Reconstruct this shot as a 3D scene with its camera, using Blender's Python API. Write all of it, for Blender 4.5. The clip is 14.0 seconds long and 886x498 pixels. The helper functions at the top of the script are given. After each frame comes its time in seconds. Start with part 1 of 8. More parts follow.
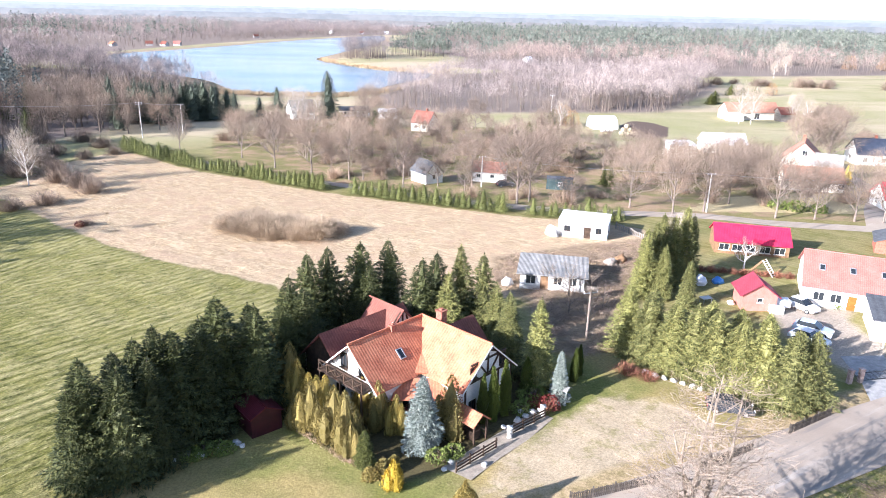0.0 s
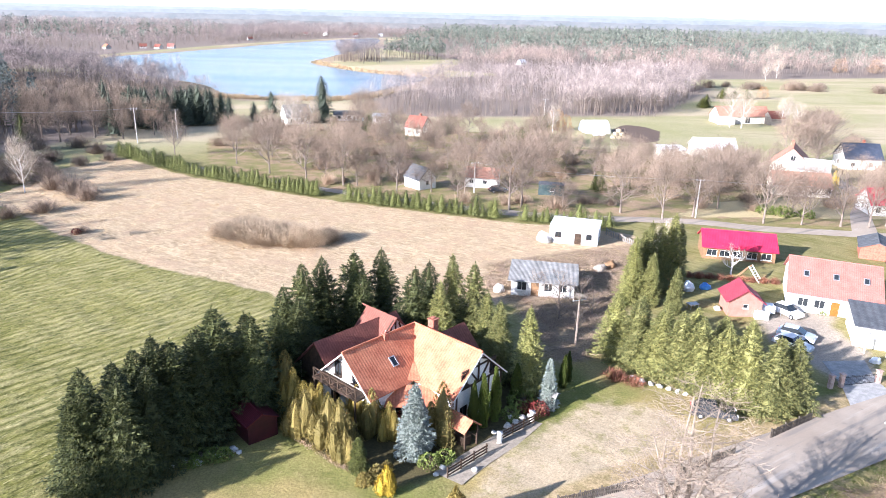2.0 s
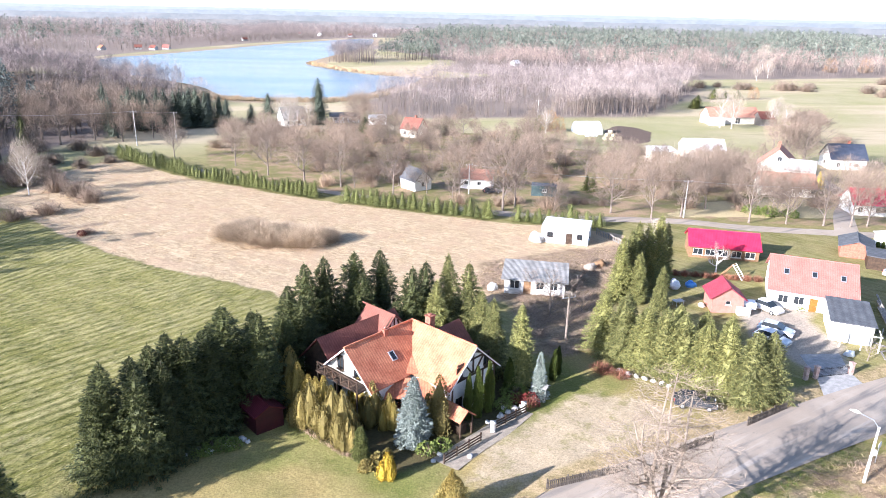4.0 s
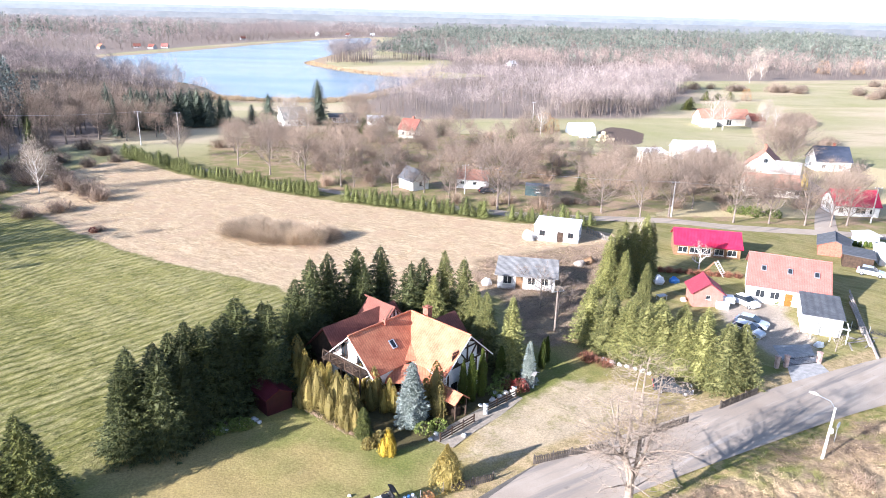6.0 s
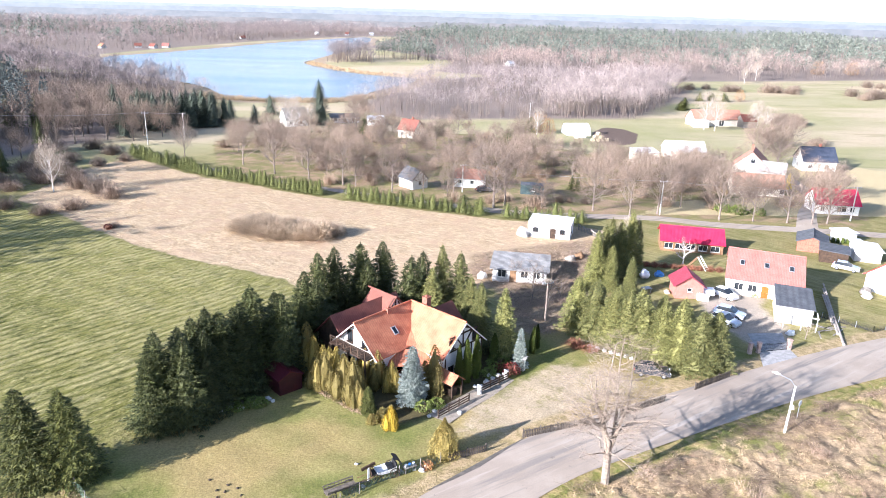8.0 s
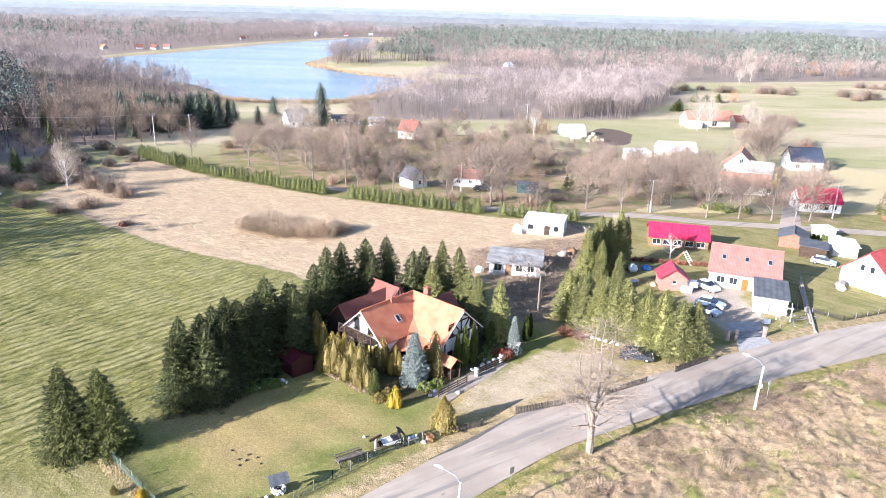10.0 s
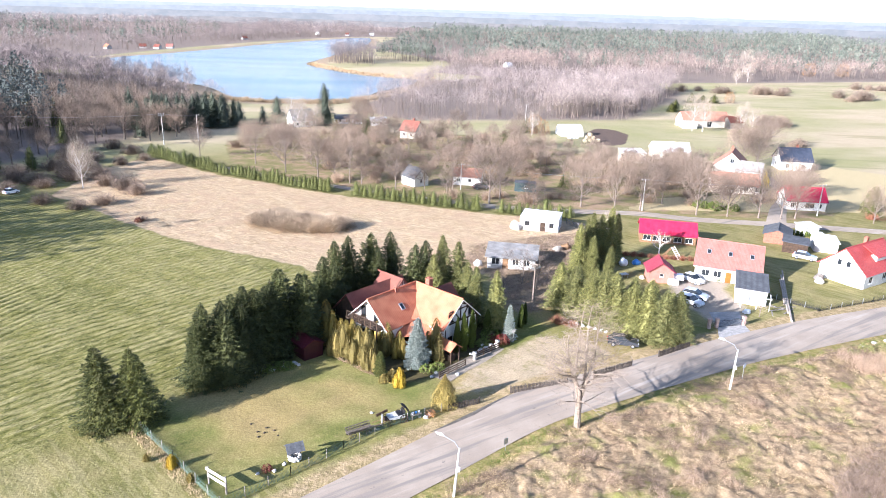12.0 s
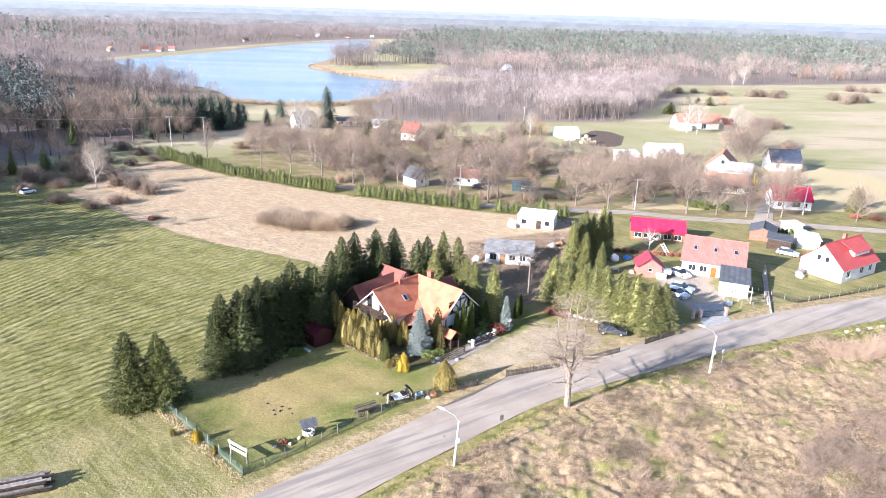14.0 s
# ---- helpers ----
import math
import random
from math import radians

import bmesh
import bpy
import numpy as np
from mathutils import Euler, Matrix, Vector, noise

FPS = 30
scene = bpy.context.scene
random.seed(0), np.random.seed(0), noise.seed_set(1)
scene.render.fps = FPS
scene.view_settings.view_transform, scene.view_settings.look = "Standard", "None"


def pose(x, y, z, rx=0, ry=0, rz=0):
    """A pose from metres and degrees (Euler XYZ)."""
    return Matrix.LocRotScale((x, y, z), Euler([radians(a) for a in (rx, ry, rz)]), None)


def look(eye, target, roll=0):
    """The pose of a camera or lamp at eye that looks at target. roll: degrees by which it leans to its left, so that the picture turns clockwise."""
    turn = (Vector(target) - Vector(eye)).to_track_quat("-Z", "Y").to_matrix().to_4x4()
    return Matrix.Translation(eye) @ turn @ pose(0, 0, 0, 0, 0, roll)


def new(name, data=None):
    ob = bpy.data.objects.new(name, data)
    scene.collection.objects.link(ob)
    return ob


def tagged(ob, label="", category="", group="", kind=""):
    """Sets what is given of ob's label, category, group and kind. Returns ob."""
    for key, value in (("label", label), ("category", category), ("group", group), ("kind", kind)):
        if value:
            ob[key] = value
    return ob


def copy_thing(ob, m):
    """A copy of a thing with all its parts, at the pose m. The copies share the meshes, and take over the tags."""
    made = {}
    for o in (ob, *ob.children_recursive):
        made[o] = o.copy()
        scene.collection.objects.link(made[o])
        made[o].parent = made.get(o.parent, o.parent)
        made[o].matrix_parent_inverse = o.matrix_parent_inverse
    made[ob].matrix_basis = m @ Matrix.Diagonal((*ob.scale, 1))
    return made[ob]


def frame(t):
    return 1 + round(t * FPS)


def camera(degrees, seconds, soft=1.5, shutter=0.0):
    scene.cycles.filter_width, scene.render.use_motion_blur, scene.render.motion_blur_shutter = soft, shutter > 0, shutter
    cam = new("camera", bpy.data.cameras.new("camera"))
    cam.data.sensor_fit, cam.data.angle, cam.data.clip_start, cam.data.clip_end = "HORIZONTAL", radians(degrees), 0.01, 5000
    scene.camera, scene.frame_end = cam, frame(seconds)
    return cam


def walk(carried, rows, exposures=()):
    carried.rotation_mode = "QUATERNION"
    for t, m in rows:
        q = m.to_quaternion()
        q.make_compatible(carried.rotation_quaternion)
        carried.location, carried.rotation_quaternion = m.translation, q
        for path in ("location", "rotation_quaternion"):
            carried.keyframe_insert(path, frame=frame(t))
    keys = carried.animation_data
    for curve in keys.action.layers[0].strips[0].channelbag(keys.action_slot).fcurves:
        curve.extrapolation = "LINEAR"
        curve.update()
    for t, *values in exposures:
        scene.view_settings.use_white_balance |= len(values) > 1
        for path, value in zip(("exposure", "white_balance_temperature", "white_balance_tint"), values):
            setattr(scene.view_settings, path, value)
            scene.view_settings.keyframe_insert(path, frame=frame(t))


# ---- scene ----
cam = camera(65.0, 14.0, soft=0.75)
PATH = [
    (0, (0.021, 0.595, 35.628), (0.016, 2.486, 34.977), 1.3),
    (0.5, (0.092, 0.412, 36.045), (0.09, 2.304, 35.394), 1.3),
    (1, (0.092, 0.18, 36.366), (0.095, 2.072, 35.717), 1.4),
    (1.5, (0.179, -0.175, 36.699), (0.186, 1.717, 36.051), 1.3),
    (2, (0.319, -0.763, 37.008), (0.329, 1.129, 36.361), 1.3),
    (2.5, (0.255, -1.399, 37.316), (0.269, 0.493, 36.669), 1.4),
    (3, (0.195, -2.261, 37.634), (0.214, -0.369, 36.987), 1.3),
    (5.5, (0.18, -8.474, 39.589), (0.212, -6.583, 38.938), 1.4),
    (6, (0.114, -9.93, 39.934), (0.148, -8.039, 39.283), 1.5),
    (6.5, (0.167, -11.545, 40.264), (0.202, -9.655, 39.612), 1.5),
    (7, (0.146, -13.141, 40.69), (0.182, -11.251, 40.038), 1.5),
    (7.5, (0.221, -14.774, 41.127), (0.256, -12.884, 40.474), 1.5),
    (8, (0.092, -16.444, 41.58), (0.13, -14.555, 40.926), 1.6),
    (10.5, (-0.128, -24.885, 43.422), (-0.086, -22.995, 42.767), 1.6),
    (11, (-0.187, -26.558, 43.747), (-0.144, -24.669, 43.092), 1.7),
    (11.5, (-0.297, -28.327, 44.159), (-0.255, -26.438, 43.504), 1.7),
    (12, (-0.33, -30.08, 44.604), (-0.289, -28.191, 43.947), 1.7),
    (12.5, (-0.409, -31.851, 44.964), (-0.368, -29.962, 44.308), 1.7),
    (13, (-0.481, -33.546, 45.29), (-0.44, -31.656, 44.635), 1.7),
    (13.5, (-0.54, -35.255, 45.614), (-0.498, -33.365, 44.959), 1.7),
    (14, (-0.603, -36.929, 45.922), (-0.561, -35.039, 45.269), 1.7),
]
walk(cam, [(t, look(eye, target, roll)) for t, eye, target, roll in PATH], exposures=[(0, 1.87, 5850, 17), (14, 1.80, 5850, 17)])

# ---- world, sun ----
SUN_DIR = Vector((0.83, 0.557, -0.37)).normalized()      # the way the sunlight travels
world = bpy.data.worlds.new("sky")
scene.world = world
world.use_nodes = True
wn = world.node_tree.nodes
sky = wn.new("ShaderNodeTexSky")
sky.sky_type = "NISHITA"
sky.sun_disc = False
sky.sun_elevation = math.asin(-SUN_DIR.z)
sky.sun_rotation = math.atan2(-SUN_DIR.x, -SUN_DIR.y)
sky.air_density, sky.dust_density, sky.ozone_density = 1.0, 0.5, 1.0
wn["Background"].inputs["Strength"].default_value = 0.085
world.node_tree.links.new(sky.outputs["Color"], wn["Background"].inputs["Color"])
sun_data = bpy.data.lights.new("sun", "SUN")
sun_data.energy, sun_data.angle, sun_data.color = 5.0, radians(0.6), (1.0, 0.95, 0.87)
sun = new("sun", sun_data)
sun.rotation_mode = "QUATERNION"
sun.rotation_quaternion = SUN_DIR.to_track_quat("-Z", "Y")


# ---- materials ----
def nodes_of(name):
    m = bpy.data.materials.new(name)
    m.use_nodes = True
    nt = m.node_tree
    return m, nt, nt.nodes["Principled BSDF"]


def add(nt, kind, **values):
    n = nt.nodes.new("ShaderNode" + kind)
    for k, v in values.items():
        if isinstance(k, str) and k in n.inputs:
            n.inputs[k].default_value = v
    return n


def math_node(nt, op, a, b=None, clamp=False):
    n = nt.nodes.new("ShaderNodeMath")
    n.operation, n.use_clamp = op, clamp
    for i, v in enumerate((a, b)):
        if v is None:
            continue
        if isinstance(v, (int, float)):
            n.inputs[i].default_value = v
        else:
            nt.links.new(v, n.inputs[i])
    return n.outputs[0]


def mix_node(nt, fac, a, b, blend="MIX"):
    n = nt.nodes.new("ShaderNodeMix")
    n.data_type, n.blend_type = "RGBA", blend
    for sock, v in ((n.inputs[0], fac), (n.inputs[6], a), (n.inputs[7], b)):
        if isinstance(v, (int, float)):
            sock.default_value = v
        elif isinstance(v, tuple):
            sock.default_value = (*v, 1) if len(v) == 3 else v
        else:
            nt.links.new(v, sock)
    return n.outputs[2]


def noise_node(nt, coord, scale, detail=3.0, rough=0.6, distort=0.0):
    n = nt.nodes.new("ShaderNodeTexNoise")
    n.inputs["Scale"].default_value = scale
    n.inputs["Detail"].default_value = detail
    n.inputs["Roughness"].default_value = rough
    n.inputs["Distortion"].default_value = distort
    nt.links.new(coord, n.inputs["Vector"])
    return n.outputs[0]


def ramp_node(nt, value, lo, hi):
    n = nt.nodes.new("ShaderNodeMapRange")
    n.interpolation_type = "SMOOTHSTEP"
    n.inputs[1].default_value, n.inputs[2].default_value = lo, hi
    nt.links.new(value, n.inputs[0])
    return n.outputs[0]


def bump_node(nt, height, bsdf, strength, distance):
    n = nt.nodes.new("ShaderNodeBump")
    n.inputs["Strength"].default_value, n.inputs["Distance"].default_value = strength, distance
    nt.links.new(height, n.inputs["Height"])
    nt.links.new(n.outputs[0], bsdf.inputs["Normal"])


def surface(name, dark, light, scale=1.0, rough=0.8, bump=0.3, depth=0.03, metal=0.0, vary=0.0, fine=9.0, spec=0.3):
    """A weathered surface: broad patches, fine grain, relief; vary: brightness from object to object."""
    m, nt, b = nodes_of(name)
    co = nt.nodes.new("ShaderNodeTexCoord").outputs["Object"]
    broad, grain = noise_node(nt, co, scale, 4), noise_node(nt, co, scale * fine, 3)
    col = mix_node(nt, ramp_node(nt, broad, 0.3, 0.7), dark, light)
    col = mix_node(nt, 0.5, col, mix_node(nt, ramp_node(nt, grain, 0.25, 0.75), (0.72, 0.72, 0.72), (1.2, 1.2, 1.2)), "MULTIPLY")
    if vary:
        r = nt.nodes.new("ShaderNodeObjectInfo").outputs["Random"]
        col = mix_node(nt, 1.0, col, mix_node(nt, r, (1 - vary,) * 3, (1 + vary,) * 3), "MULTIPLY")
    nt.links.new(col, b.inputs["Base Color"])
    b.inputs["Roughness"].default_value, b.inputs["Metallic"].default_value = rough, metal
    b.inputs["Specular IOR Level"].default_value = spec
    if bump:
        bump_node(nt, grain, b, bump, depth)
    return m


def foliage(name, dark, light, rough=0.65, patch=0.0):
    """Leaves, needles and twigs: each clump of its own tone, each plant of its own tint."""
    m, nt, b = nodes_of(name)
    isl = nt.nodes.new("ShaderNodeNewGeometry").outputs["Random Per Island"]
    r = nt.nodes.new("ShaderNodeObjectInfo").outputs["Random"]
    col = mix_node(nt, isl, dark, light)
    col = mix_node(nt, 1.0, col, mix_node(nt, r, (0.75, 0.75, 0.75), (1.25, 1.22, 1.15)), "MULTIPLY")
    if patch:
        stand = noise_node(nt, nt.nodes.new("ShaderNodeNewGeometry").outputs["Position"], patch, 2)
        col = mix_node(nt, 1.0, col, mix_node(nt, ramp_node(nt, stand, 0.36, 0.64), (0.55, 0.55, 0.58), (1.4, 1.36, 1.32)), "MULTIPLY")
    nt.links.new(col, b.inputs["Base Color"])
    b.inputs["Roughness"].default_value = rough
    b.inputs["Specular IOR Level"].default_value = 0.25
    return m


def roofing(name, dark, light, pitch=0.3, course=0.35, rough=0.65, wave_depth=0.018, metal=0.0):
    """Tile or sheet roofing in the panel's own plane: ribs run up the slope, courses across it."""
    m, nt, b = nodes_of(name)
    tc = nt.nodes.new("ShaderNodeTexCoord").outputs["Object"]
    sep = nt.nodes.new("ShaderNodeSeparateXYZ")
    nt.links.new(tc, sep.inputs[0])
    rib = math_node(nt, "SINE", math_node(nt, "MULTIPLY", sep.outputs[0], 2 * math.pi / pitch))
    rib = math_node(nt, "ADD", math_node(nt, "MULTIPLY", rib, 0.5), 0.5)
    step = math_node(nt, "FRACT", math_node(nt, "MULTIPLY", sep.outputs[1], 1 / course)) if course else 0.5
    height = math_node(nt, "ADD", rib, math_node(nt, "MULTIPLY", step, -0.6))
    broad, grain = noise_node(nt, tc, 0.6, 5), noise_node(nt, tc, 5.0, 3)
    col = mix_node(nt, ramp_node(nt, broad, 0.3, 0.7), dark, light)
    col = mix_node(nt, 0.6, col, mix_node(nt, ramp_node(nt, grain, 0.3, 0.7), (0.7, 0.7, 0.7), (1.2, 1.2, 1.2)), "MULTIPLY")
    groove = math_node(nt, "ADD", math_node(nt, "MULTIPLY", rib, 0.35), 0.72)
    col = mix_node(nt, 1.0, col, mix_node(nt, groove, (0.35, 0.35, 0.35), (1.1, 1.1, 1.1)), "MULTIPLY")
    nt.links.new(col, b.inputs["Base Color"])
    b.inputs["Roughness"].default_value, b.inputs["Metallic"].default_value = rough, metal
    b.inputs["Specular IOR Level"].default_value = 0.25
    bump_node(nt, height, b, 1.0, wave_depth)
    return m


def glass_material(name):
    m, nt, b = nodes_of(name)
    b.inputs["Base Color"].default_value = (0.025, 0.03, 0.035, 1)
    b.inputs["Roughness"].default_value = 0.06
    b.inputs["Specular IOR Level"].default_value = 0.6
    return m


PLASTER = surface("white_plaster", (0.72, 0.70, 0.66), (0.82, 0.81, 0.78), 0.7, 0.9, 0.2)
CREAM = surface("cream_plaster", (0.66, 0.60, 0.50), (0.78, 0.72, 0.62), 0.7, 0.9, 0.2)
GREY_PLASTER = surface("grey_plaster", (0.42, 0.42, 0.42), (0.6, 0.59, 0.57), 0.8, 0.9, 0.3)
BLOCKS = surface("aerated_blocks", (0.62, 0.62, 0.62), (0.76, 0.76, 0.75), 1.2, 0.95, 0.3)
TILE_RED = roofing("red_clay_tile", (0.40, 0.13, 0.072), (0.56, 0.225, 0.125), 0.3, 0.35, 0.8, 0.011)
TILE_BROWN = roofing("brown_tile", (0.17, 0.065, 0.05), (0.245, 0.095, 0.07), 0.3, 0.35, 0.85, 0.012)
TILE_OLD = roofing("faded_orange_tile", (0.33, 0.16, 0.11), (0.44, 0.22, 0.155), 0.3, 0.35)
SHEET_PINK = roofing("faded_red_sheet_tile", (0.33, 0.125, 0.10), (0.41, 0.165, 0.135), 0.22, 0.35, 0.7, 0.008)
SHEET_CRIMSON = roofing("dusty_crimson_sheet", (0.24, 0.035, 0.055), (0.31, 0.05, 0.07), 0.25, 0, 0.6, 0.012)
SHEET_MAGENTA = roofing("crimson_trapezoid_sheet", (0.48, 0.02, 0.06), (0.58, 0.035, 0.085), 0.25, 0, 0.45, 0.012)
SHEET_RED = roofing("red_sheet_tile", (0.40, 0.06, 0.055), (0.48, 0.085, 0.075), 0.22, 0.35, 0.45)
SHEET_MAROON = roofing("maroon_sheet", (0.06, 0.009, 0.014), (0.09, 0.014, 0.02), 0.2, 0, 0.5, 0.01)
SHEET_GREY = roofing("grey_sheet", (0.20, 0.19, 0.18), (0.33, 0.32, 0.305), 0.18, 0, 0.7, 0.02)
SHEET_DARK = roofing("dark_felt", (0.075, 0.08, 0.09), (0.12, 0.125, 0.135), 0.9, 0, 0.8, 0.006)
SHEET_NAVY = roofing("dark_blue_tile", (0.035, 0.045, 0.07), (0.06, 0.07, 0.1), 0.3, 0.35, 0.5)
SHEET_WHITE = roofing("pale_sheet", (0.58, 0.60, 0.63), (0.74, 0.75, 0.76), 0.25, 0, 0.6, 0.01)
WOOD_DARK = surface("dark_stained_wood", (0.035, 0.022, 0.015), (0.08, 0.05, 0.032), 2.0, 0.7, 0.4)
WOOD_BROWN = surface("brown_wood", (0.16, 0.09, 0.05), (0.28, 0.17, 0.09), 2.0, 0.75, 0.4)
WOOD_GREY = surface("weathered_grey_wood", (0.16, 0.14, 0.12), (0.32, 0.29, 0.26), 2.0, 0.85, 0.5, vary=0.2)
WOOD_RED = surface("red_painted_wood", (0.40, 0.155, 0.12), (0.48, 0.20, 0.16), 1.5, 0.7, 0.3)
WOOD_ORANGE = surface("orange_varnished_wood", (0.32, 0.085, 0.018), (0.40, 0.12, 0.025), 2.0, 0.4, 0.2)
WOOD_WHITE = surface("white_painted_wood", (0.68, 0.66, 0.62), (0.8, 0.79, 0.76), 2.0, 0.6, 0.2)
STEEL_MAROON = surface("maroon_sheet_wall", (0.034, 0.008, 0.012), (0.055, 0.011, 0.017), 1.0, 0.5, 0.2)
CONCRETE = surface("pale_concrete", (0.42, 0.41, 0.39), (0.6, 0.585, 0.56), 2.0, 0.9, 0.3, vary=0.08)
BRICK = surface("red_brick", (0.26, 0.09, 0.06), (0.4, 0.16, 0.11), 3.0, 0.9, 0.4)
SOIL = surface("dark_soil", (0.04, 0.03, 0.022), (0.09, 0.07, 0.05), 6.0, 0.95, 0.5)
BRICK_PALE = surface("pale_dusty_brick", (0.36, 0.24, 0.20), (0.52, 0.40, 0.35), 3.0, 0.9, 0.4)
STONE = surface("pale_fieldstone", (0.4, 0.38, 0.36), (0.66, 0.64, 0.6), 3.0, 0.85, 0.5, vary=0.2)
WOOD_FENCE = surface("dark_weathered_boards", (0.075, 0.062, 0.05), (0.16, 0.132, 0.108), 2.0, 0.85, 0.5, vary=0.25)
METAL_GREY = surface("galvanised_steel", (0.35, 0.36, 0.37), (0.5, 0.51, 0.52), 3.0, 0.45, 0.1, metal=0.6)
METAL_BLACK = surface("black_iron", (0.015, 0.015, 0.017), (0.03, 0.03, 0.033), 3.0, 0.5, 0.1)
CERAMIC = surface("white_enamel", (0.72, 0.72, 0.72), (0.8, 0.8, 0.8), 2.0, 0.35, 0.0)
RUBBER = surface("black_rubber", (0.012, 0.012, 0.012), (0.025, 0.025, 0.025), 4.0, 0.85, 0.2)
GLASS = glass_material("window_glass")
PAINT_BLUE = surface("pale_blue_car_paint", (0.40, 0.46, 0.53), (0.48, 0.53, 0.60), 0.4, 0.25, 0.0, spec=0.6)
PAINT_WHITE = surface("white_car_paint", (0.74, 0.75, 0.76), (0.8, 0.8, 0.81), 0.4, 0.25, 0.0, spec=0.6)
PAINT_SILVER = surface("silver_car_paint", (0.5, 0.52, 0.55), (0.6, 0.62, 0.64), 0.4, 0.3, 0.0, metal=0.4, spec=0.6)
PAINT_DARK = surface("dark_car_paint", (0.03, 0.035, 0.045), (0.05, 0.055, 0.065), 0.4, 0.25, 0.0, spec=0.6)
PAINT_RED = surface("red_sign_paint", (0.55, 0.03, 0.03), (0.6, 0.05, 0.05), 1.0, 0.5, 0.0)
PLASTIC_BLUE = surface("blue_plastic", (0.06, 0.22, 0.6), (0.1, 0.3, 0.7), 2.0, 0.4, 0.1)
NET_GREEN = surface("green_fence_mesh", (0.07, 0.12, 0.095), (0.12, 0.18, 0.145), 2.0, 0.6, 0.3)
HAY = surface("pale_straw", (0.5, 0.42, 0.26), (0.66, 0.57, 0.4), 3.0, 0.95, 0.6)
FILM = surface("white_plastic_film", (0.72, 0.75, 0.78), (0.82, 0.84, 0.86), 0.5, 0.4, 0.2)
BARK = surface("grey_brown_bark", (0.10, 0.08, 0.065), (0.2, 0.165, 0.14), 3.0, 0.95, 0.6)
BARK_MID = surface("brown_grey_bark", (0.15, 0.12, 0.10), (0.27, 0.22, 0.185), 3.0, 0.95, 0.6)
BARK_PALE = surface("pale_lichened_bark", (0.26, 0.22, 0.19), (0.42, 0.37, 0.32), 3.0, 0.95, 0.6)
BARK_ROADSIDE = surface("lichened_roadside_bark", (0.17, 0.135, 0.105), (0.34, 0.275, 0.22), 3.0, 0.95, 0.6)
TWIG_ROADSIDE = foliage("fine_tan_twigs", (0.20, 0.155, 0.12), (0.40, 0.32, 0.25), 0.9)
BARK_BIRCH = surface("white_birch_bark", (0.42, 0.38, 0.36), (0.68, 0.65, 0.62), 3.0, 0.85, 0.3)
NEEDLE_DARK = foliage("dark_spruce_needles", (0.018, 0.028, 0.012), (0.112, 0.122, 0.042))
# Light end raised to hold the sun on the corner spruces.
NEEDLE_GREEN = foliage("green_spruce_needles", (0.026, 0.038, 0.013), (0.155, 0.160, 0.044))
NEEDLE_OLIVE = foliage("olive_spruce_needles", (0.08, 0.092, 0.034), (0.32, 0.31, 0.112))
NEEDLE_BLUE = foliage("blue_spruce_needles", (0.16, 0.20, 0.185), (0.38, 0.42, 0.385))
THUJA_GOLD = foliage("golden_thuja_scales", (0.18, 0.142, 0.038), (0.40, 0.305, 0.08))
THUJA_BRONZE = foliage("bronze_thuja_scales", (0.125, 0.106, 0.034), (0.31, 0.24, 0.078))
THUJA_GREEN = foliage("green_thuja_scales", (0.045, 0.065, 0.014), (0.12, 0.15, 0.03))
THUJA_YELLOW = foliage("bright_yellow_scales", (0.30, 0.215, 0.025), (0.54, 0.385, 0.05))
TWIG_BROWN = foliage("bare_brown_twigs", (0.12, 0.09, 0.07), (0.34, 0.265, 0.215), 0.9)
TWIG_PALE = foliage("pale_twigs", (0.28, 0.23, 0.19), (0.46, 0.40, 0.34), 0.9)
TWIG_THICKET = foliage("pale_brown_willow_twigs", (0.30, 0.23, 0.165), (0.50, 0.40, 0.30), 0.9)
TWIG_PINK = foliage("pinkish_dead_stems", (0.22, 0.155, 0.115), (0.43, 0.325, 0.245), 0.9)
TWIG_PINKISH = foliage("reddish_birch_twigs", (0.15, 0.118, 0.108), (0.33, 0.27, 0.25), 0.9, 0.12)
TWIG_RED = foliage("reddish_twigs", (0.20, 0.08, 0.05), (0.36, 0.17, 0.11), 0.9)
# Lilac-grey cast of distance haze put into the twig colour.
TWIG_LILAC = foliage("hazed_alder_twigs", (0.15, 0.128, 0.126), (0.37, 0.32, 0.315), 0.9, 0.14)
LEAF_RED = foliage("dark_red_leaves", (0.07, 0.012, 0.014), (0.17, 0.035, 0.03))
LEAF_GREEN = foliage("green_leaves", (0.07, 0.10, 0.02), (0.2, 0.24, 0.06))
LEAF_RUST = foliage("rust_leaves", (0.26, 0.13, 0.05), (0.48, 0.27, 0.12))
NEEDLE_HEDGE = foliage("yellowish_hedge_needles", (0.045, 0.060, 0.020), (0.165, 0.175, 0.058))
# Haze put into these three needle colours: bluer and greyer than near trees.
NEEDLE_SHORE = foliage("hazed_shore_spruce_needles", (0.028, 0.042, 0.034), (0.105, 0.125, 0.09))
PINE_FAR = foliage("hazed_pine_needles", (0.085, 0.105, 0.094), (0.165, 0.19, 0.16), 0.65, 0.09)
PINE_WEST = foliage("hazed_conifer_needles", (0.045, 0.060, 0.060), (0.11, 0.13, 0.125))
STRAW = foliage("dry_grass_blades", (0.34, 0.26, 0.15), (0.64, 0.52, 0.33), 0.9)
STRAW_RED = foliage("brown_weed_stems", (0.13, 0.088, 0.065), (0.34, 0.245, 0.18), 0.9)


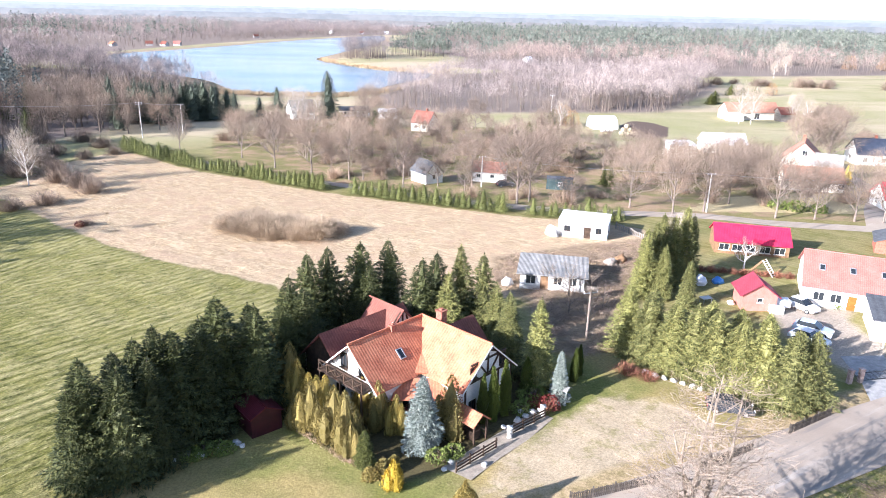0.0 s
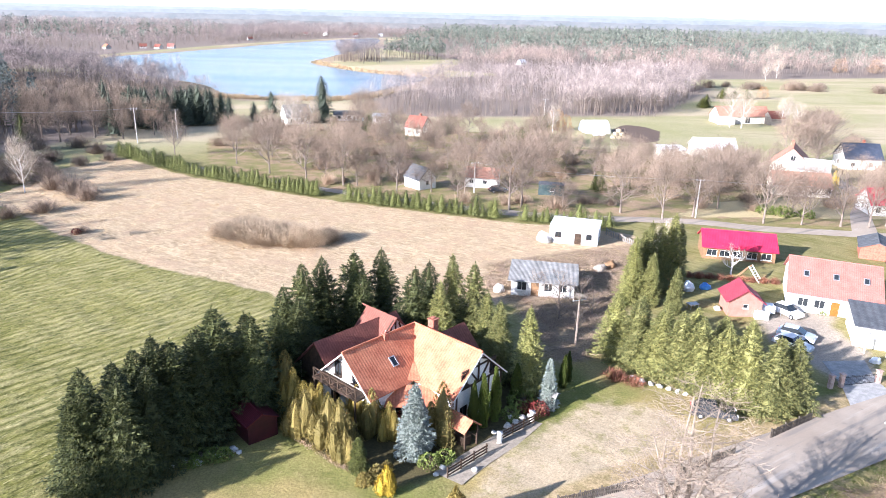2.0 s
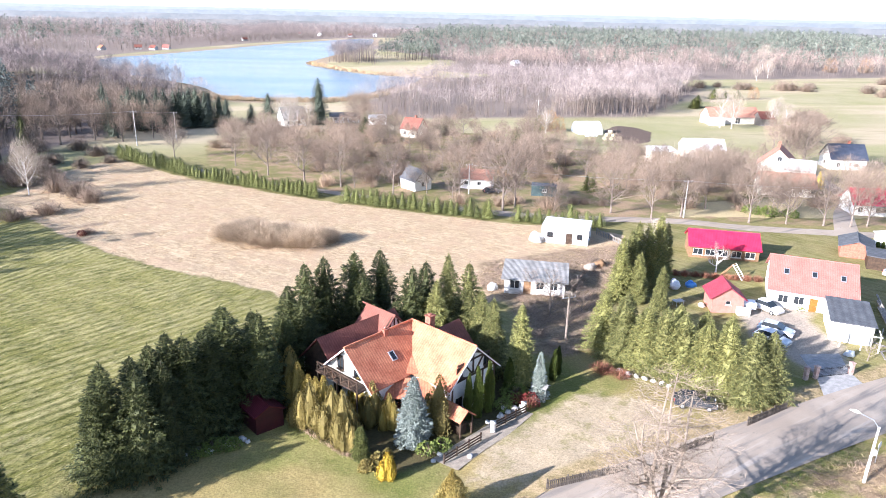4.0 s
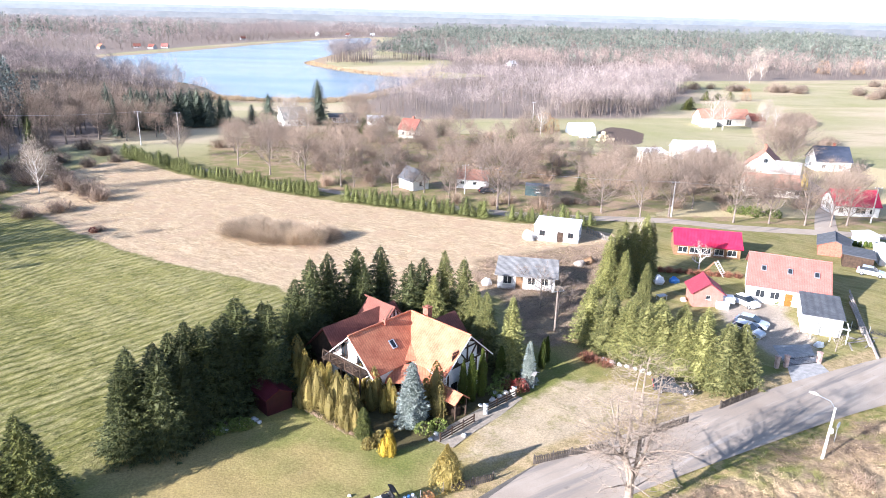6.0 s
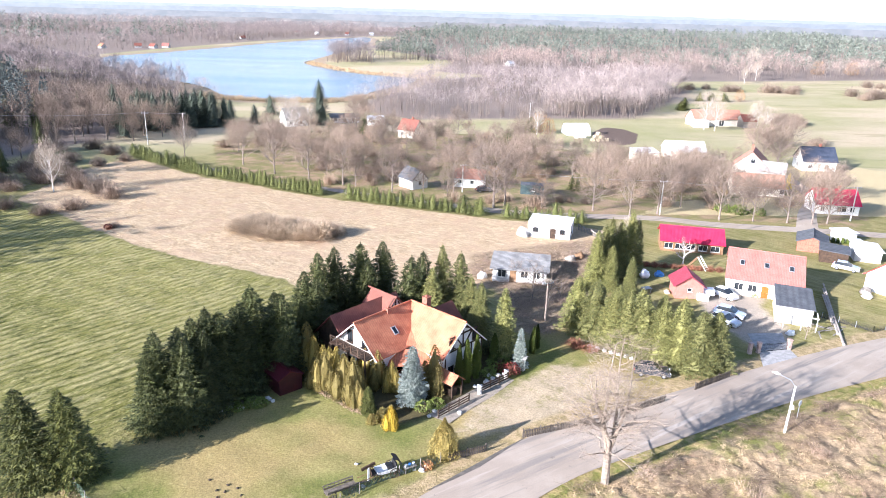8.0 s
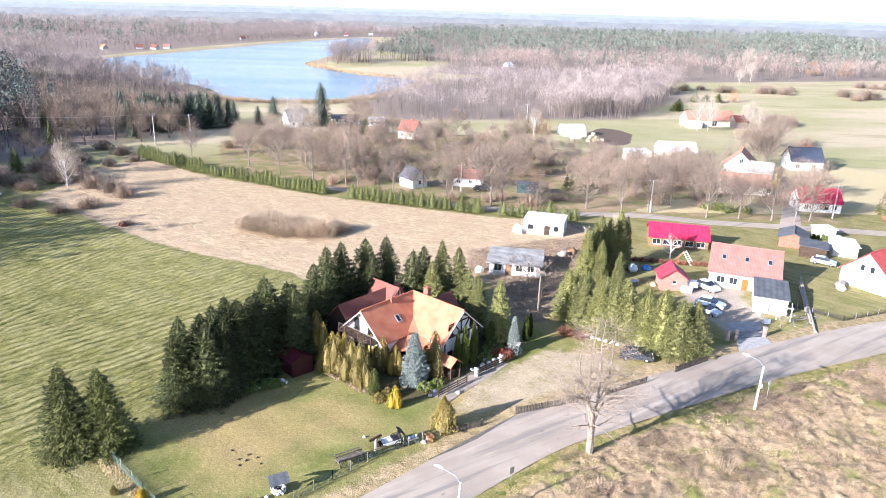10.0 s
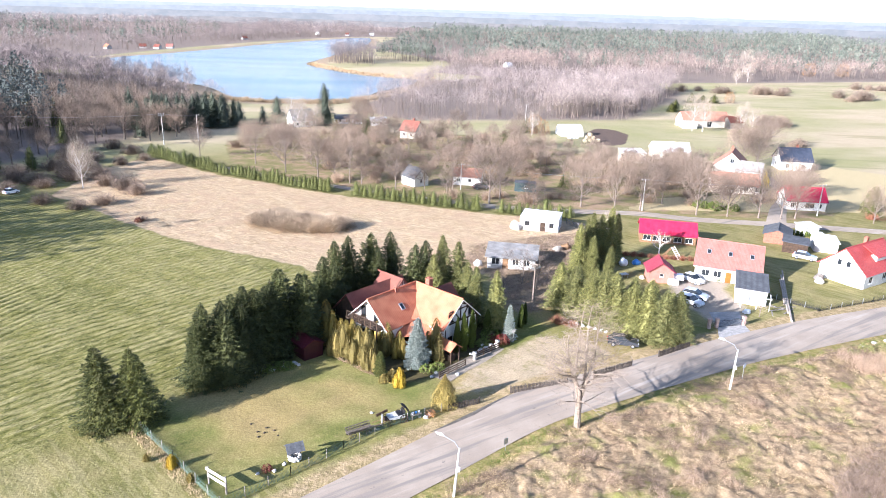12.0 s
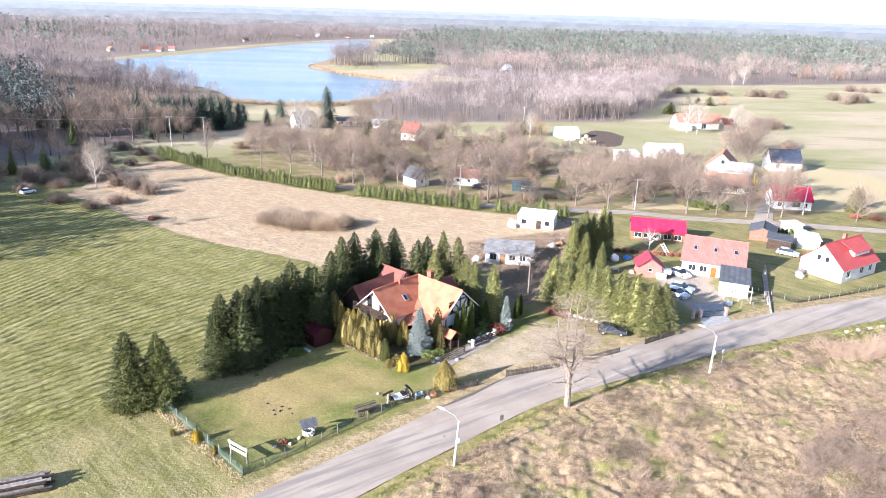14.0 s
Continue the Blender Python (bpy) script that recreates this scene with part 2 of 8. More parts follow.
def rank_grass_material():
    """Matted dead grass: straw, tan and olive in drifts and clumps."""
    m, nt, b = nodes_of("matted_dead_grass")
    geo = nt.nodes.new("ShaderNodeNewGeometry")
    pos = geo.outputs["Position"]
    drift, clump = noise_node(nt, pos, 0.16, 4, 0.6), noise_node(nt, pos, 1.3, 3, 0.6)
    col = mix_node(nt, ramp_node(nt, clump, 0.35, 0.65), (0.22, 0.155, 0.082), (0.64, 0.49, 0.30))
    col = mix_node(nt, ramp_node(nt, drift, 0.52, 0.66), col, (0.20, 0.195, 0.062))
    col = mix_node(nt, ramp_node(nt, drift, 0.46, 0.34), col, mix_node(nt, clump, (0.27, 0.17, 0.115), (0.42, 0.29, 0.20)))
    col = mix_node(nt, 1.0, col, mix_node(nt, geo.outputs["Random Per Island"], (0.72, 0.72, 0.72), (1.28, 1.25, 1.2)), "MULTIPLY")
    nt.links.new(col, b.inputs["Base Color"])
    b.inputs["Roughness"].default_value = 0.9
    b.inputs["Specular IOR Level"].default_value = 0.15
    return m


STRAW_MATTED = rank_grass_material()
STUBBLE = foliage("fallow_stubble", (0.30, 0.22, 0.135), (0.50, 0.385, 0.25), 0.9)


# ---- geometry helpers ----
class Geo:
    """Collects corners and faces of one mesh."""

    def __init__(self):
        self.v, self.f = [], []

    def face(self, *pts):
        n = len(self.v)
        self.v.extend(pts)
        self.f.append(tuple(range(n, n + len(pts))))

    def box(self, c, s, m=None):
        """A box round c with the sizes s; m: a turn."""
        n = len(self.v)
        for dz in (-0.5, 0.5):
            for dx, dy in ((-0.5, -0.5), (0.5, -0.5), (0.5, 0.5), (-0.5, 0.5)):
                p = Vector((c[0] + dx * s[0], c[1] + dy * s[1], c[2] + dz * s[2]))
                self.v.append(tuple(m @ p) if m else tuple(p))
        for q in ((3, 2, 1, 0), (4, 5, 6, 7), (0, 1, 5, 4), (1, 2, 6, 5), (2, 3, 7, 6), (3, 0, 4, 7)):
            self.f.append(tuple(n + i for i in q))

    def beam(self, a, b, w, h=None):
        """A square bar from a to b."""
        a, b = Vector(a), Vector(b)
        q = (b - a).to_track_quat("Z", "Y").to_matrix().to_4x4()
        m = Matrix.Translation((a + b) / 2) @ q
        self.box((0, 0, 0), (w, h or w, (b - a).length), m)

    def tube(self, pts, radii, sides=6, cap=True):
        n0 = len(self.v)
        for i, p in enumerate(pts):
            p = Vector(p)
            d = Vector(pts[min(i + 1, len(pts) - 1)]) - Vector(pts[max(i - 1, 0)])
            q = d.to_track_quat("Z", "Y") if d.length > 1e-6 else None
            for k in range(sides):
                a = 2 * math.pi * k / sides
                off = Vector((math.cos(a) * radii[i], math.sin(a) * radii[i], 0))
                self.v.append(tuple(p + (q @ off if q else off)))
        for i in range(len(pts) - 1):
            for k in range(sides):
                a, b = n0 + i * sides + k, n0 + i * sides + (k + 1) % sides
                self.f.append((a, b, b + sides, a + sides))
        if cap:
            self.f.append(tuple(n0 + k for k in reversed(range(sides))))
            self.f.append(tuple(n0 + (len(pts) - 1) * sides + k for k in range(sides)))

    def prism(self, outline, z0, z1):
        """An outline in the plane, drawn up from z0 to z1."""
        n, k = len(self.v), len(outline)
        self.v.extend((x, y, z0) for x, y in outline)
        self.v.extend((x, y, z1) for x, y in outline)
        self.f.append(tuple(n + i for i in reversed(range(k))))
        self.f.append(tuple(n + k + i for i in range(k)))
        for i in range(k):
            j = (i + 1) % k
            self.f.append((n + i, n + j, n + k + j, n + k + i))

    def blob(self, c, r, seed=0, rough=0.25, rings=5, sides=8):
        """A lumpy rounded body."""
        n = len(self.v)
        for i in range(rings + 1):
            th = math.pi * i / rings
            for k in range(sides):
                ph = 2 * math.pi * k / sides
                d = Vector((math.sin(th) * math.cos(ph), math.sin(th) * math.sin(ph), math.cos(th)))
                s = 1 + rough * noise.noise(d * 1.7 + Vector((seed * 7.3, seed * 3.1, seed)))
                self.v.append((c[0] + d.x * r[0] * s, c[1] + d.y * r[1] * s, c[2] + d.z * r[2] * s))
        for i in range(rings):
            for k in range(sides):
                a, b = n + i * sides + k, n + i * sides + (k + 1) % sides
                self.f.append((a, a + sides, b + sides, b))

    def mesh(self, name, material, smooth=False):
        me = bpy.data.meshes.new(name)
        me.from_pydata([tuple(p) for p in self.v], [], self.f)
        me.materials.append(material)
        if smooth:
            me.polygons.foreach_set("use_smooth", [True] * len(me.polygons))
        me.update()
        return me


def part(name, geo, material, parent=None, label="", m=None, smooth=False):
    """One mesh object under a thing or a part."""
    ob = new(name, geo.mesh(name, material, smooth))
    ob.parent = parent
    if m is not None:
        ob.matrix_basis = m
    return tagged(ob, label=label)


def thing(name, label, category, x, y, turn=0.0, group="", z=None):
    ob = new(name)
    ob.empty_display_size = 0.2
    ob.matrix_basis = pose(x, y, land(x, y) if z is None else z, 0, 0, turn)
    return tagged(ob, label, category, group)


def ramp(a, b, v):
    k = np.clip((np.asarray(v, float) - a) / (b - a), 0, 1)
    return k * k * (3 - 2 * k)


def inside(poly, x, y):
    """Signed distance to a closed outline, positive inside."""
    x, y = np.asarray(x, float), np.asarray(y, float)
    best, odd = np.full(x.shape, 1e9), np.zeros(x.shape, bool)
    for (ax, ay), (bx, by) in zip(poly, poly[1:] + poly[:1]):
        dx, dy = bx - ax, by - ay
        t = np.clip(((x - ax) * dx + (y - ay) * dy) / (dx * dx + dy * dy + 1e-9), 0, 1)
        best = np.minimum(best, np.hypot(x - ax - t * dx, y - ay - t * dy))
        if ay != by:
            odd ^= ((ay > y) != (by > y)) & (x < ax + (y - ay) * dx / dy)
    return np.where(odd, best, -best)


# ---- the land ----
MEADOW_TURN, MEADOW_PITCH, FIELD_TURN = 48.0, 1.5, -28.0
LAKE_LEVEL = -7.2
LAKE = [(-291, 626), (-269, 701), (-241, 805), (-214, 922), (-174, 1043), (-120, 1177), (-100, 1127), (-91, 960), (-104, 763), (-113, 659),
        (-114, 617), (-89, 571), (-57, 529), (-29, 510), (-8, 498), (-18, 460), (-35, 416), (-45, 379), (-66, 365), (-94, 361), (-112, 370), (-139, 416),
        (-166, 444), (-215, 491), (-262, 553)]
FIELD = [(-91, 192), (-62, 167), (-25.6, 145.6), (12, 130), (24, 127), (36, 122), (34, 104), (22, 92), (5, 86), (-16, 82),
         (-24.2, 90.8), (-41.6, 99.1), (-52, 105.2), (-67.8, 117), (-80, 128), (-94, 138), (-96, 172)]
LAWN = [(-33.4, 38.2), (-19.5, 24.4), (2.0, 41.0), (21, 49.5), (38, 58.6), (43, 64), (20, 76), (6, 72), (-14, 62), (-27, 50)]
SAND = [(3.5, 46.5), (6.5, 52.2), (11, 56.5), (16, 60.5), (22, 61), (25, 57.6), (24.5, 53.5), (17, 49.0), (10, 46.6)]
YARD = [(44, 66), (48.5, 66.5), (51, 73), (50.5, 80), (53, 83.5), (47, 88), (42.5, 84), (41, 76)]
MEADOW = [(-170, -20), (-75, -2), (-45.0, 26.8), (-39.5, 35.8), (-34.5, 38), (-29, 49), (-19, 66), (-17, 82), (-25, 91), (-68, 117), (-100, 140), (-170, 150)]
BED = [(-17, 60), (-12.6, 54.4), (-7, 50), (-3.2, 47.0), (0.4, 49.4), (5.0, 53.4), (8.6, 58.0), (12.5, 61.5), (13, 67), (6, 73), (-10, 78), (-20, 68), (-22, 60), (-28, 48.5), (-25, 47), (-18.4, 53.6)]
SCRUB = [(10.5, 88), (12, 74), (14, 69), (18, 71), (22, 76), (23.5, 82), (27, 95), (34, 104), (36, 116), (24, 112), (8, 104), (7, 92)]
PLOUGH = [(62, 236), (76, 240), (88, 280), (76, 292), (66, 270)]
ORCHARD = [(-60, 176), (-22, 152), (16, 136), (60, 133), (96, 128), (110, 150), (100, 190), (60, 210), (20, 258), (-40, 262), (-76, 225)]
ROAD_N = [(-41, 0.5), (-18.0, 20.8), (-5.2, 31.8), (10.5, 45.2), (18.9, 49.7), (37.9, 58.8), (48.8, 63.8), (60.1, 68.4), (80.9, 76.0), (118, 90), (190, 122)]
ROAD_S = [(-29.5, 0.5), (-6.7, 21.4), (2.5, 29.2), (13.1, 37.9), (21.1, 42.4), (34.3, 48.9), (44.3, 53.6), (54.5, 57.7), (73.8, 65.2), (112, 79.5), (188, 110)]
WILD = ROAD_S[::-1] + [(-60, -60), (40, -60), (240, 60)]
WOODLAND = [[(-300, 345), (-205, 320), (-125, 322), (-108, 342), (-128, 385), (-160, 425), (-205, 465), (-285, 480)],
            [(-40, 330), (-10, 300), (30, 310), (98, 322), (150, 410), (180, 470), (130, 520), (60, 540), (0, 500), (-14, 430), (-36, 380)],
            [(0, 560), (160, 520), (300, 560), (520, 640), (760, 700), (1500, 850), (1700, 1800), (0, 1800), (-90, 900), (20, 680)],
            [(-2200, 640), (-420, 500), (-310, 640), (-290, 760), (-240, 960), (-150, 1180), (-60, 1230), (0, 1900), (-2400, 1900)],
            [(-330, 330), (-260, 100), (-160, 100), (-125, 180), (-110, 230), (-128, 300), (-190, 340)]]
DITCH_BANK = [(48, 136), (130, 140), (150, 190), (128, 215), (104, 190), (96, 160), (60, 150)]


def land(x, y):
    """The lie of the land: nearly level, falling gently to the lake, low hills at the horizon."""
    if isinstance(x, (int, float)) and y < 330 and abs(x) < 900:
        k1, k2, k3 = (min(1.0, max(0.0, q)) for q in ((y - 50) / 170, (y - 180) / 160, (y - 80) / 80))
        k1, k2, k3 = (q * q * (3 - 2 * q) for q in (k1, k2, k3))
        return -3.6 * k1 - 3.4 * k2 + 0.015 * min(20.0, max(-60.0, x - 37)) * (1 - k3)
    x, y = np.asarray(x, float), np.asarray(y, float)
    z = -3.6 * ramp(50, 220, y) - 3.4 * ramp(180, 340, y) + 0.015 * np.clip(x - 37, -60, 20) * (1 - ramp(80, 160, y))
    z = z - 1.6 * ramp(-4, 10, inside(LAKE, x, y))
    far = np.hypot(x, y)
    hills = 3 + 2 * np.sin(x / 900.0 + 1) + 1 * np.sin(x / 333.0 + y / 700.0)
    z = z + ramp(1100, 4700, far) * hills
    return float(z) if z.ndim == 0 else z


GRAIN = np.random.RandomState(5).random_sample((257, 257))


def lumps(x, y, size, seed=0):
    """Smooth random heights from 0 to 1, about one lump to each size."""
    u, v = np.asarray(x, float) / size + 31.7 * seed, np.asarray(y, float) / size + 17.3 * seed
    i, k = np.floor(u).astype(int), np.floor(v).astype(int)
    a, b = u - i, v - k
    a, b = a * a * (3 - 2 * a), b * b * (3 - 2 * b)
    i, k = i % 256, k % 256
    return (GRAIN[i, k] * (1 - a) + GRAIN[i + 1, k] * a) * (1 - b) + (GRAIN[i, k + 1] * (1 - a) + GRAIN[i + 1, k + 1] * a) * b


def humps(x, y, size, seed=0):
    """Rounded humps with creases between them, 1 on top and 0 in the creases."""
    u, v = np.asarray(x, float) / size + 9.1 * seed, np.asarray(y, float) / size + 5.7 * seed
    i, k = np.floor(u).astype(int), np.floor(v).astype(int)
    best = np.full(u.shape, 9.0)
    for di in (-1, 0, 1):
        for dk in (-1, 0, 1):
            p, q = (i + di) % 256, (k + dk) % 256
            best = np.minimum(best, np.hypot(i + di + GRAIN[p, q] - u, k + dk + GRAIN[q, p] - v))
    return np.clip(1 - best / 0.85, 0, 1)


def relief(x, y):
    """Small forms on the land: lines of cut grass on the meadow, tussocks over the road."""
    x, y = np.atleast_1d(np.asarray(x, float)), np.atleast_1d(np.asarray(y, float))
    z = np.zeros(x.shape)
    near = (x > -84) & (x < 78) & (y > 2) & (y < 106)
    px, py = x[near], y[near]
    mead = np.clip(inside(MEADOW, px, py) / 2.0, 0, 1)
    west = ramp(-55, -61, px + 3 * lumps(px, py, 9, 2))
    rows = 0.0
    for turn, share in ((MEADOW_TURN, 1 - west), (MEADOW_TURN + 22, west)):
        c, q = math.cos(radians(turn)), math.sin(radians(turn))
        wave = np.sin(2 * math.pi * (c * py - q * px) / MEADOW_PITCH + 5.0 * lumps(px, py, 14, 3) + 2.2 * lumps(px, py, 1.6, 4))
        rows = rows + share * np.clip(wave, -0.4, 1)
    strong = ramp(0.25, 0.75, lumps(px, py, 8, 5)) * (1 - 0.75 * ramp(70, 88, py))
    mown = 0.06 * rows * strong + 0.10 * (lumps(px, py, 0.8, 6) - 0.5) + 0.04 * (lumps(px, py, 2.3, 7) - 0.5)
    wild = np.clip((inside(WILD, px, py) - 1.0) / 3.0, 0, 1)
    tuft = humps(px, py, 1.15, 1) * (0.35 + 0.75 * lumps(px, py, 5, 8)) * 0.62 + 0.45 * lumps(px, py, 4.5, 9) + 0.22 * lumps(px, py, 0.8, 10)
    z[near] = (mead * mown + wild * tuft) * ramp(2, 7, py) * ramp(106, 100, py) * ramp(-84, -78, px) * ramp(78, 72, px)
    return z


def spaced(lo, a, b, hi, step):
    """Even steps from a to b, ever longer ones outside."""
    mid = list(np.arange(a, b + 1e-6, step))
    up, d = [], step
    while (up[-1] if up else mid[-1]) < hi:
        d *= 1.08
        up.append((up[-1] if up else mid[-1]) + d)
    down, d = [], step
    while (down[-1] if down else mid[0]) > lo:
        d *= 1.08
        down.append((down[-1] if down else mid[0]) - d)
    return np.array(down[::-1] + mid + up)


def ground_material():
    m, nt, b = nodes_of("land_cover")
    pos = nt.nodes.new("ShaderNodeNewGeometry").outputs["Position"]

    def zone(name):
        n = nt.nodes.new("ShaderNodeAttribute")
        n.attribute_name = name
        return n.outputs["Fac"]

    def turned(angle, sx, sy):
        n = nt.nodes.new("ShaderNodeMapping")
        n.vector_type = "TEXTURE"
        n.inputs["Rotation"].default_value = (0, 0, radians(angle))
        n.inputs["Scale"].default_value = (1 / sx, 1 / sy, 1)
        nt.links.new(pos, n.inputs["Vector"])
        return n.outputs[0]

    big, mid = noise_node(nt, pos, 0.03, 4), noise_node(nt, pos, 0.22, 4)
    small, fine = noise_node(nt, pos, 1.1, 4, 0.7), noise_node(nt, pos, 5.0, 3, 0.7)
    edge = math_node(nt, "ADD", math_node(nt, "MULTIPLY", math_node(nt, "SUBTRACT", mid, 0.5), 5.0),
                     math_node(nt, "MULTIPLY", math_node(nt, "SUBTRACT", small, 0.5), 2.4))

    meadow = [None]

    def where(name, lo=-0.4, hi=0.4, wobble=1.0):
        out = ramp_node(nt, math_node(nt, "ADD", zone(name), math_node(nt, "MULTIPLY", edge, wobble)), lo, hi)
        meadow.append(math_node(nt, "SUBTRACT", 1.0, out))
        return out

    # mown meadow: swaths of cut grass
    across = nt.nodes.new("ShaderNodeSeparateXYZ")
    nt.links.new(turned(MEADOW_TURN, 1.0, 1.0), across.inputs[0])
    across_west = nt.nodes.new("ShaderNodeSeparateXYZ")
    nt.links.new(turned(MEADOW_TURN + 22, 1.0, 1.0), across_west.inputs[0])
    east_west = nt.nodes.new("ShaderNodeSeparateXYZ")
    nt.links.new(pos, east_west.inputs[0])
    bend = math_node(nt, "ADD", math_node(nt, "MULTIPLY", noise_node(nt, pos, 0.05, 2), 5.0), math_node(nt, "MULTIPLY", noise_node(nt, turned(MEADOW_TURN, 0.3, 1.0), 0.8, 3), 3.0))
    ripples = []
    for line in (across, across_west):
        ripple = math_node(nt, "SINE", math_node(nt, "ADD", math_node(nt, "MULTIPLY", line.outputs[1], 2 * math.pi / MEADOW_PITCH), bend))
        ripples.append(math_node(nt, "ADD", math_node(nt, "MULTIPLY", ripple, 0.5), 0.5))
    wave = mix_node(nt, ramp_node(nt, math_node(nt, "ADD", east_west.outputs[0], math_node(nt, "MULTIPLY", edge, 2.0)), -55.0, -61.0), ripples[0], ripples[1])
    rows = math_node(nt, "MULTIPLY", wave, ramp_node(nt, noise_node(nt, pos, 0.16, 3), 0.32, 0.62))
    fade = ramp_node(nt, math_node(nt, "ADD", zone("mead"), edge), -3.0, 3.0)
    swath = math_node(nt, "MULTIPLY", math_node(nt, "ADD", math_node(nt, "MULTIPLY", rows, 0.58), math_node(nt, "MULTIPLY", ramp_node(nt, noise_node(nt, turned(MEADOW_TURN, 0.25, 1.0), 1.6, 3), 0.4, 0.65), 0.4)), fade)
    grass = mix_node(nt, ramp_node(nt, big, 0.35, 0.65), (0.178, 0.164, 0.052), (0.248, 0.216, 0.082))
    grass = mix_node(nt, swath, mix_node(nt, 1.0, grass, (0.78, 0.83, 0.68), "MULTIPLY"), mix_node(nt, 0.6, grass, (0.42, 0.365, 0.19)))
    flecks = ramp_node(nt, noise_node(nt, turned(MEADOW_TURN + 8, 0.45, 1.0), 2.3, 3, 0.6, 0.6), 0.5, 0.66)
    grass = mix_node(nt, math_node(nt, "MULTIPLY", flecks, 0.75), grass, mix_node(nt, 1.0, grass, (0.42, 0.50, 0.36), "MULTIPLY"))
    bright = ramp_node(nt, noise_node(nt, turned(MEADOW_TURN + 4, 0.3, 1.0), 2.9, 2, 0.6, 0.4), 0.6, 0.72)
    grass = mix_node(nt, math_node(nt, "MULTIPLY", bright, 0.6), grass, (0.44, 0.39, 0.20))
    # Row gaps darkened: shade between the cut lines put into the colour.
    broken = ramp_node(nt, noise_node(nt, turned(MEADOW_TURN, 0.35, 1.0), 1.3, 4, 0.65), 0.4, 0.58)
    gaps = math_node(nt, "MULTIPLY", ramp_node(nt, wave, 0.35, 0.1), broken)
    gaps = math_node(nt, "MULTIPLY", gaps, ramp_node(nt, math_node(nt, "ADD", east_west.outputs[1], math_node(nt, "MULTIPLY", edge, 3.0)), 92.0, 66.0))
    grass = mix_node(nt, math_node(nt, "MULTIPLY", gaps, 0.7), grass, mix_node(nt, 1.0, grass, (0.40, 0.46, 0.34), "MULTIPLY"))
    turf = mix_node(nt, ramp_node(nt, mid, 0.35, 0.65), (0.165, 0.156, 0.052), (0.25, 0.214, 0.092))
    mower = ramp_node(nt, noise_node(nt, turned(-45.0, 0.1, 1.0), 1.5, 3, 0.6), 0.42, 0.6)
    turf = mix_node(nt, math_node(nt, "MULTIPLY", mower, 0.45), turf, (0.32, 0.275, 0.14))
    grass = mix_node(nt, fade, turf, grass)
    far_field = mix_node(nt, ramp_node(nt, big, 0.25, 0.75), (0.30, 0.285, 0.135), (0.385, 0.335, 0.205))
    dry = ramp_node(nt, noise_node(nt, turned(12.0, 0.35, 1.0), 0.014, 5, 0.6), 0.44, 0.58)
    far_field = mix_node(nt, dry, far_field, mix_node(nt, mid, (0.42, 0.335, 0.215), (0.50, 0.41, 0.285)))
    seams = ramp_node(nt, noise_node(nt, turned(-8.0, 0.08, 1.0), 0.09, 3, 0.6), 0.6, 0.66)
    far_field = mix_node(nt, math_node(nt, "MULTIPLY", seams, 0.5), far_field, (0.24, 0.225, 0.11))
    col = mix_node(nt, ramp_node(nt, zone("far"), -15, 5), grass, far_field)
    # leaf litter and dry grass between the village trees
    litter = mix_node(nt, ramp_node(nt, mid, 0.35, 0.62), (0.32, 0.225, 0.145), (0.20, 0.185, 0.075))
    col = mix_node(nt, where("orchard"), col, litter)
    col = mix_node(nt, where("wood", -6, 6, 1.0), col, mix_node(nt, small, (0.17, 0.132, 0.11), (0.31, 0.25, 0.21)))
    # reeds and dry banks
    reed = mix_node(nt, small, (0.29, 0.215, 0.145), (0.40, 0.315, 0.22))
    col = mix_node(nt, where("shore", wobble=1.6), col, reed)
    col = mix_node(nt, where("bank"), col, mix_node(nt, small, (0.40, 0.32, 0.17), (0.56, 0.46, 0.28)))
    # dry fallow field
    lines = noise_node(nt, turned(FIELD_TURN, 0.3, 1.0), 1.5, 4, 0.7, 1.2)
    stub = mix_node(nt, ramp_node(nt, lines, 0.3, 0.7), (0.31, 0.225, 0.135), (0.57, 0.445, 0.295))
    stub = mix_node(nt, ramp_node(nt, mid, 0.4, 0.75), stub, (0.42, 0.30, 0.20))
    col = mix_node(nt, where("field", wobble=0.6), col, stub)
    # garden lawn
    lawn = mix_node(nt, ramp_node(nt, mid, 0.3, 0.7), (0.135, 0.148, 0.04), (0.23, 0.21, 0.078))
    lawn = mix_node(nt, ramp_node(nt, noise_node(nt, pos, 0.06, 3, 0.5), 0.42, 0.6), lawn, mix_node(nt, mid, (0.24, 0.195, 0.072), (0.34, 0.25, 0.12)))
    lawn = mix_node(nt, ramp_node(nt, small, 0.52, 0.8), lawn, (0.30, 0.25, 0.11))
    col = mix_node(nt, where("lawn", wobble=0.25), col, lawn)
    sand = mix_node(nt, ramp_node(nt, small, 0.3, 0.7), (0.35, 0.275, 0.18), (0.43, 0.345, 0.235))
    sand = mix_node(nt, ramp_node(nt, noise_node(nt, pos, 0.5, 5, 0.65), 0.5, 0.68), sand, (0.265, 0.225, 0.115))
    col = mix_node(nt, where("sand", -1.5, 1.2, 1.2), col, sand)
    col = mix_node(nt, where("bed", -0.6, 0.6, 0.4), col, mix_node(nt, small, (0.06, 0.05, 0.028), (0.12, 0.10, 0.045)))
    col = mix_node(nt, where("yard", -0.8, 0.8, 0.5), col, mix_node(nt, small, (0.30, 0.25, 0.20), (0.42, 0.355, 0.285)))
    col = mix_node(nt, where("plough", wobble=0.3), col, mix_node(nt, small, (0.10, 0.07, 0.055), (0.17, 0.125, 0.10)))
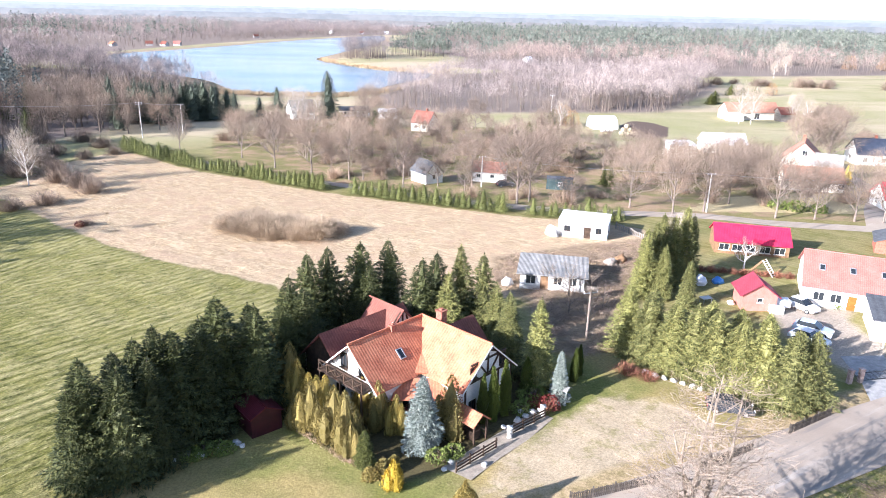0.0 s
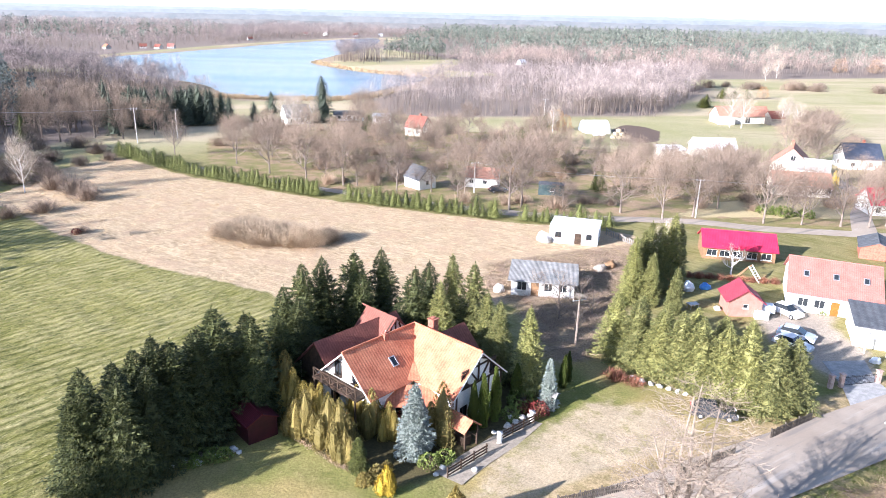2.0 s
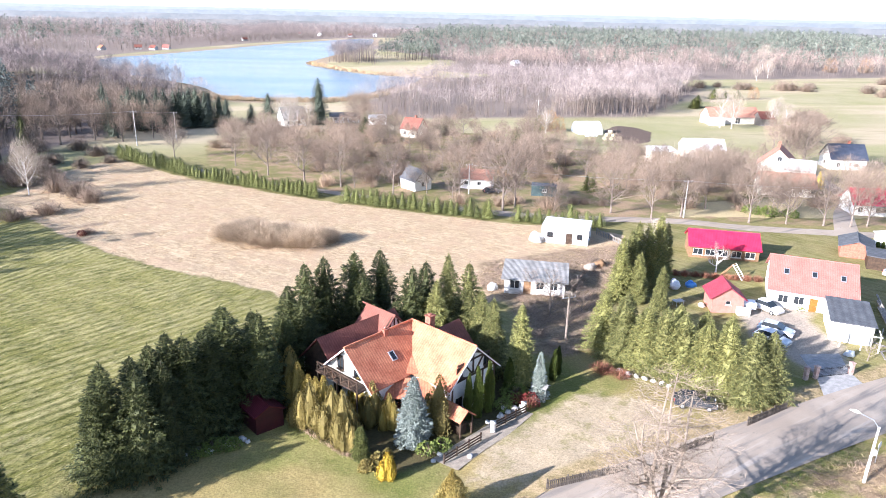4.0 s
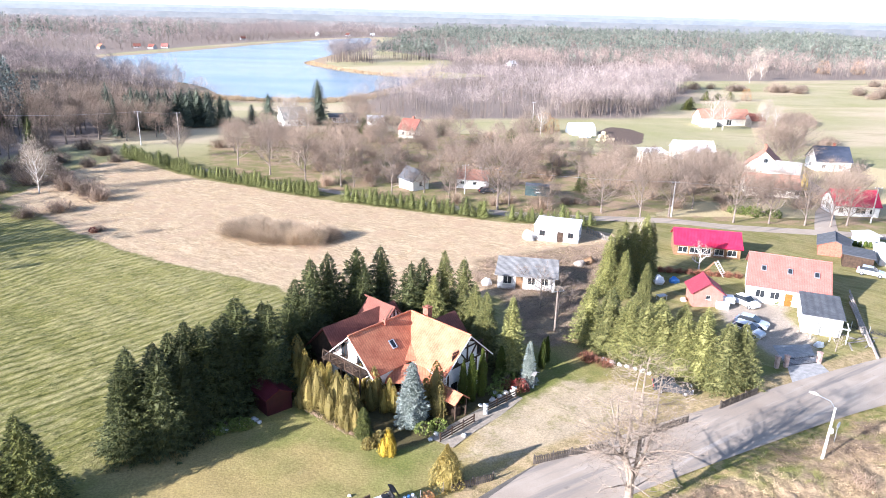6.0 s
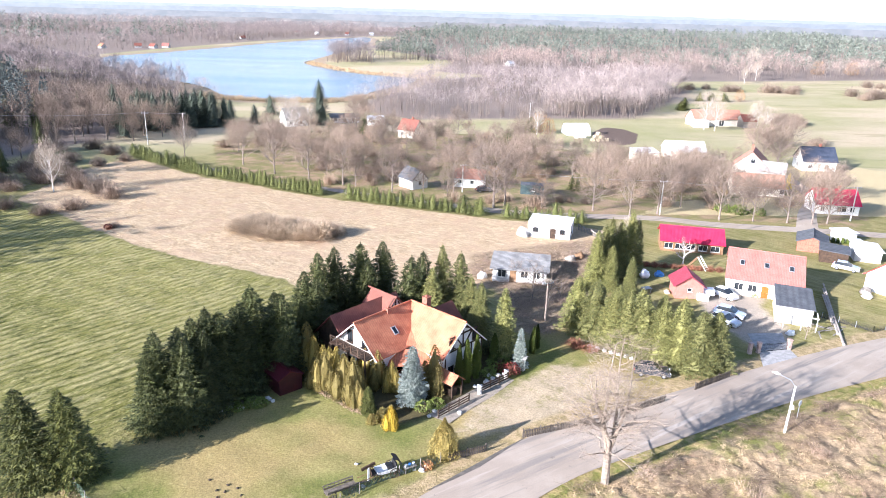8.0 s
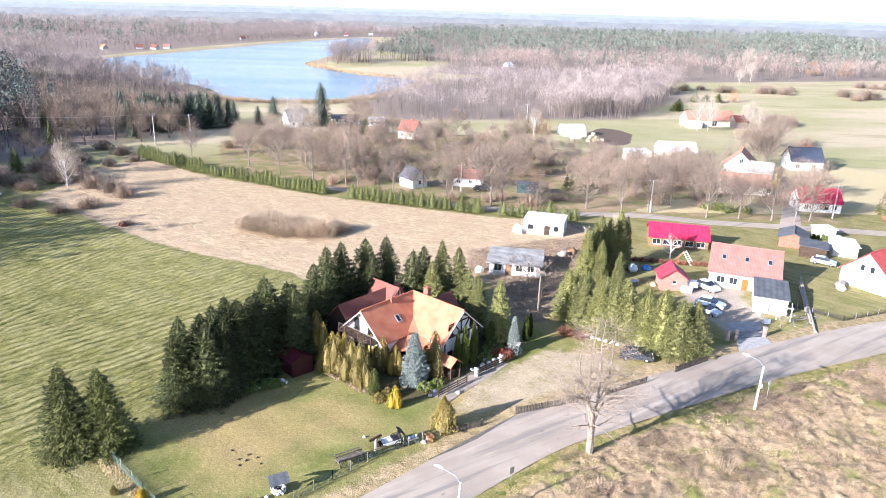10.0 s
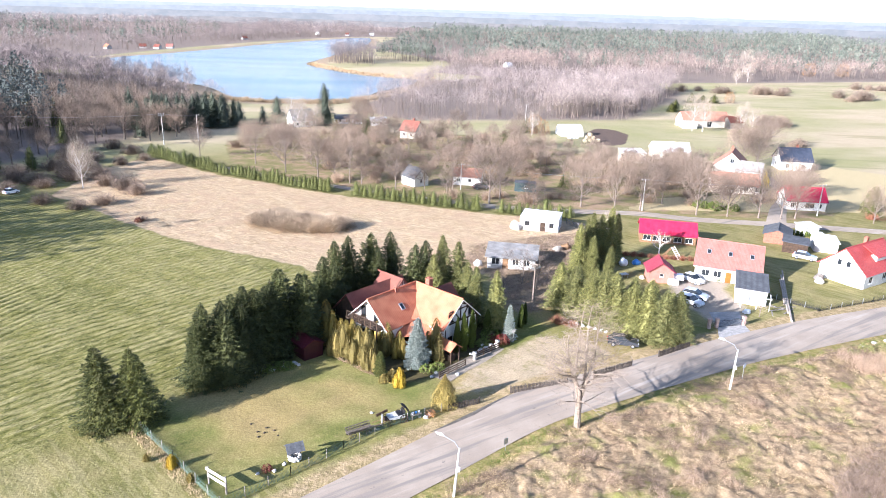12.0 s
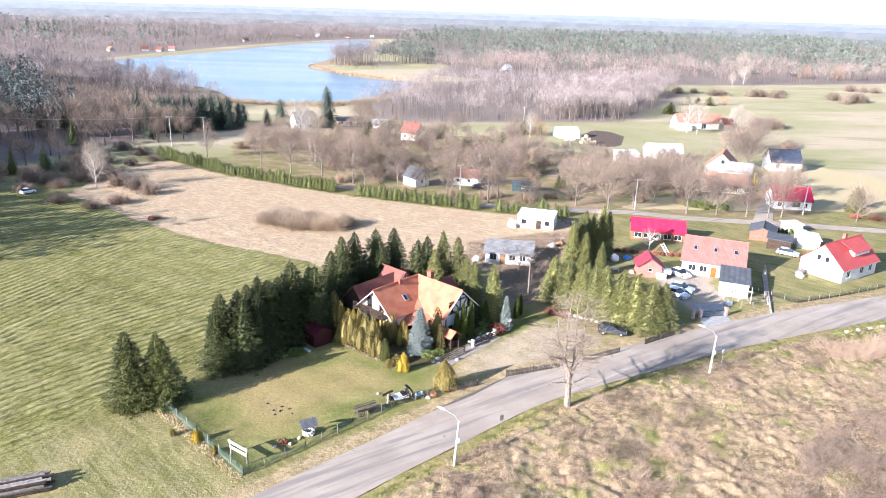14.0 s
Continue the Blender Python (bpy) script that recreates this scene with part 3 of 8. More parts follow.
    col = mix_node(nt, where("scrub", -1.0, 1.0, 0.6), col, mix_node(nt, ramp_node(nt, small, 0.3, 0.7), (0.19, 0.145, 0.09), (0.38, 0.285, 0.18)))
    # rough ground over the road
    rough = mix_node(nt, ramp_node(nt, small, 0.3, 0.7), (0.21, 0.15, 0.095), (0.42, 0.31, 0.19))
    rough = mix_node(nt, ramp_node(nt, mid, 0.5, 0.7), rough, (0.20, 0.20, 0.06))
    col = mix_node(nt, where("wild", wobble=0.2), col, rough)
    verge = mix_node(nt, ramp_node(nt, small, 0.35, 0.65), (0.18, 0.175, 0.05), (0.34, 0.26, 0.12))
    tan = mix_node(nt, ramp_node(nt, small, 0.35, 0.65), (0.25, 0.195, 0.095), (0.40, 0.30, 0.175))
    verge = mix_node(nt, ramp_node(nt, zone("wild"), -2.5, -1.5), tan, verge)
    col = mix_node(nt, where("verge", -0.5, 0.5, 0.35), col, verge)
    col = mix_node(nt, 0.75, col, mix_node(nt, ramp_node(nt, fine, 0.25, 0.75), (0.62, 0.62, 0.62), (1.28, 1.28, 1.28)), "MULTIPLY")
    nt.links.new(col, b.inputs["Base Color"])
    b.inputs["Roughness"].default_value = 0.95
    b.inputs["Specular IOR Level"].default_value = 0.1
    mown = swath
    for q in meadow[1:]:
        mown = math_node(nt, "MULTIPLY", mown, q)
    relief = math_node(nt, "ADD", math_node(nt, "MULTIPLY", mown, 1.1), math_node(nt, "ADD", small, math_node(nt, "MULTIPLY", fine, 0.4)))
    bare = math_node(nt, "SUBTRACT", 1.0, math_node(nt, "MAXIMUM", math_node(nt, "MULTIPLY", ramp_node(nt, zone("sand"), -1.5, 1.0), 0.85), math_node(nt, "MULTIPLY", ramp_node(nt, zone("lawn"), -1.0, 1.0), 0.6)))
    relief = math_node(nt, "MULTIPLY", relief, bare)
    bump_node(nt, relief, b, 0.8, 0.2)
    return m


def build_ground():
    xs, ys = spaced(-4800, -82, 76, 4800, 0.4), spaced(-900, 4, 104, 4850, 0.4)
    gx, gy = np.meshgrid(xs, ys)
    gx, gy = gx.ravel(), gy.ravel()
    gz = land(gx, gy)
    near = (np.hypot(gx, gy - 60) < 300)
    gz = gz + np.where(near, 0.05 * np.sin(gx * 0.9 + gy * 0.31) * np.sin(gy * 0.7 - gx * 0.17), 0) + relief(gx, gy)
    nx, ny = len(xs), len(ys)
    i = np.arange(nx * ny).reshape(ny, nx)
    quads = np.stack([i[:-1, :-1], i[:-1, 1:], i[1:, 1:], i[1:, :-1]], -1).reshape(-1, 4)
    me = bpy.data.meshes.new("ground")
    me.from_pydata(np.stack([gx, gy, gz], -1).tolist(), [], quads.tolist())
    me.materials.append(ground_material())
    me.polygons.foreach_set("use_smooth", [True] * len(me.polygons))
    zones = {"field": inside(FIELD, gx, gy), "lawn": inside(LAWN, gx, gy), "sand": inside(SAND, gx, gy), "yard": inside(YARD, gx, gy), "mead": inside(MEADOW, gx, gy), "wood": np.max([inside(w, gx, gy) for w in WOODLAND], axis=0), "bed": inside(BED, gx, gy),
             "plough": inside(PLOUGH, gx, gy), "orchard": inside(ORCHARD, gx, gy), "wild": inside(WILD, gx, gy),
             "bank": inside(DITCH_BANK, gx, gy), "shore": 14 + inside(LAKE, gx, gy), "far": (np.hypot(gx, gy - 40) - 190) * 0.35,
             "scrub": inside(SCRUB, gx, gy), "verge": 2.2 + inside(ROAD_N + ROAD_S[::-1], gx, gy)}
    for name, d in zones.items():
        me.attributes.new(name, "FLOAT", "POINT").data.foreach_set("value", np.clip(d, -30, 30).astype(np.float32))
    return tagged(new("ground", me), "gently sloping ground with mown meadow, dry fallow field and lawns", "ground", kind="structure")


build_ground()


def ribbon(name, left, right, lift, material, label, steps=10):
    """A paved strip between two edges, laid on the land."""
    geo = Geo()
    ls, rs = [], []
    for pts, out in ((left, ls), (right, rs)):
        for k in range(len(pts) - 1):
            p = [Vector(pts[max(0, min(len(pts) - 1, k + d))]) for d in (-1, 0, 1, 2)]
            for s in range(steps):
                t = s / steps
                out.append(0.5 * (2 * p[1] + (p[2] - p[0]) * t + (2 * p[0] - 5 * p[1] + 4 * p[2] - p[3]) * t * t + (3 * p[1] - p[0] - 3 * p[2] + p[3]) * t ** 3))
        out.append(Vector(pts[-1]))
    cross = 6
    for a, c in zip(ls, rs):
        for k in range(cross + 1):
            q = a.lerp(c, k / cross)
            camber = lift * (1.0 + 1.2 * math.sin(math.pi * k / cross))
            geo.v.append((q.x, q.y, land(q.x, q.y) + camber))
    for i in range(len(ls) - 1):
        for k in range(cross):
            a = i * (cross + 1) + k
            geo.f.append((a, a + cross + 1, a + cross + 2, a + 1))
    return tagged(new(name, geo.mesh(name, material, True)), label, "road", kind="structure")


def asphalt_material():
    m, nt, b = nodes_of("worn_asphalt")
    pos = nt.nodes.new("ShaderNodeNewGeometry").outputs["Position"]
    broad, mid, grain = noise_node(nt, pos, 0.12, 4), noise_node(nt, pos, 0.9, 5, 0.7), noise_node(nt, pos, 9.0, 3)
    col = mix_node(nt, ramp_node(nt, broad, 0.3, 0.7), (0.285, 0.23, 0.182), (0.375, 0.312, 0.252))
    along = nt.nodes.new("ShaderNodeMapping")
    along.vector_type = "TEXTURE"
    along.inputs["Rotation"].default_value = (0, 0, radians(31))
    along.inputs["Scale"].default_value = (14.0, 1.0, 1.0)
    nt.links.new(pos, along.inputs["Vector"])
    tracks = noise_node(nt, along.outputs[0], 0.8, 3, 0.6)
    col = mix_node(nt, ramp_node(nt, tracks, 0.5, 0.68), col, (0.22, 0.19, 0.165))
    col = mix_node(nt, ramp_node(nt, tracks, 0.45, 0.3), col, (0.41, 0.35, 0.295))
    col = mix_node(nt, ramp_node(nt, mid, 0.64, 0.7), col, (0.19, 0.162, 0.135))
    col = mix_node(nt, 0.6, col, mix_node(nt, grain, (0.7, 0.7, 0.7), (1.3, 1.3, 1.3)), "MULTIPLY")
    nt.links.new(col, b.inputs["Base Color"])
    b.inputs["Roughness"].default_value = 0.85
    bump_node(nt, grain, b, 0.4, 0.02)
    return m


ASPHALT = asphalt_material()
ribbon("road", ROAD_N, ROAD_S, 0.07, ASPHALT, "worn light-grey asphalt country road without markings")
BACK_N = [(-112, 232), (-92, 205), (-66, 181), (-25, 156), (18, 138), (50, 134.5), (63, 130), (84, 126.5), (130, 118), (200, 112)]
BACK_S = [(-108, 227), (-89, 200), (-63, 176), (-23, 151.5), (17, 133.8), (49, 130.3), (62, 125.6), (83, 122), (129, 113.5), (199, 107)]
ribbon("road", BACK_N, BACK_S, 0.06, ASPHALT, "narrow grey village road behind a spruce hedge")
ribbon("road", [(79, 126), (87, 141), (98, 160), (104, 190)], [(83.5, 125), (91, 140), (102, 159), (108, 190)], 0.05, ASPHALT, "narrow side lane between village houses")


g = Geo()
edge_pts = [(0.2, 36.9), (2.6, 38.9), (5.2, 41.1), (8.0, 43.5), (10.3, 45.35)]
for i, (ex, ey) in enumerate(edge_pts):
    w = (0.02, 0.07, 0.10, 0.06, 0.02)[i]
    ox, oy = 2.6, -7.0
    g.v.extend([(ex + 0.012 * ox, ey + 0.012 * oy, land(ex, ey) + 0.08), (ex + w * ox, ey + w * oy, land(ex, ey) + 0.08 + 0.3 * w)])
g.f = [(2 * i, 2 * i + 1, 2 * i + 3, 2 * i + 2) for i in range(len(edge_pts) - 1)]
tagged(new("puddle", g.mesh("puddle", surface("damp_asphalt", (0.10, 0.088, 0.075), (0.17, 0.148, 0.125), 1.2, 0.45, 0.3))), "dark damp strip along the road edge", "puddle", kind="structure")


def water_material():
    m, nt, b = nodes_of("lake_water")
    pos = nt.nodes.new("ShaderNodeNewGeometry").outputs["Position"]
    mp = nt.nodes.new("ShaderNodeMapping")
    mp.inputs["Scale"].default_value = (0.25, 1.0, 1.0)
    nt.links.new(pos, mp.inputs["Vector"])
    b.inputs["Base Color"].default_value = (0.06, 0.19, 0.30, 1)
    gusts = noise_node(nt, mp.outputs[0], 0.02, 3)
    rough = math_node(nt, "ADD", math_node(nt, "MULTIPLY", gusts, 0.25), 0.05)
    nt.links.new(rough, b.inputs["Roughness"])
    bump_node(nt, noise_node(nt, mp.outputs[0], 0.9, 4), b, 0.35, 0.3)
    return m


def build_lake():
    geo = Geo()
    out = []
    for k in range(len(LAKE)):
        p = [Vector(LAKE[(k + d) % len(LAKE)]) for d in (-1, 0, 1, 2)]
        for s in range(6):
            t = s / 6
            out.append(0.5 * (2 * p[1] + (p[2] - p[0]) * t + (2 * p[0] - 5 * p[1] + 4 * p[2] - p[3]) * t * t + (3 * p[1] - p[0] - 3 * p[2] + p[3]) * t ** 3))
    geo.face(*[(q.x, q.y, LAKE_LEVEL) for q in out])
    tagged(new("water", geo.mesh("water", water_material())), "pale blue rippled lake with reedy shores", "lake", kind="structure")


build_lake()

# ---- plants ----
rng = random.Random(7)


def spruce_meshes(seed, h=10.0, radius=2.4, needles=None, levels=46, twigs=11, drop=0.5, power=0.84, bark=None, fill=0.5):
    """Trunk and crown of a spruce: whorls of sagging boughs with upturned tips, each a frond of many short needle sprays."""
    r = random.Random(seed)
    trunk, crown = Geo(), Geo()
    trunk.tube([(0, 0, -0.2), (0.03, 0.02, h * 0.5), (0, 0, h * 0.98)], [h * 0.018, h * 0.012, 0.02], 6)
    core, rings = 9, 9
    n0 = len(crown.v)
    for i in range(rings):
        k = i / (rings - 1)
        rr = radius * fill * (1 - k) ** power + 0.02
        for s in range(core):
            a = 2 * math.pi * s / core + i
            q = rr * r.uniform(0.7, 1.2)
            crown.v.append((q * math.cos(a), q * math.sin(a), h * (0.06 + 0.88 * k)))
    for i in range(rings - 1):
        for s in range(core):
            a, b = n0 + i * core + s, n0 + i * core + (s + 1) % core
            crown.f.append((a, b, b + core, a + core))
    spray = 0.29 * math.sqrt(h / 10)
    for lv in range(levels):
        k = lv / (levels - 1)
        z = h * (0.035 + 0.925 * k ** 0.95)
        reach = radius * (1 - k) ** power * (0.82 + 0.18 * min(1, k / 0.12)) + 0.12
        count = max(5, int(11 * (1 - 0.5 * k)))
        turn = r.uniform(0, 6.3)
        for c in range(count):
            az = turn + 2 * math.pi * (c + r.uniform(-0.35, 0.35)) / count
            ca, sa = math.cos(az), math.sin(az)
            lump = 1 + 0.34 * noise.noise(Vector((1.2 * ca, 1.2 * sa, z * 0.55 + seed * 3.7)))
            ln = reach * r.uniform(0.72, 1.12) * lump
            sag = drop * r.uniform(0.6, 1.3) * (1 - 0.75 * k)
            lift = 0.6 * k * k
            n = max(3, int(twigs * (0.35 + 0.65 * ln / (radius + 0.1))))
            for t in range(n * 3):
                s = 0.3 + 0.7 * math.sqrt(r.random())
                sd = r.uniform(-1, 1)
                d0, lat = ln * s, sd * (0.34 * ln * (1.12 - s) + 0.06)
                zz = z + d0 * lift - sag * d0 * (1.15 * s - 0.62 * s ** 3) - 0.25 * abs(lat) + r.uniform(-0.06, 0.03)
                b = Vector((ca * d0 - sa * lat, sa * d0 + ca * lat, zz))
                ang = az + sd * 0.9 + r.gauss(0, 0.35)
                ln2 = spray * r.uniform(0.65, 1.3) * (1.0 if k < 0.85 else 0.75)
                d = Vector((math.cos(ang), math.sin(ang), r.uniform(-0.75, 0.3) + 0.5 * k)).normalized() * ln2
                w = d.cross(Vector((r.gauss(0, 0.5), r.gauss(0, 0.5), 1))).normalized() * ln2 * 0.2
                crown.face(tuple(b - w), tuple(b + w), tuple(b + d))
    for k in range(9):
        a, q = k * 2.4, h * (0.9 + 0.012 * k)
        b = Vector((0.03 * math.cos(a), 0.03 * math.sin(a), q))
        d = Vector((math.cos(a) * 0.5, math.sin(a) * 0.5, 0.8)).normalized() * spray * (1.2 - 0.07 * k)
        w = d.cross(Vector((math.sin(a), -math.cos(a), 0.4))).normalized() * spray * 0.2
        crown.face(tuple(b - w), tuple(b + w), tuple(b + d))
    crown.face((-0.05, 0, h * 0.95), (0.05, 0, h * 0.95), (0, 0, h * 1.03))
    crown.face((0, -0.05, h * 0.95), (0, 0.05, h * 0.95), (0, 0, h * 1.03))
    return trunk.mesh("trunk", bark or BARK), crown.mesh("crown", needles)


def thuja_meshes(seed, h=5.0, radius=0.9, scales=None, count=1500, shape=0.6, leaders=4, taper=0.55):
    """A dense upright conifer: several pointed leaders grown together, clothed in short upright sprays."""
    r = random.Random(seed)
    trunk, crown = Geo(), Geo()
    trunk.tube([(0, 0, -0.15), (0, 0, h * 0.6)], [0.09, 0.03], 5)
    tops = [(0.0, 0.0, 1.0, 0.72 if leaders > 1 else 1.0)]
    for i in range(leaders - 1):
        a = 2 * math.pi * (i + r.uniform(-0.25, 0.25)) / max(1, leaders - 1)
        q = radius * r.uniform(0.36, 0.52)
        tops.append((q * math.cos(a), q * math.sin(a), r.uniform(0.66, 0.93), r.uniform(0.5, 0.66)))

    def prof(k):
        return radius * (math.sin(math.pi * min(1, k * 0.86 + 0.14)) ** shape) * (1 - taper * k)

    rings, sides = 7, 7
    for ox, oy, hf, rf in tops:
        n0 = len(crown.v)
        for i in range(rings):
            k = i / (rings - 1)
            for s in range(sides):
                a = 2 * math.pi * s / sides
                q = prof(k) * rf * 0.72 * r.uniform(0.8, 1.1)
                crown.v.append((ox + q * math.cos(a), oy + q * math.sin(a), h * hf * (0.03 + 0.88 * k)))
        for i in range(rings - 1):
            for s in range(sides):
                a, b = n0 + i * sides + s, n0 + i * sides + (s + 1) % sides
                crown.f.append((a, b, b + sides, a + sides))
    for n in range(int(count * 3.2)):
        ox, oy, hf, rf = tops[n % len(tops)]
        k, a = r.random() ** 1.05, r.uniform(0, 6.283)
        lump = 1 + 0.5 * noise.noise(Vector((1.4 * math.cos(a) + ox * 3, 1.4 * math.sin(a) + oy * 3, k * 5 + seed)))
        q = prof(k) * rf * r.uniform(0.74, 1.1) * lump
        s = r.uniform(0.07, 0.15) * (0.75 + 0.05 * h)
        c = Vector((ox + q * math.cos(a), oy + q * math.sin(a), h * hf * (0.02 + 0.95 * k)))
        e = a + r.uniform(-1.2, 1.2)
        d = Vector((math.cos(e), math.sin(e), r.uniform(0.5, 2.2))).normalized() * s * 1.3
        w = d.cross(Vector((r.uniform(-1, 1), r.uniform(-1, 1), r.uniform(-0.4, 0.4)))).normalized() * s * 0.42
        crown.face(tuple(c - w), tuple(c + w), tuple(c + d))
    return trunk.mesh("trunk", BARK), crown.mesh("crown", scales)


def bare_meshes(seed, h=9.0, spread=0.55, bark=None, twig=None, levels=4, limbs=7, fork=5, bole=0.28, thick=0.022, lean=0.0, fine=1.0, up=0.25, reach=0.31, fuzz=0, thin=1.0):
    """A leafless tree: trunk, forking limbs, and a crown of thin twigs."""
    r = random.Random(seed)
    wood, crown = Geo(), Geo()

    def grow(p, d, ln, rad, lv):
        pts, q = [p], Vector(d)
        segs = 3 if lv > 1 else 2
        for s in range(segs):
            q = (q + Vector((r.uniform(-1, 1), r.uniform(-1, 1), r.uniform(-0.6, 1) * up * 2)) * 0.17).normalized()
            pts.append(pts[-1] + q * ln / segs)
        if lv >= 2:
            wood.tube([tuple(v) for v in pts], [max(0.012, rad * (1 - 0.6 * i / segs)) for i in range(segs + 1)], 5 if lv > 2 else 3, False)
        else:
            for i in range(segs):
                side = q.cross(Vector((r.uniform(-1, 1), r.uniform(-1, 1), 0.3))).normalized() * max(0.013, rad) * fine
                crown.face(tuple(pts[i] - side), tuple(pts[i] + side), tuple(pts[i + 1] + side * 0.3))
        if lv == 0:
            return
        n = fork + (1 if r.random() < 0.5 else 0)
        for c in range(n):
            s = r.uniform(0.3, 1.0) if c else 1.0
            f = s * segs
            i = min(segs - 1, int(f))
            b = pts[i].lerp(pts[i + 1], f - i)
            side = Vector((r.uniform(-1, 1), r.uniform(-1, 1), r.uniform(-0.4, 0.9)))
            nd = (q * r.uniform(0.5, 1.0) + side * spread * 1.3 + Vector((0, 0, up))).normalized()
            grow(b, nd, ln * r.uniform(0.5, 0.74), rad * 0.5, lv - 1)

    base = h * bole
    rad = h * thick
    top = Vector((lean * h, 0, base))
    stem = [(0, 0, -0.2), (lean * h * 0.4, 0.02, base * 0.5), tuple(top), (lean * h + 0.1, 0.05, h * 0.62)]
    wood.tube(stem, [rad * 1.35, rad, rad * 0.85, rad * 0.4], 7, False)
    for c in range(limbs):
        a = 2 * math.pi * (c + r.uniform(-0.3, 0.3)) / limbs * 2.4
        z = base + (h * 0.62 - base) * (c / limbs) ** 0.9
        el = r.uniform(0.35, 1.0) + 0.5 * c / limbs
        d = Vector((math.cos(a) * spread * 1.6, math.sin(a) * spread * 1.6, el)).normalized()
        grow(Vector((lean * h, 0, z)), d, h * reach * r.uniform(0.84, 1.16) * (1 - 0.3 * c / limbs), rad * 0.5, levels - 1)
    # fine twigs in clumps filling out a rounded crown
    clumps = []
    for _ in range(34 if fuzz else 0):
        d = Vector((r.gauss(0, 1), r.gauss(0, 1), r.gauss(0, 1) + 0.2)).normalized()
        k = r.uniform(0.3, 1.0) ** 0.5
        clumps.append((Vector((d.x * h * spread * 0.56, d.y * h * spread * 0.56, d.z * h * 0.36)) * k + Vector((0, 0, h * 0.62)), d))
    for n in range(fuzz):
        o, d = clumps[n % len(clumps)]
        c = o + Vector((r.gauss(0, 1), r.gauss(0, 1), r.gauss(0, 1))) * h * 0.07
        v = (d + Vector((r.uniform(-0.9, 0.9), r.uniform(-0.9, 0.9), r.uniform(-0.1, 1.1)))).normalized() * h * r.uniform(0.05, 0.11)
        side = v.cross(Vector((r.uniform(-1, 1), r.uniform(-1, 1), 0.3))).normalized() * r.uniform(0.016, 0.034) * thin
        crown.face(tuple(c - side), tuple(c + side), tuple(c + v))
    return wood.mesh("trunk", bark or BARK), crown.mesh("crown", twig or TWIG_BROWN)


def bush_meshes(seed, radius=1.5, h=1.8, twig=None, stems=260, leaf=None, leaves=0, width=1.0):
    """A many-stemmed shrub: thin stems fanning from the ground, leaves where it keeps them."""
    r = random.Random(seed)
    crown = Geo()
    for _ in range(stems):
        a, q = r.uniform(0, 6.283), radius * math.sqrt(r.random())
        b = Vector((q * 0.55 * math.cos(a), q * 0.55 * math.sin(a), 0))
        lim = math.sqrt(max(0.08, 1 - (q / radius) ** 2 * 0.85))
        t = Vector((q * math.cos(a) * 1.1 + r.uniform(-0.2, 0.2), q * math.sin(a) * 1.1 + r.uniform(-0.2, 0.2), h * lim * r.uniform(0.6, 1.05)))
        m = b.lerp(t, 0.55) + Vector((r.uniform(-0.1, 0.1), r.uniform(-0.1, 0.1), 0.05 * h))
        side = Vector((math.cos(a + 1.3 + r.random()), math.sin(a + 1.3 + r.random()), 0)) * 0.018 * (1 + h * 0.3) * width
        crown.face(tuple(b - side), tuple(b + side), tuple(m + side * 0.8), tuple(m - side * 0.8))
        crown.face(tuple(m - side * 0.8), tuple(m + side * 0.8), tuple(t))
        if r.random() < 0.3:
            crown.face(tuple(m - side * 0.6), tuple(m + side * 0.6), tuple(t + Vector((r.uniform(-0.4, 0.4), r.uniform(-0.4, 0.4), -0.1 * h))))
    # fine shoots filling the dome
    for _ in range(stems):
        a, el = r.uniform(0, 6.283), math.asin(r.uniform(0.0, 1.0))
        k = r.uniform(0.45, 1.0) ** 0.5
        lump = 1 + 0.3 * noise.noise(Vector((1.5 * math.cos(a), 1.5 * math.sin(a), seed + 2 * el)))
        c = Vector((radius * math.cos(el) * math.cos(a), radius * math.cos(el) * math.sin(a), h * 0.92 * math.sin(el))) * k * lump
        v = Vector((math.cos(a) * math.cos(el) + r.uniform(-0.7, 0.7), math.sin(a) * math.cos(el) + r.uniform(-0.7, 0.7), math.sin(el) + r.uniform(-0.2, 0.8))).normalized() * (0.16 * h + 0.1) * r.uniform(0.6, 1.3)
        side = v.cross(Vector((r.uniform(-1, 1), r.uniform(-1, 1), 0.3))).normalized() * (0.01 + 0.004 * h)
        crown.face(tuple(c - side), tuple(c + side), tuple(c + v))
    me = crown.mesh("brushwood", twig or TWIG_BROWN)
    foliage_mesh = None
    if leaves:
        g = Geo()
        for _ in range(leaves):
            a, k = r.uniform(0, 6.283), r.random()
            q = radius * math.sqrt(1 - (0.9 * k) ** 2) * r.uniform(0.7, 1.05)
            c = Vector((q * math.cos(a), q * math.sin(a), h * (0.08 + 0.9 * k)))
            s = r.uniform(0.12, 0.26)
            u = Vector((r.uniform(-1, 1), r.uniform(-1, 1), r.uniform(-0.3, 1))).normalized() * s
            w = u.cross(Vector((r.uniform(-1, 1), r.uniform(-1, 1), r.uniform(-1, 1)))).normalized() * s * 0.6
            g.face(tuple(c - w), tuple(c + u * 0.3 - w * 0.2), tuple(c + u), tuple(c + w))
        foliage_mesh = g.mesh("crown", leaf)
    return me, foliage_mesh


def plant(name, label, category, meshes, names=("trunk", "crown"), group=""):
    """A prototype plant far off its use: an empty with its meshes; placed by the first spot, then copied."""
    root = new(name)
    root.empty_display_size = 0.2
    for me, nm in zip(meshes, names):
        if me:
            new(nm, me).parent = root
    return tagged(root, label, category, group)


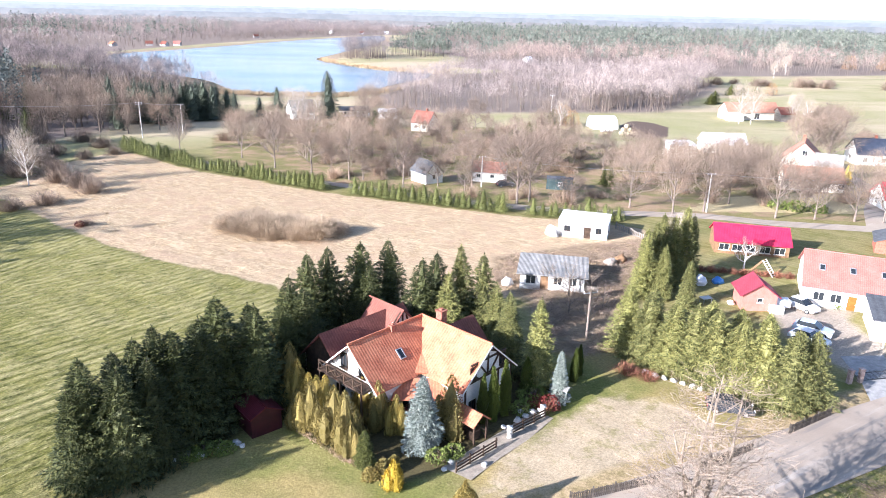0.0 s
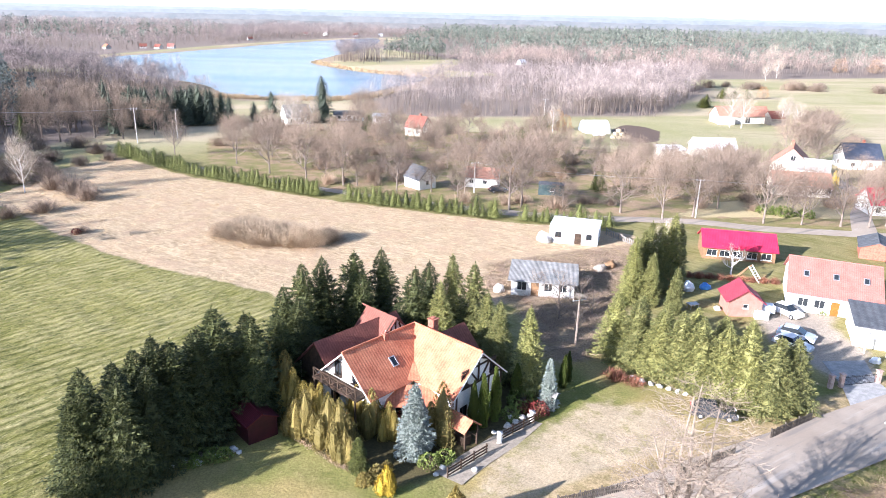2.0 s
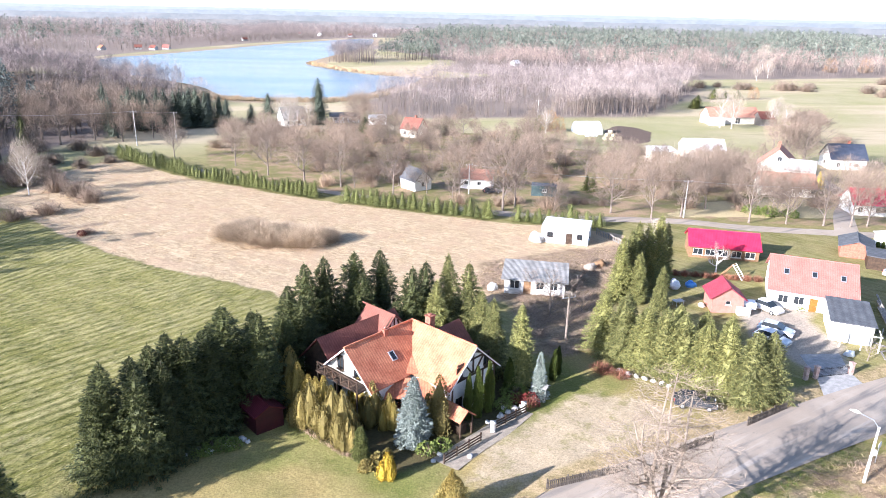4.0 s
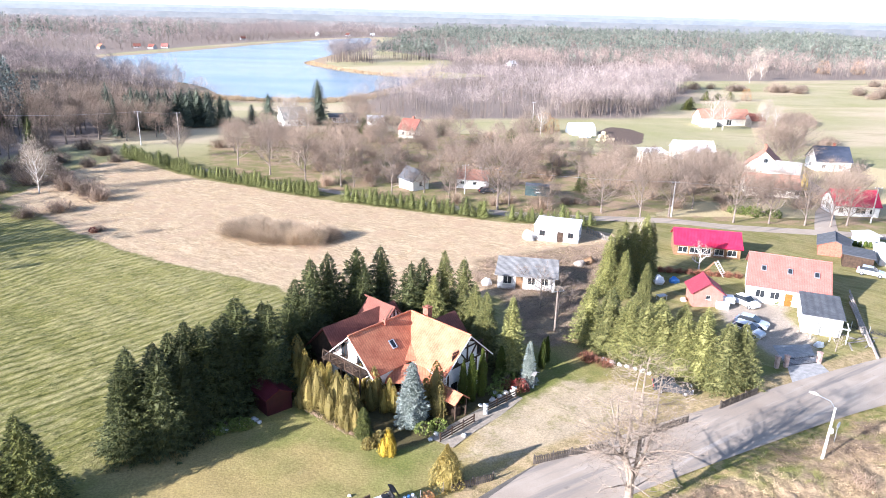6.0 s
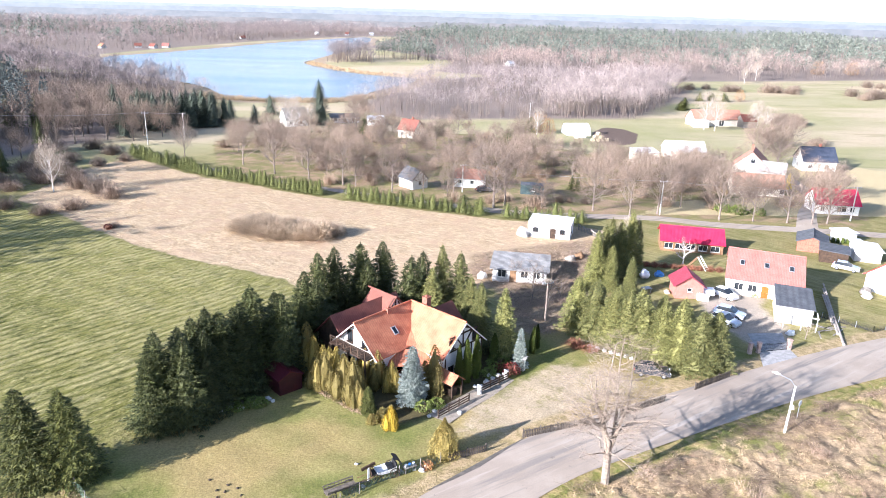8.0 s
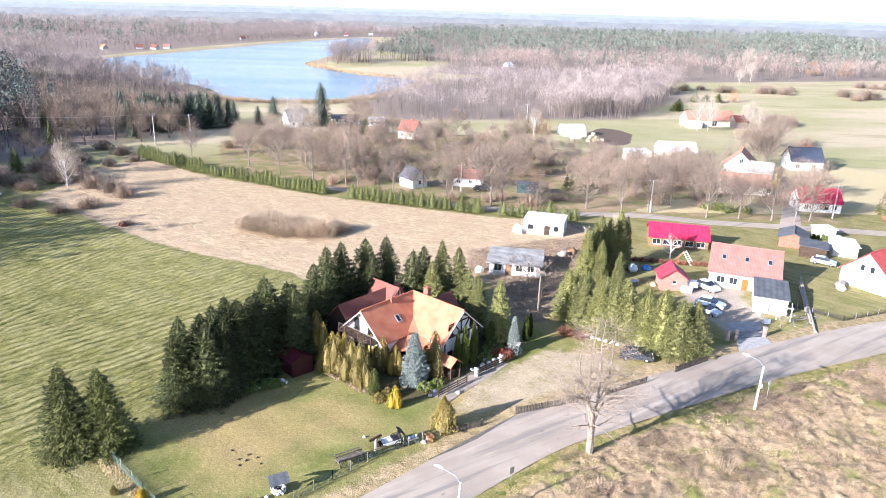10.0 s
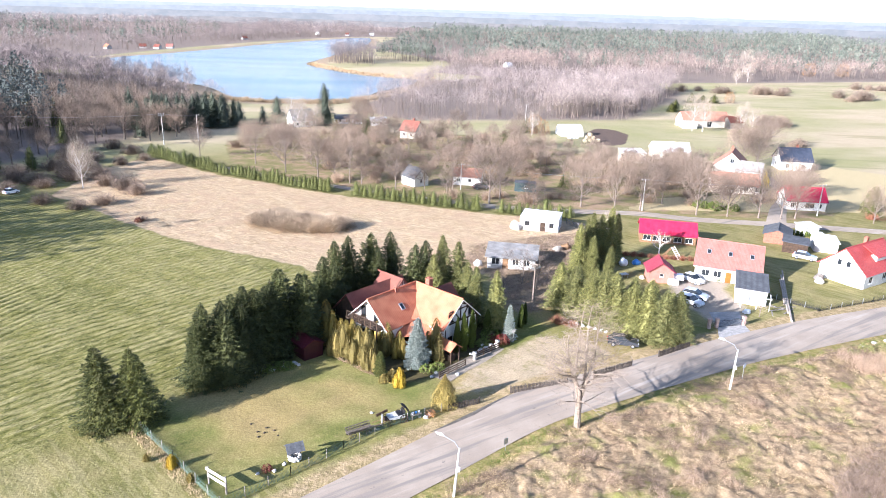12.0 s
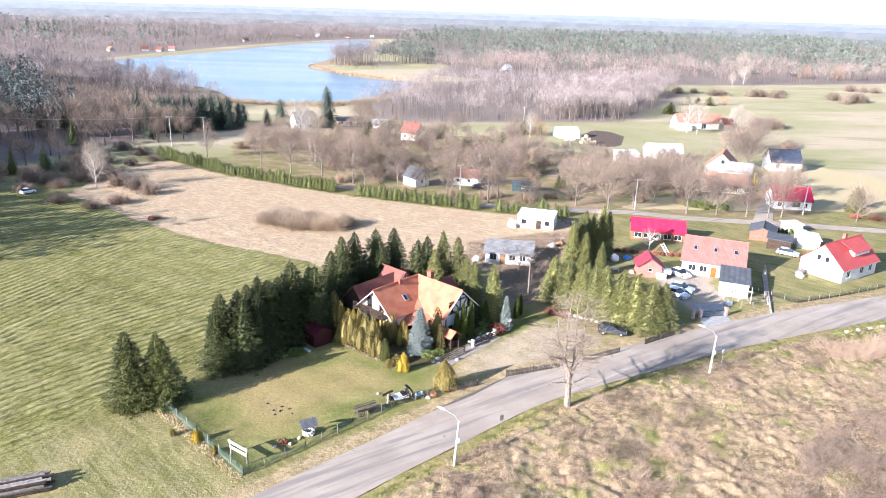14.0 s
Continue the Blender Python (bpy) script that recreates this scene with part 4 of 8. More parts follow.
def scatter(protos, spots, wobble=0.08, sink=0.05):
    """Places plants: spots of x, y, height factor (and a width factor). The first use of each prototype is the prototype."""
    used = set()
    for i, (x, y, s, *w) in enumerate(spots):
        p = protos[i % len(protos)]
        wide = (w[0] if w else 1.0) * s * rng.uniform(1 - wobble, 1 + wobble)
        tall = s * rng.uniform(1 - wobble * 0.5, 1 + wobble * 0.5)
        m = pose(x, y, land(x, y) - sink, rng.uniform(-2, 2), rng.uniform(-2, 2), rng.uniform(0, 360)) @ Matrix.Diagonal((wide, wide, tall, 1))
        if id(p) in used:
            q = copy_thing(p, m)
        else:
            used.add(id(p))
            q = p
        q.matrix_basis = m


def spruces(kind, label, group, seeds, h, radius, needles, spots, levels=44, twigs=17, **kw):
    protos = [plant(kind, label, "tree", spruce_meshes(s, h, radius, needles, levels, twigs, **kw), group=group) for s in seeds]
    scatter(protos, spots)


# the dark row beside the meadow, two deep
spruces("spruce", "tall dark green spruce in a dense row along the meadow", "dark spruce row", (1, 2, 3, 4), 10, 3.3, NEEDLE_DARK, [
    (-28.2, 47.6, 1.12), (-26.4, 49.6, 1.1), (-25.6, 51.6, 1.1), (-24.4, 52.6, 1.12), (-23.0, 53.6, 1.12), (-21.3, 55.0, 1.12),
    (-20.4, 58.4, 1.18, 1.15), (-17.2, 57.9, 1.1), (-25.2, 47.6, 1.05), (-23.8, 49.8, 1.0, 0.9), (-22.4, 56.8, 1.0),
    (-18.2, 60.6, 1.05), (-28.4, 46.6, 0.9, 0.75)])
# behind the house
spruces("spruce", "tall dark green spruce standing behind the house", "spruces behind the house", (11, 12, 13), 10, 3.4, NEEDLE_DARK, [
    (-14.6, 71.0, 1.12), (-13.0, 73.4, 1.15), (-10.0, 75.6, 1.15, 1.1), (-6.5, 77.2, 1.15, 1.05), (-2.7, 71.5, 1.1), (-1.0, 74.5, 1.02),
    (-16.4, 67.0, 1.05), (-8.4, 73.4, 1.0), (-16.0, 63.6, 0.9), (-14.2, 66.0, 0.95)])
spruces("spruce", "green spruce in loose row beside the house", "spruces behind the house", (14, 15), 10, 2.6, NEEDLE_OLIVE, [
    (2.0, 74.8, 1.12), (4.4, 72.4, 1.12), (7.0, 66.0, 0.95), (9.8, 63.2, 1.0, 0.9), (0.6, 71.0, 0.95), (6.0, 69.6, 0.9)])
# two by the fence corner; sunlight put into their lighter needle colour
spruces("spruce", "broad spruce at the fence corner, needles lightened for sun", "corner spruces", (21, 22), 10, 3.0, NEEDLE_GREEN, [(-36.0, 37.6, 1.05, 1.1), (-32.6, 38.6, 1.0)])
# sunlit row beside the neighbour's yard
spruces("spruce", "olive-green spruce in a thick sunlit screen row", "sunlit spruce row", (31, 32, 33), 8, 2.9, NEEDLE_OLIVE, [
    (20.6, 71.4, 1.02), (22.6, 69.6, 1.0), (24.4, 67.4, 0.98), (26.2, 66.0, 1.0), (27.8, 64.4, 1.05), (29.6, 62.8, 1.05), (31.6, 61.6, 1.05),
    (33.2, 59.8, 1.05), (35.6, 60.6, 0.95), (23.6, 71.6, 0.95), (26.0, 70.0, 0.95), (28.4, 68.2, 0.98), (30.6, 66.6, 0.98), (32.8, 64.6, 0.95), (35.2, 62.6, 0.88)])
spruces("spruce", "tall slim spruce in a tight clump by the barn", "slim spruces", (41, 42), 10, 1.9, NEEDLE_OLIVE, [
    (26.6, 88.0, 0.95), (28.2, 89.6, 1.05), (30.2, 91.4, 1.1, 0.9), (31.8, 92.6, 1.02), (33.6, 94.4, 1.12), (35.2, 95.6, 1.0), (31.6, 84.4, 0.66), (29.0, 87.0, 0.8)], power=0.7)
spruces("blue_spruce", "silvery blue spruce in front of the house", "", (51,), 7, 1.75, NEEDLE_BLUE, [(-1.6, 52.6, 1.0)], levels=52)
spruces("blue_spruce", "young blue-grey spruce beside the drive", "", (52,), 6, 1.1, NEEDLE_BLUE, [(11.5, 60.4, 0.9)], levels=40)
spruces("spruce", "young bright green spruce in the shrub bed", "", (53,), 3.4, 1.0, NEEDLE_GREEN, [(-6.2, 49.8, 1.0)], levels=26)
# hedge of small spruces along the village road
hedge = []
for a, b in (((-91.5, 194.5), (-61.5, 169.5)), ((-60.0, 168.4), (-27.2, 148.6)), ((-19.6, 145.4), (-11.2, 141.8)), ((-9.6, 141.0), (11.4, 132.4)), ((17.2, 130.8), (24.4, 129.0)), ((25.4, 129.2), (33.0, 127.0))):
    n = max(2, int(math.hypot(b[0] - a[0], b[1] - a[1]) / 1.35))
    hedge += [(a[0] + (b[0] - a[0]) * k / n + rng.uniform(-0.3, 0.3), a[1] + (b[1] - a[1]) * k / n + rng.uniform(-0.3, 0.3), rng.uniform(0.75, 1.3)) for k in range(n + 1)]
spruces("hedge_spruce", "small green spruce in a clipped roadside hedge", "spruce hedge", (61, 62, 63), 3.3, 1.75, NEEDLE_HEDGE, hedge, levels=18, twigs=11, fill=0.42, power=0.6)
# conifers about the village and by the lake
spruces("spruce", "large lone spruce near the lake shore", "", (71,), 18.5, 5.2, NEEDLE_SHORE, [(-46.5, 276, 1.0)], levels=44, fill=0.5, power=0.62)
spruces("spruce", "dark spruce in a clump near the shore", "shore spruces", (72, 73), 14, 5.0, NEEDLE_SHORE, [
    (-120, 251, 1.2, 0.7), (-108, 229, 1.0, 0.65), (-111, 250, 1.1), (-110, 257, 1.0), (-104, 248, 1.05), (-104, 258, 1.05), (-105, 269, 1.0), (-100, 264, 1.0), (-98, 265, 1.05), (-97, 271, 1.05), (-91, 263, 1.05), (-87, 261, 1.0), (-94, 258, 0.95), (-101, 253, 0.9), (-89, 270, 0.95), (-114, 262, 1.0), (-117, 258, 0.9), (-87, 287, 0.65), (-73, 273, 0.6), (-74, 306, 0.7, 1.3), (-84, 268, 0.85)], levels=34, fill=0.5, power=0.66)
spruces("spruce", "dark spruce in a shaded wood", "west wood spruces", (74,), 13, 4.4, NEEDLE_DARK, [
    (-150, 250, 1.0), (-145, 256, 1.0), (-156, 244, 1.05), (-139, 262, 0.9), (-128, 212, 0.7), (-120, 160, 0.6), (-114, 166, 0.55), (-117, 172, 0.5)], levels=26, fill=0.5)
spruces("spruce", "small conifer in a village garden", "garden conifers", (75,), 5, 1.9, NEEDLE_GREEN, [
    (38, 158, 0.95), (37, 161, 0.8), (112, 140, 1.4), (116, 144, 1.2), (28, 240, 1.0, 1.6), (30, 236, 0.9, 1.5), (14, 236, 0.5), (18, 237, 0.6), (22, 238, 0.55), (26, 233, 0.6),
    (31, 231, 0.6), (34, 229, 0.55), (-26, 250, 1.3, 1.4), (130, 112, 1.5), (126, 118, 1.2), (136, 363, 1.3, 1.6), (133, 360, 1.0, 1.8), (160, 404, 1.2, 1.8), (167, 405, 1.0, 2.0), (174, 404, 1.1, 1.8), (40, 268, 1.3, 1.2), (-58, 246, 0.9), (-40, 262, 1.0)], levels=20, fill=0.45)


def thujas(label, group, seeds, h, radius, scales, spots, **kw):
    protos = [plant("thuja", label, "shrub", thuja_meshes(s, h, radius, scales, **kw), group=group) for s in seeds]
    scatter(protos, spots, 0.1)


thujas("golden-yellow columnar thuja in the bed before the house", "thuja bed", (81, 82), 5.4, 1.85, THUJA_GOLD, [
    (-13.6, 58.4, 1.05), (-12.2, 56.8, 0.95), (-10.4, 55.6, 0.95), (-11.4, 56.2, 0.9), (-9.2, 54.6, 0.8), (-7.2, 57.0, 0.8), (-4.0, 54.6, 0.75)])
thujas("bronze-green columnar thuja in the bed before the house", "thuja bed", (83, 84), 5.6, 1.95, THUJA_BRONZE, [
    (-14.8, 60.6, 1.1), (-11.6, 54.8, 0.9), (-9.4, 53.6, 0.95), (-8.0, 52.2, 1.05), (-5.6, 55.4, 0.9), (-6.4, 57.2, 0.85), (0.8, 54.4, 1.1, 1.05), (-17.0, 62.2, 1.15), (-13.0, 55.6, 0.7), (-7.6, 51.2, 0.6)])
thujas("slim green columnar thuja against the gable", "gable thujas", (85,), 5.2, 0.62, THUJA_GREEN, [(4.9, 56.7, 1.15, 0.85), (6.0, 57.7, 1.2, 0.85), (3.8, 56.2, 1.05, 0.8), (13.6, 64.2, 0.75, 1.1), (8.4, 61.8, 0.8, 1.2), (14.4, 65.6, 0.7)], leaders=1)
thujas("bright yellow rounded conifer on the lawn", "yellow conifers", (86,), 2.6, 0.75, THUJA_YELLOW, [(-3.6, 46.8, 1.15)], count=600)
thujas("small yellow rounded conifer on the lawn", "yellow conifers", (87,), 1.7, 0.7, THUJA_YELLOW, [(-26.2, 30.4, 1.0)], count=450)
thujas("golden-green conical conifer by the fence", "", (88,), 4.1, 1.75, THUJA_BRONZE, [(2.0, 42.3, 1.05)], count=1500, leaders=1, taper=0.9, shape=0.45)
thujas("yellow-leaved thuja in a village garden", "", (89,), 5.0, 1.4, THUJA_YELLOW, [(98, 168, 1.0)], count=500)
thujas("small dark conifer on the lawn", "", (90,), 1.0, 0.45, THUJA_BRONZE, [(-29.2, 31.4, 1.0), (-23.6, 28.3, 1.1), (-4.6, 48.6, 1.5, 1.4), (-5.6, 48.0, 1.3, 1.4), (-3.8, 49.6, 1.3, 1.2)], count=250)


def bushes(kind, label, group, seeds, radius, h, twig, spots, **kw):
    protos = [plant(kind, label, "shrub", bush_meshes(s, radius, h, twig, **kw), ("brushwood", "crown"), group) for s in seeds]
    scatter(protos, spots, 0.15, 0.02)


bushes("willow_thicket", "dome of bare brown willow stems in the fallow field", "field thicket", (101, 102), 4.4, 3.6, TWIG_THICKET, [
    (-36.0, 116.6, 1.0), (-31.5, 115.2, 1.05), (-27.2, 117.0, 0.85), (-22.6, 113.8, 1.0), (-19.8, 115.6, 0.85), (-34.0, 119.6, 0.95), (-25.4, 112.8, 0.75), (-29.0, 113.4, 0.8), (-38.0, 118.4, 0.75)], stems=2600, width=0.3)
bushes("bare_bush", "low bare brown bush at the field edge", "field bushes", (103, 104), 1.6, 1.7, TWIG_BROWN, [
    (-63.5, 117.6, 0.8), (-78, 131, 1.8), (-82, 126, 1.6), (-74, 141, 2.2), (-79, 146, 2.4), (-86, 150, 2.0), (-98, 168, 2.0), (-94, 178, 1.8), (-90, 186, 1.6), (-101, 160, 2.4),
    (-104, 182, 2.2), (-98, 196, 2.2), (-110, 150, 2.2), (-92, 130, 1.6), (-106, 140, 1.8), (-114, 186, 2.4), (-118, 200, 2.4), (-108, 205, 2.2), (-112, 132, 1.8), (-118, 138, 2.0), (-104, 150, 2.2), (-100, 146, 1.8), (-114, 158, 2.2), (-109, 168, 2.2), (-120, 150, 2.0), (330, 520, 3.5), (338, 516, 3.0), (276, 432, 3.0), (345, 512, 3.2), (150, 250, 2.2), (146, 246, 2.0), (-97, 155, 2.4), (-91, 158, 2.2), (-102, 170, 2.6), (-107, 176, 2.6), (200, 463, 3.4), (206, 466, 3.0), (227, 462, 4.2), (234, 464, 3.6), (242, 459, 3.4), (280, 454, 3.8), (287, 441, 4.6), (294, 446, 4.0), (170, 312, 4.2), (165, 316, 3.4), (176, 318, 3.0), (152, 330, 2.4), (255, 480, 2.6), (190, 476, 2.6), (176, 470, 3.0)], stems=620, width=0.4)
bushes("red_twig_bush", "low bush with dark reddish leaves", "red bushes", (105,), 1.1, 1.3, TWIG_RED, [(10.4, 58.8, 1.1), (9.2, 59.6, 0.8), (-16.4, 30.0, 0.55), (-64.0, 116.4, 0.9), (-2.6, 56.2, 1.2)], stems=90, leaf=LEAF_RED, leaves=260)
bushes("russet_bush", "bare russet bush at the edge of the drive", "russet bushes", (106,), 1.5, 1.2, TWIG_RED, [(19.6, 66.2, 1.0), (21.4, 65.0, 0.8), (108, 132, 1.5), (112, 130, 1.6), (117, 131, 1.3), (121, 127, 1.6)], stems=260)
bushes("green_bush", "leafy green shrub in the house bed", "garden shrubs", (107,), 1.2, 0.9, TWIG_BROWN, [(-0.2, 50.6, 1.0), (1.2, 51.4, 0.9), (7.6, 58.4, 1.0), (9.0, 60.6, 1.3), (-21.2, 50.6, 0.8), (-20.2, 51.3, 0.9), (-19.2, 51.5, 0.9), (-18.4, 51.6, 0.8), (-20.6, 50.4, 0.6), (51.5, 84.6, 0.75), (49.0, 86.8, 0.8), (48.2, 87.4, 0.6),
    (72, 139, 2.0), (76, 138, 1.8), (69, 141, 1.8)], stems=30, leaf=LEAF_GREEN, leaves=420)
bushes("rust_bush", "rust-leaved young oak in a garden", "", (108,), 2.4, 4.2, TWIG_BROWN, [(44, 268, 1.9), (18, 176, 0.7), (-122, 158, 1.0), (-128, 152, 1.2), (-118, 142, 1.1), (185, 408, 1.6), (351, 633, 3.0, 0.8), (384, 636, 3.0, 0.8), (47, 264, 1.5), (30, 166, 0.5)], stems=60, leaf=LEAF_RUST, leaves=600)


def bares(kind, label, group, seeds, h, spots, **kw):
    protos = [plant(kind, label, "tree", bare_meshes(s, h, **kw), group=group) for s in seeds]
    scatter(protos, spots, 0.1)


def roadside_tree(seed, h):
    """A tall old tree: a stout bole, a few rising stems, side limbs that arch out and droop, and thin twigs."""
    r = random.Random(seed)
    wood, crown = Geo(), Geo()

    def limb(p, d, ln, rad, lv, bend):
        segs = 6 if lv == 3 else 4
        pts, rads, q = [Vector(p)], [rad], Vector(d).normalized()
        for i in range(segs):
            q = (q + Vector((r.gauss(0, 0.15), r.gauss(0, 0.15), bend + r.gauss(0, 0.07)))).normalized()
            pts.append(pts[-1] + q * ln / segs)
            rads.append(max(0.008, rad * (1 - 0.82 * (i + 1) / segs)))
        if lv >= 1:
            wood.tube([tuple(v) for v in pts], rads, 6 if lv == 3 else 4 if lv == 2 else 3, False)
        else:
            for i in range(segs):
                side = q.cross(Vector((r.uniform(-1, 1), r.uniform(-1, 1), 0.3))).normalized() * 0.014
                crown.face(tuple(pts[i] - side), tuple(pts[i] + side), tuple(pts[i + 1] + side * 0.4), tuple(pts[i + 1] - side * 0.4))
            return
        count = {3: 15, 2: 8, 1: 5}[lv]
        for c in range(count):
            f = (0.16 + 0.84 * (c + r.random()) / count) * segs if lv == 3 else (0.25 + 0.75 * (c + r.random()) / count) * segs
            i = min(segs - 1, int(f))
            b = pts[i].lerp(pts[i + 1], f - i)
            a = r.uniform(0, 6.283)
            out = Vector((math.cos(a), math.sin(a), r.uniform(-0.1, 0.7)))
            out = (out - q * out.dot(q) * 0.5 + q * (0.35 if lv == 3 else 0.7)).normalized()
            if lv == 3:
                limb(b, out, h * r.uniform(0.19, 0.31) * (1.15 - 0.6 * f / segs), max(0.022, rads[i] * 0.5), 2, r.uniform(-0.16, 0.04))
            else:
                limb(b, out, ln * r.uniform(0.36, 0.66), max(0.009, rads[i] * 0.5), lv - 1, r.uniform(-0.14, 0.05))

    fork = h * 0.24
    wood.tube([(0, 0, -0.3), (0.02, 0, 0.5), (0.05, 0.03, fork * 0.6), (0.08, 0.05, fork)], [h * 0.034, h * 0.026, h * 0.023, h * 0.024], 9, False)
    top = (0.08, 0.05, fork - 0.2)
    for a, tilt, f in ((0.4, 0.16, 0.78), (2.3, 0.3, 0.72), (4.0, 0.24, 0.74), (5.4, 0.36, 0.62), (1.3, 0.42, 0.56)):
        limb(top, (math.cos(a) * tilt, math.sin(a) * tilt, 1), h * f, h * 0.0135, 3, 0.06)
    for a, z in ((3.3, 0.2), (0.2, 0.23), (5.0, 0.19), (2.0, 0.24)):
        limb((0.06, 0.03, h * z), (math.cos(a), math.sin(a), 0.35), h * 0.25, h * 0.006, 2, -0.1)
    return wood.mesh("trunk", BARK_ROADSIDE), crown.mesh("crown", TWIG_ROADSIDE)


scatter([plant("bare_tree", "tall bare pale-barked roadside tree with thin drooping twigs", "tree", roadside_tree(201, 15.4))], [(17.0, 37.9, 1.0)], 0.0)
bares("young_tree", "small bare young tree in the neighbour's yard", "", (215,), 3.2, [(51.8, 69.0, 1.0)], spread=0.7, bark=BARK_MID, twig=TWIG_PALE, levels=3, limbs=8, fork=4, bole=0.2, thick=0.02)
bares("fruit_tree", "bare fruit tree with whitish limewashed limbs", "", (202,), 5.4, [(45.6, 100.2, 1.0)], spread=0.75, bark=BARK_BIRCH, twig=TWIG_PALE, levels=4, limbs=8, fork=4, bole=0.12, thick=0.03)
bares("bare_tree", "tall bare brown-grey tree beside the village road", "orchard trees", (203, 204, 205, 206), 14, [
    (-75.7, 195.4, 0.88, 0.9), (-55, 184.5, 0.95), (-43.2, 172.4, 1.08), (-32.1, 163, 1.05), (-22.8, 160.1, 0.97), (-9.7, 152.9, 0.9), (-1.9, 154.9, 0.72), (5.8, 154.5, 0.88), (14.7, 139.8, 1.1), (17.6, 142, 1.02),
    (37.7, 138.6, 0.95), (45, 133.8, 0.92), (52.1, 136.5, 1.0), (64.6, 132, 1.0), (60, 144, 0.95), (72, 131.5, 0.85), (79.5, 131, 0.9), (84.5, 130, 0.85), (88.5, 131, 0.85), (-30.9, 268.9, 1.0), (32.1, 227.5, 0.9),
    (131.3, 242.8, 0.9, 1.3), (108, 196, 1.15, 1.3), (-48, 196, 0.8), (-38, 186, 0.85), (-26, 190, 0.8), (-14, 196, 0.8), (-62, 206, 0.75)], levels=4, limbs=11, fork=4, spread=0.58, fine=1.1, bole=0.15, bark=BARK_MID, thick=0.015, fuzz=2600)
bares("bare_tree", "bare spreading tree in a village garden", "village trees", (207, 208, 209), 9, [
    (2, 184, 0.9), (8, 194, 0.85), (14, 186, 0.9), (22, 182, 0.85), (28, 190, 0.9), (34, 184, 0.9), (40, 176, 1.0), (46, 168, 0.95), (52, 178, 1.0), (58, 168, 1.0), (62, 182, 0.9),
    (66, 160, 1.0), (72, 172, 0.9), (30, 206, 0.9), (38, 212, 0.9), (46, 200, 0.9), (22, 212, 0.9), (14, 218, 0.9), (6, 212, 0.95), (-4, 206, 0.9), (-2, 226, 0.95), (6, 236, 1.0), (10, 252, 1.2),
    (-18, 232, 1.0), (-36, 232, 0.9), (-52, 222, 0.9), (-26, 262, 1.1), (-30, 274, 1.3), (-62, 248, 0.9), (104, 198, 1.6), (110, 200, 1.2), (118, 236, 1.2), (124, 240, 1.0), (84, 152, 1.0),
    (112, 122, 1.1), (118, 118, 1.2), (124, 124, 1.2), (106, 128, 1.0), (134, 116, 1.2), (138, 122, 1.2), (76, 146, 0.9), (96, 150, 0.8), (56, 196, 0.8), (78, 196, 0.8), (70, 152, 0.9), (76, 155, 0.8), (62, 157, 0.9), (74, 168, 0.8), (80, 172, 0.9), (66, 176, 0.9), (58, 186, 0.9), (72, 184, 0.85), (64, 190, 0.8), (80, 189, 0.8), (88, 193, 0.8), (104, 160, 0.9), (106, 170, 0.9)], levels=4, limbs=10, fork=4, spread=0.68, fine=1.1, bole=0.14, bark=BARK_MID, thick=0.016, fuzz=2000)
bares("birch", "white-barked bare birch with drooping twigs", "birches", (210, 211), 12, [(-90, 146, 1.0), (-56, 262, 0.9), (-52, 258, 0.8), (120, 290, 1.3), (124, 288, 1.2), (33.6, 95.0, 0.8, 0.7), (35.0, 97.0, 0.75, 0.7), (42, 262, 0.9), (240, 530, 1.0), (306, 669, 1.7), (300, 660, 1.4), (146, 300, 0.9), (149, 302, 1.0), (152, 299, 0.8), (262, 560, 1.2), (-62, 276, 0.9), (-57, 272, 1.0), (-50, 270, 0.8)],
      bark=BARK_BIRCH, twig=TWIG_PALE, levels=4, limbs=11, fork=3, spread=0.42, bole=0.16, thick=0.012, fuzz=2200)
bares("bare_tree", "bare brown tree on the wooded western edge", "west wood trees", (212, 213), 12, [
    (-128, 222, 1.0), (-122, 228, 0.9), (-134, 230, 1.1), (-112, 224, 1.0), (-107, 230, 1.0), (-116, 234, 1.1), (-140, 240, 1.1), (-130, 244, 1.1), (-102, 222, 0.8), (-146, 228, 1.1), (-152, 220, 1.1),
    (-118, 214, 1.0), (-124, 236, 1.1), (-110, 240, 1.1), (-104, 236, 1.0), (-99, 243, 1.0), (-128, 256, 1.2), (-120, 262, 1.2), (-114, 272, 1.1), (-134, 268, 1.2), (-142, 250, 1.2), (-96, 232, 0.8),
    (-120, 186, 0.7), (-126, 192, 0.8), (-116, 196, 0.7), (-134, 184, 0.8), (-124, 174, 0.7), (-130, 164, 0.7)], levels=4, limbs=9, fork=4, spread=0.6, twig=TWIG_BROWN, fine=1.3, fuzz=2400)
bares("bare_bush_tree", "bare shrubby tree beside the unfinished house", "scrub", (214,), 5, [(17, 88, 1.1), (19.5, 86, 1.0), (14.5, 90, 0.9), (20.5, 83, 0.8), (16, 82, 0.8), (18, 79, 0.7), (12.6, 80, 0.7)], levels=4, limbs=9, fork=3, spread=0.7, bole=0.1, twig=TWIG_BROWN)


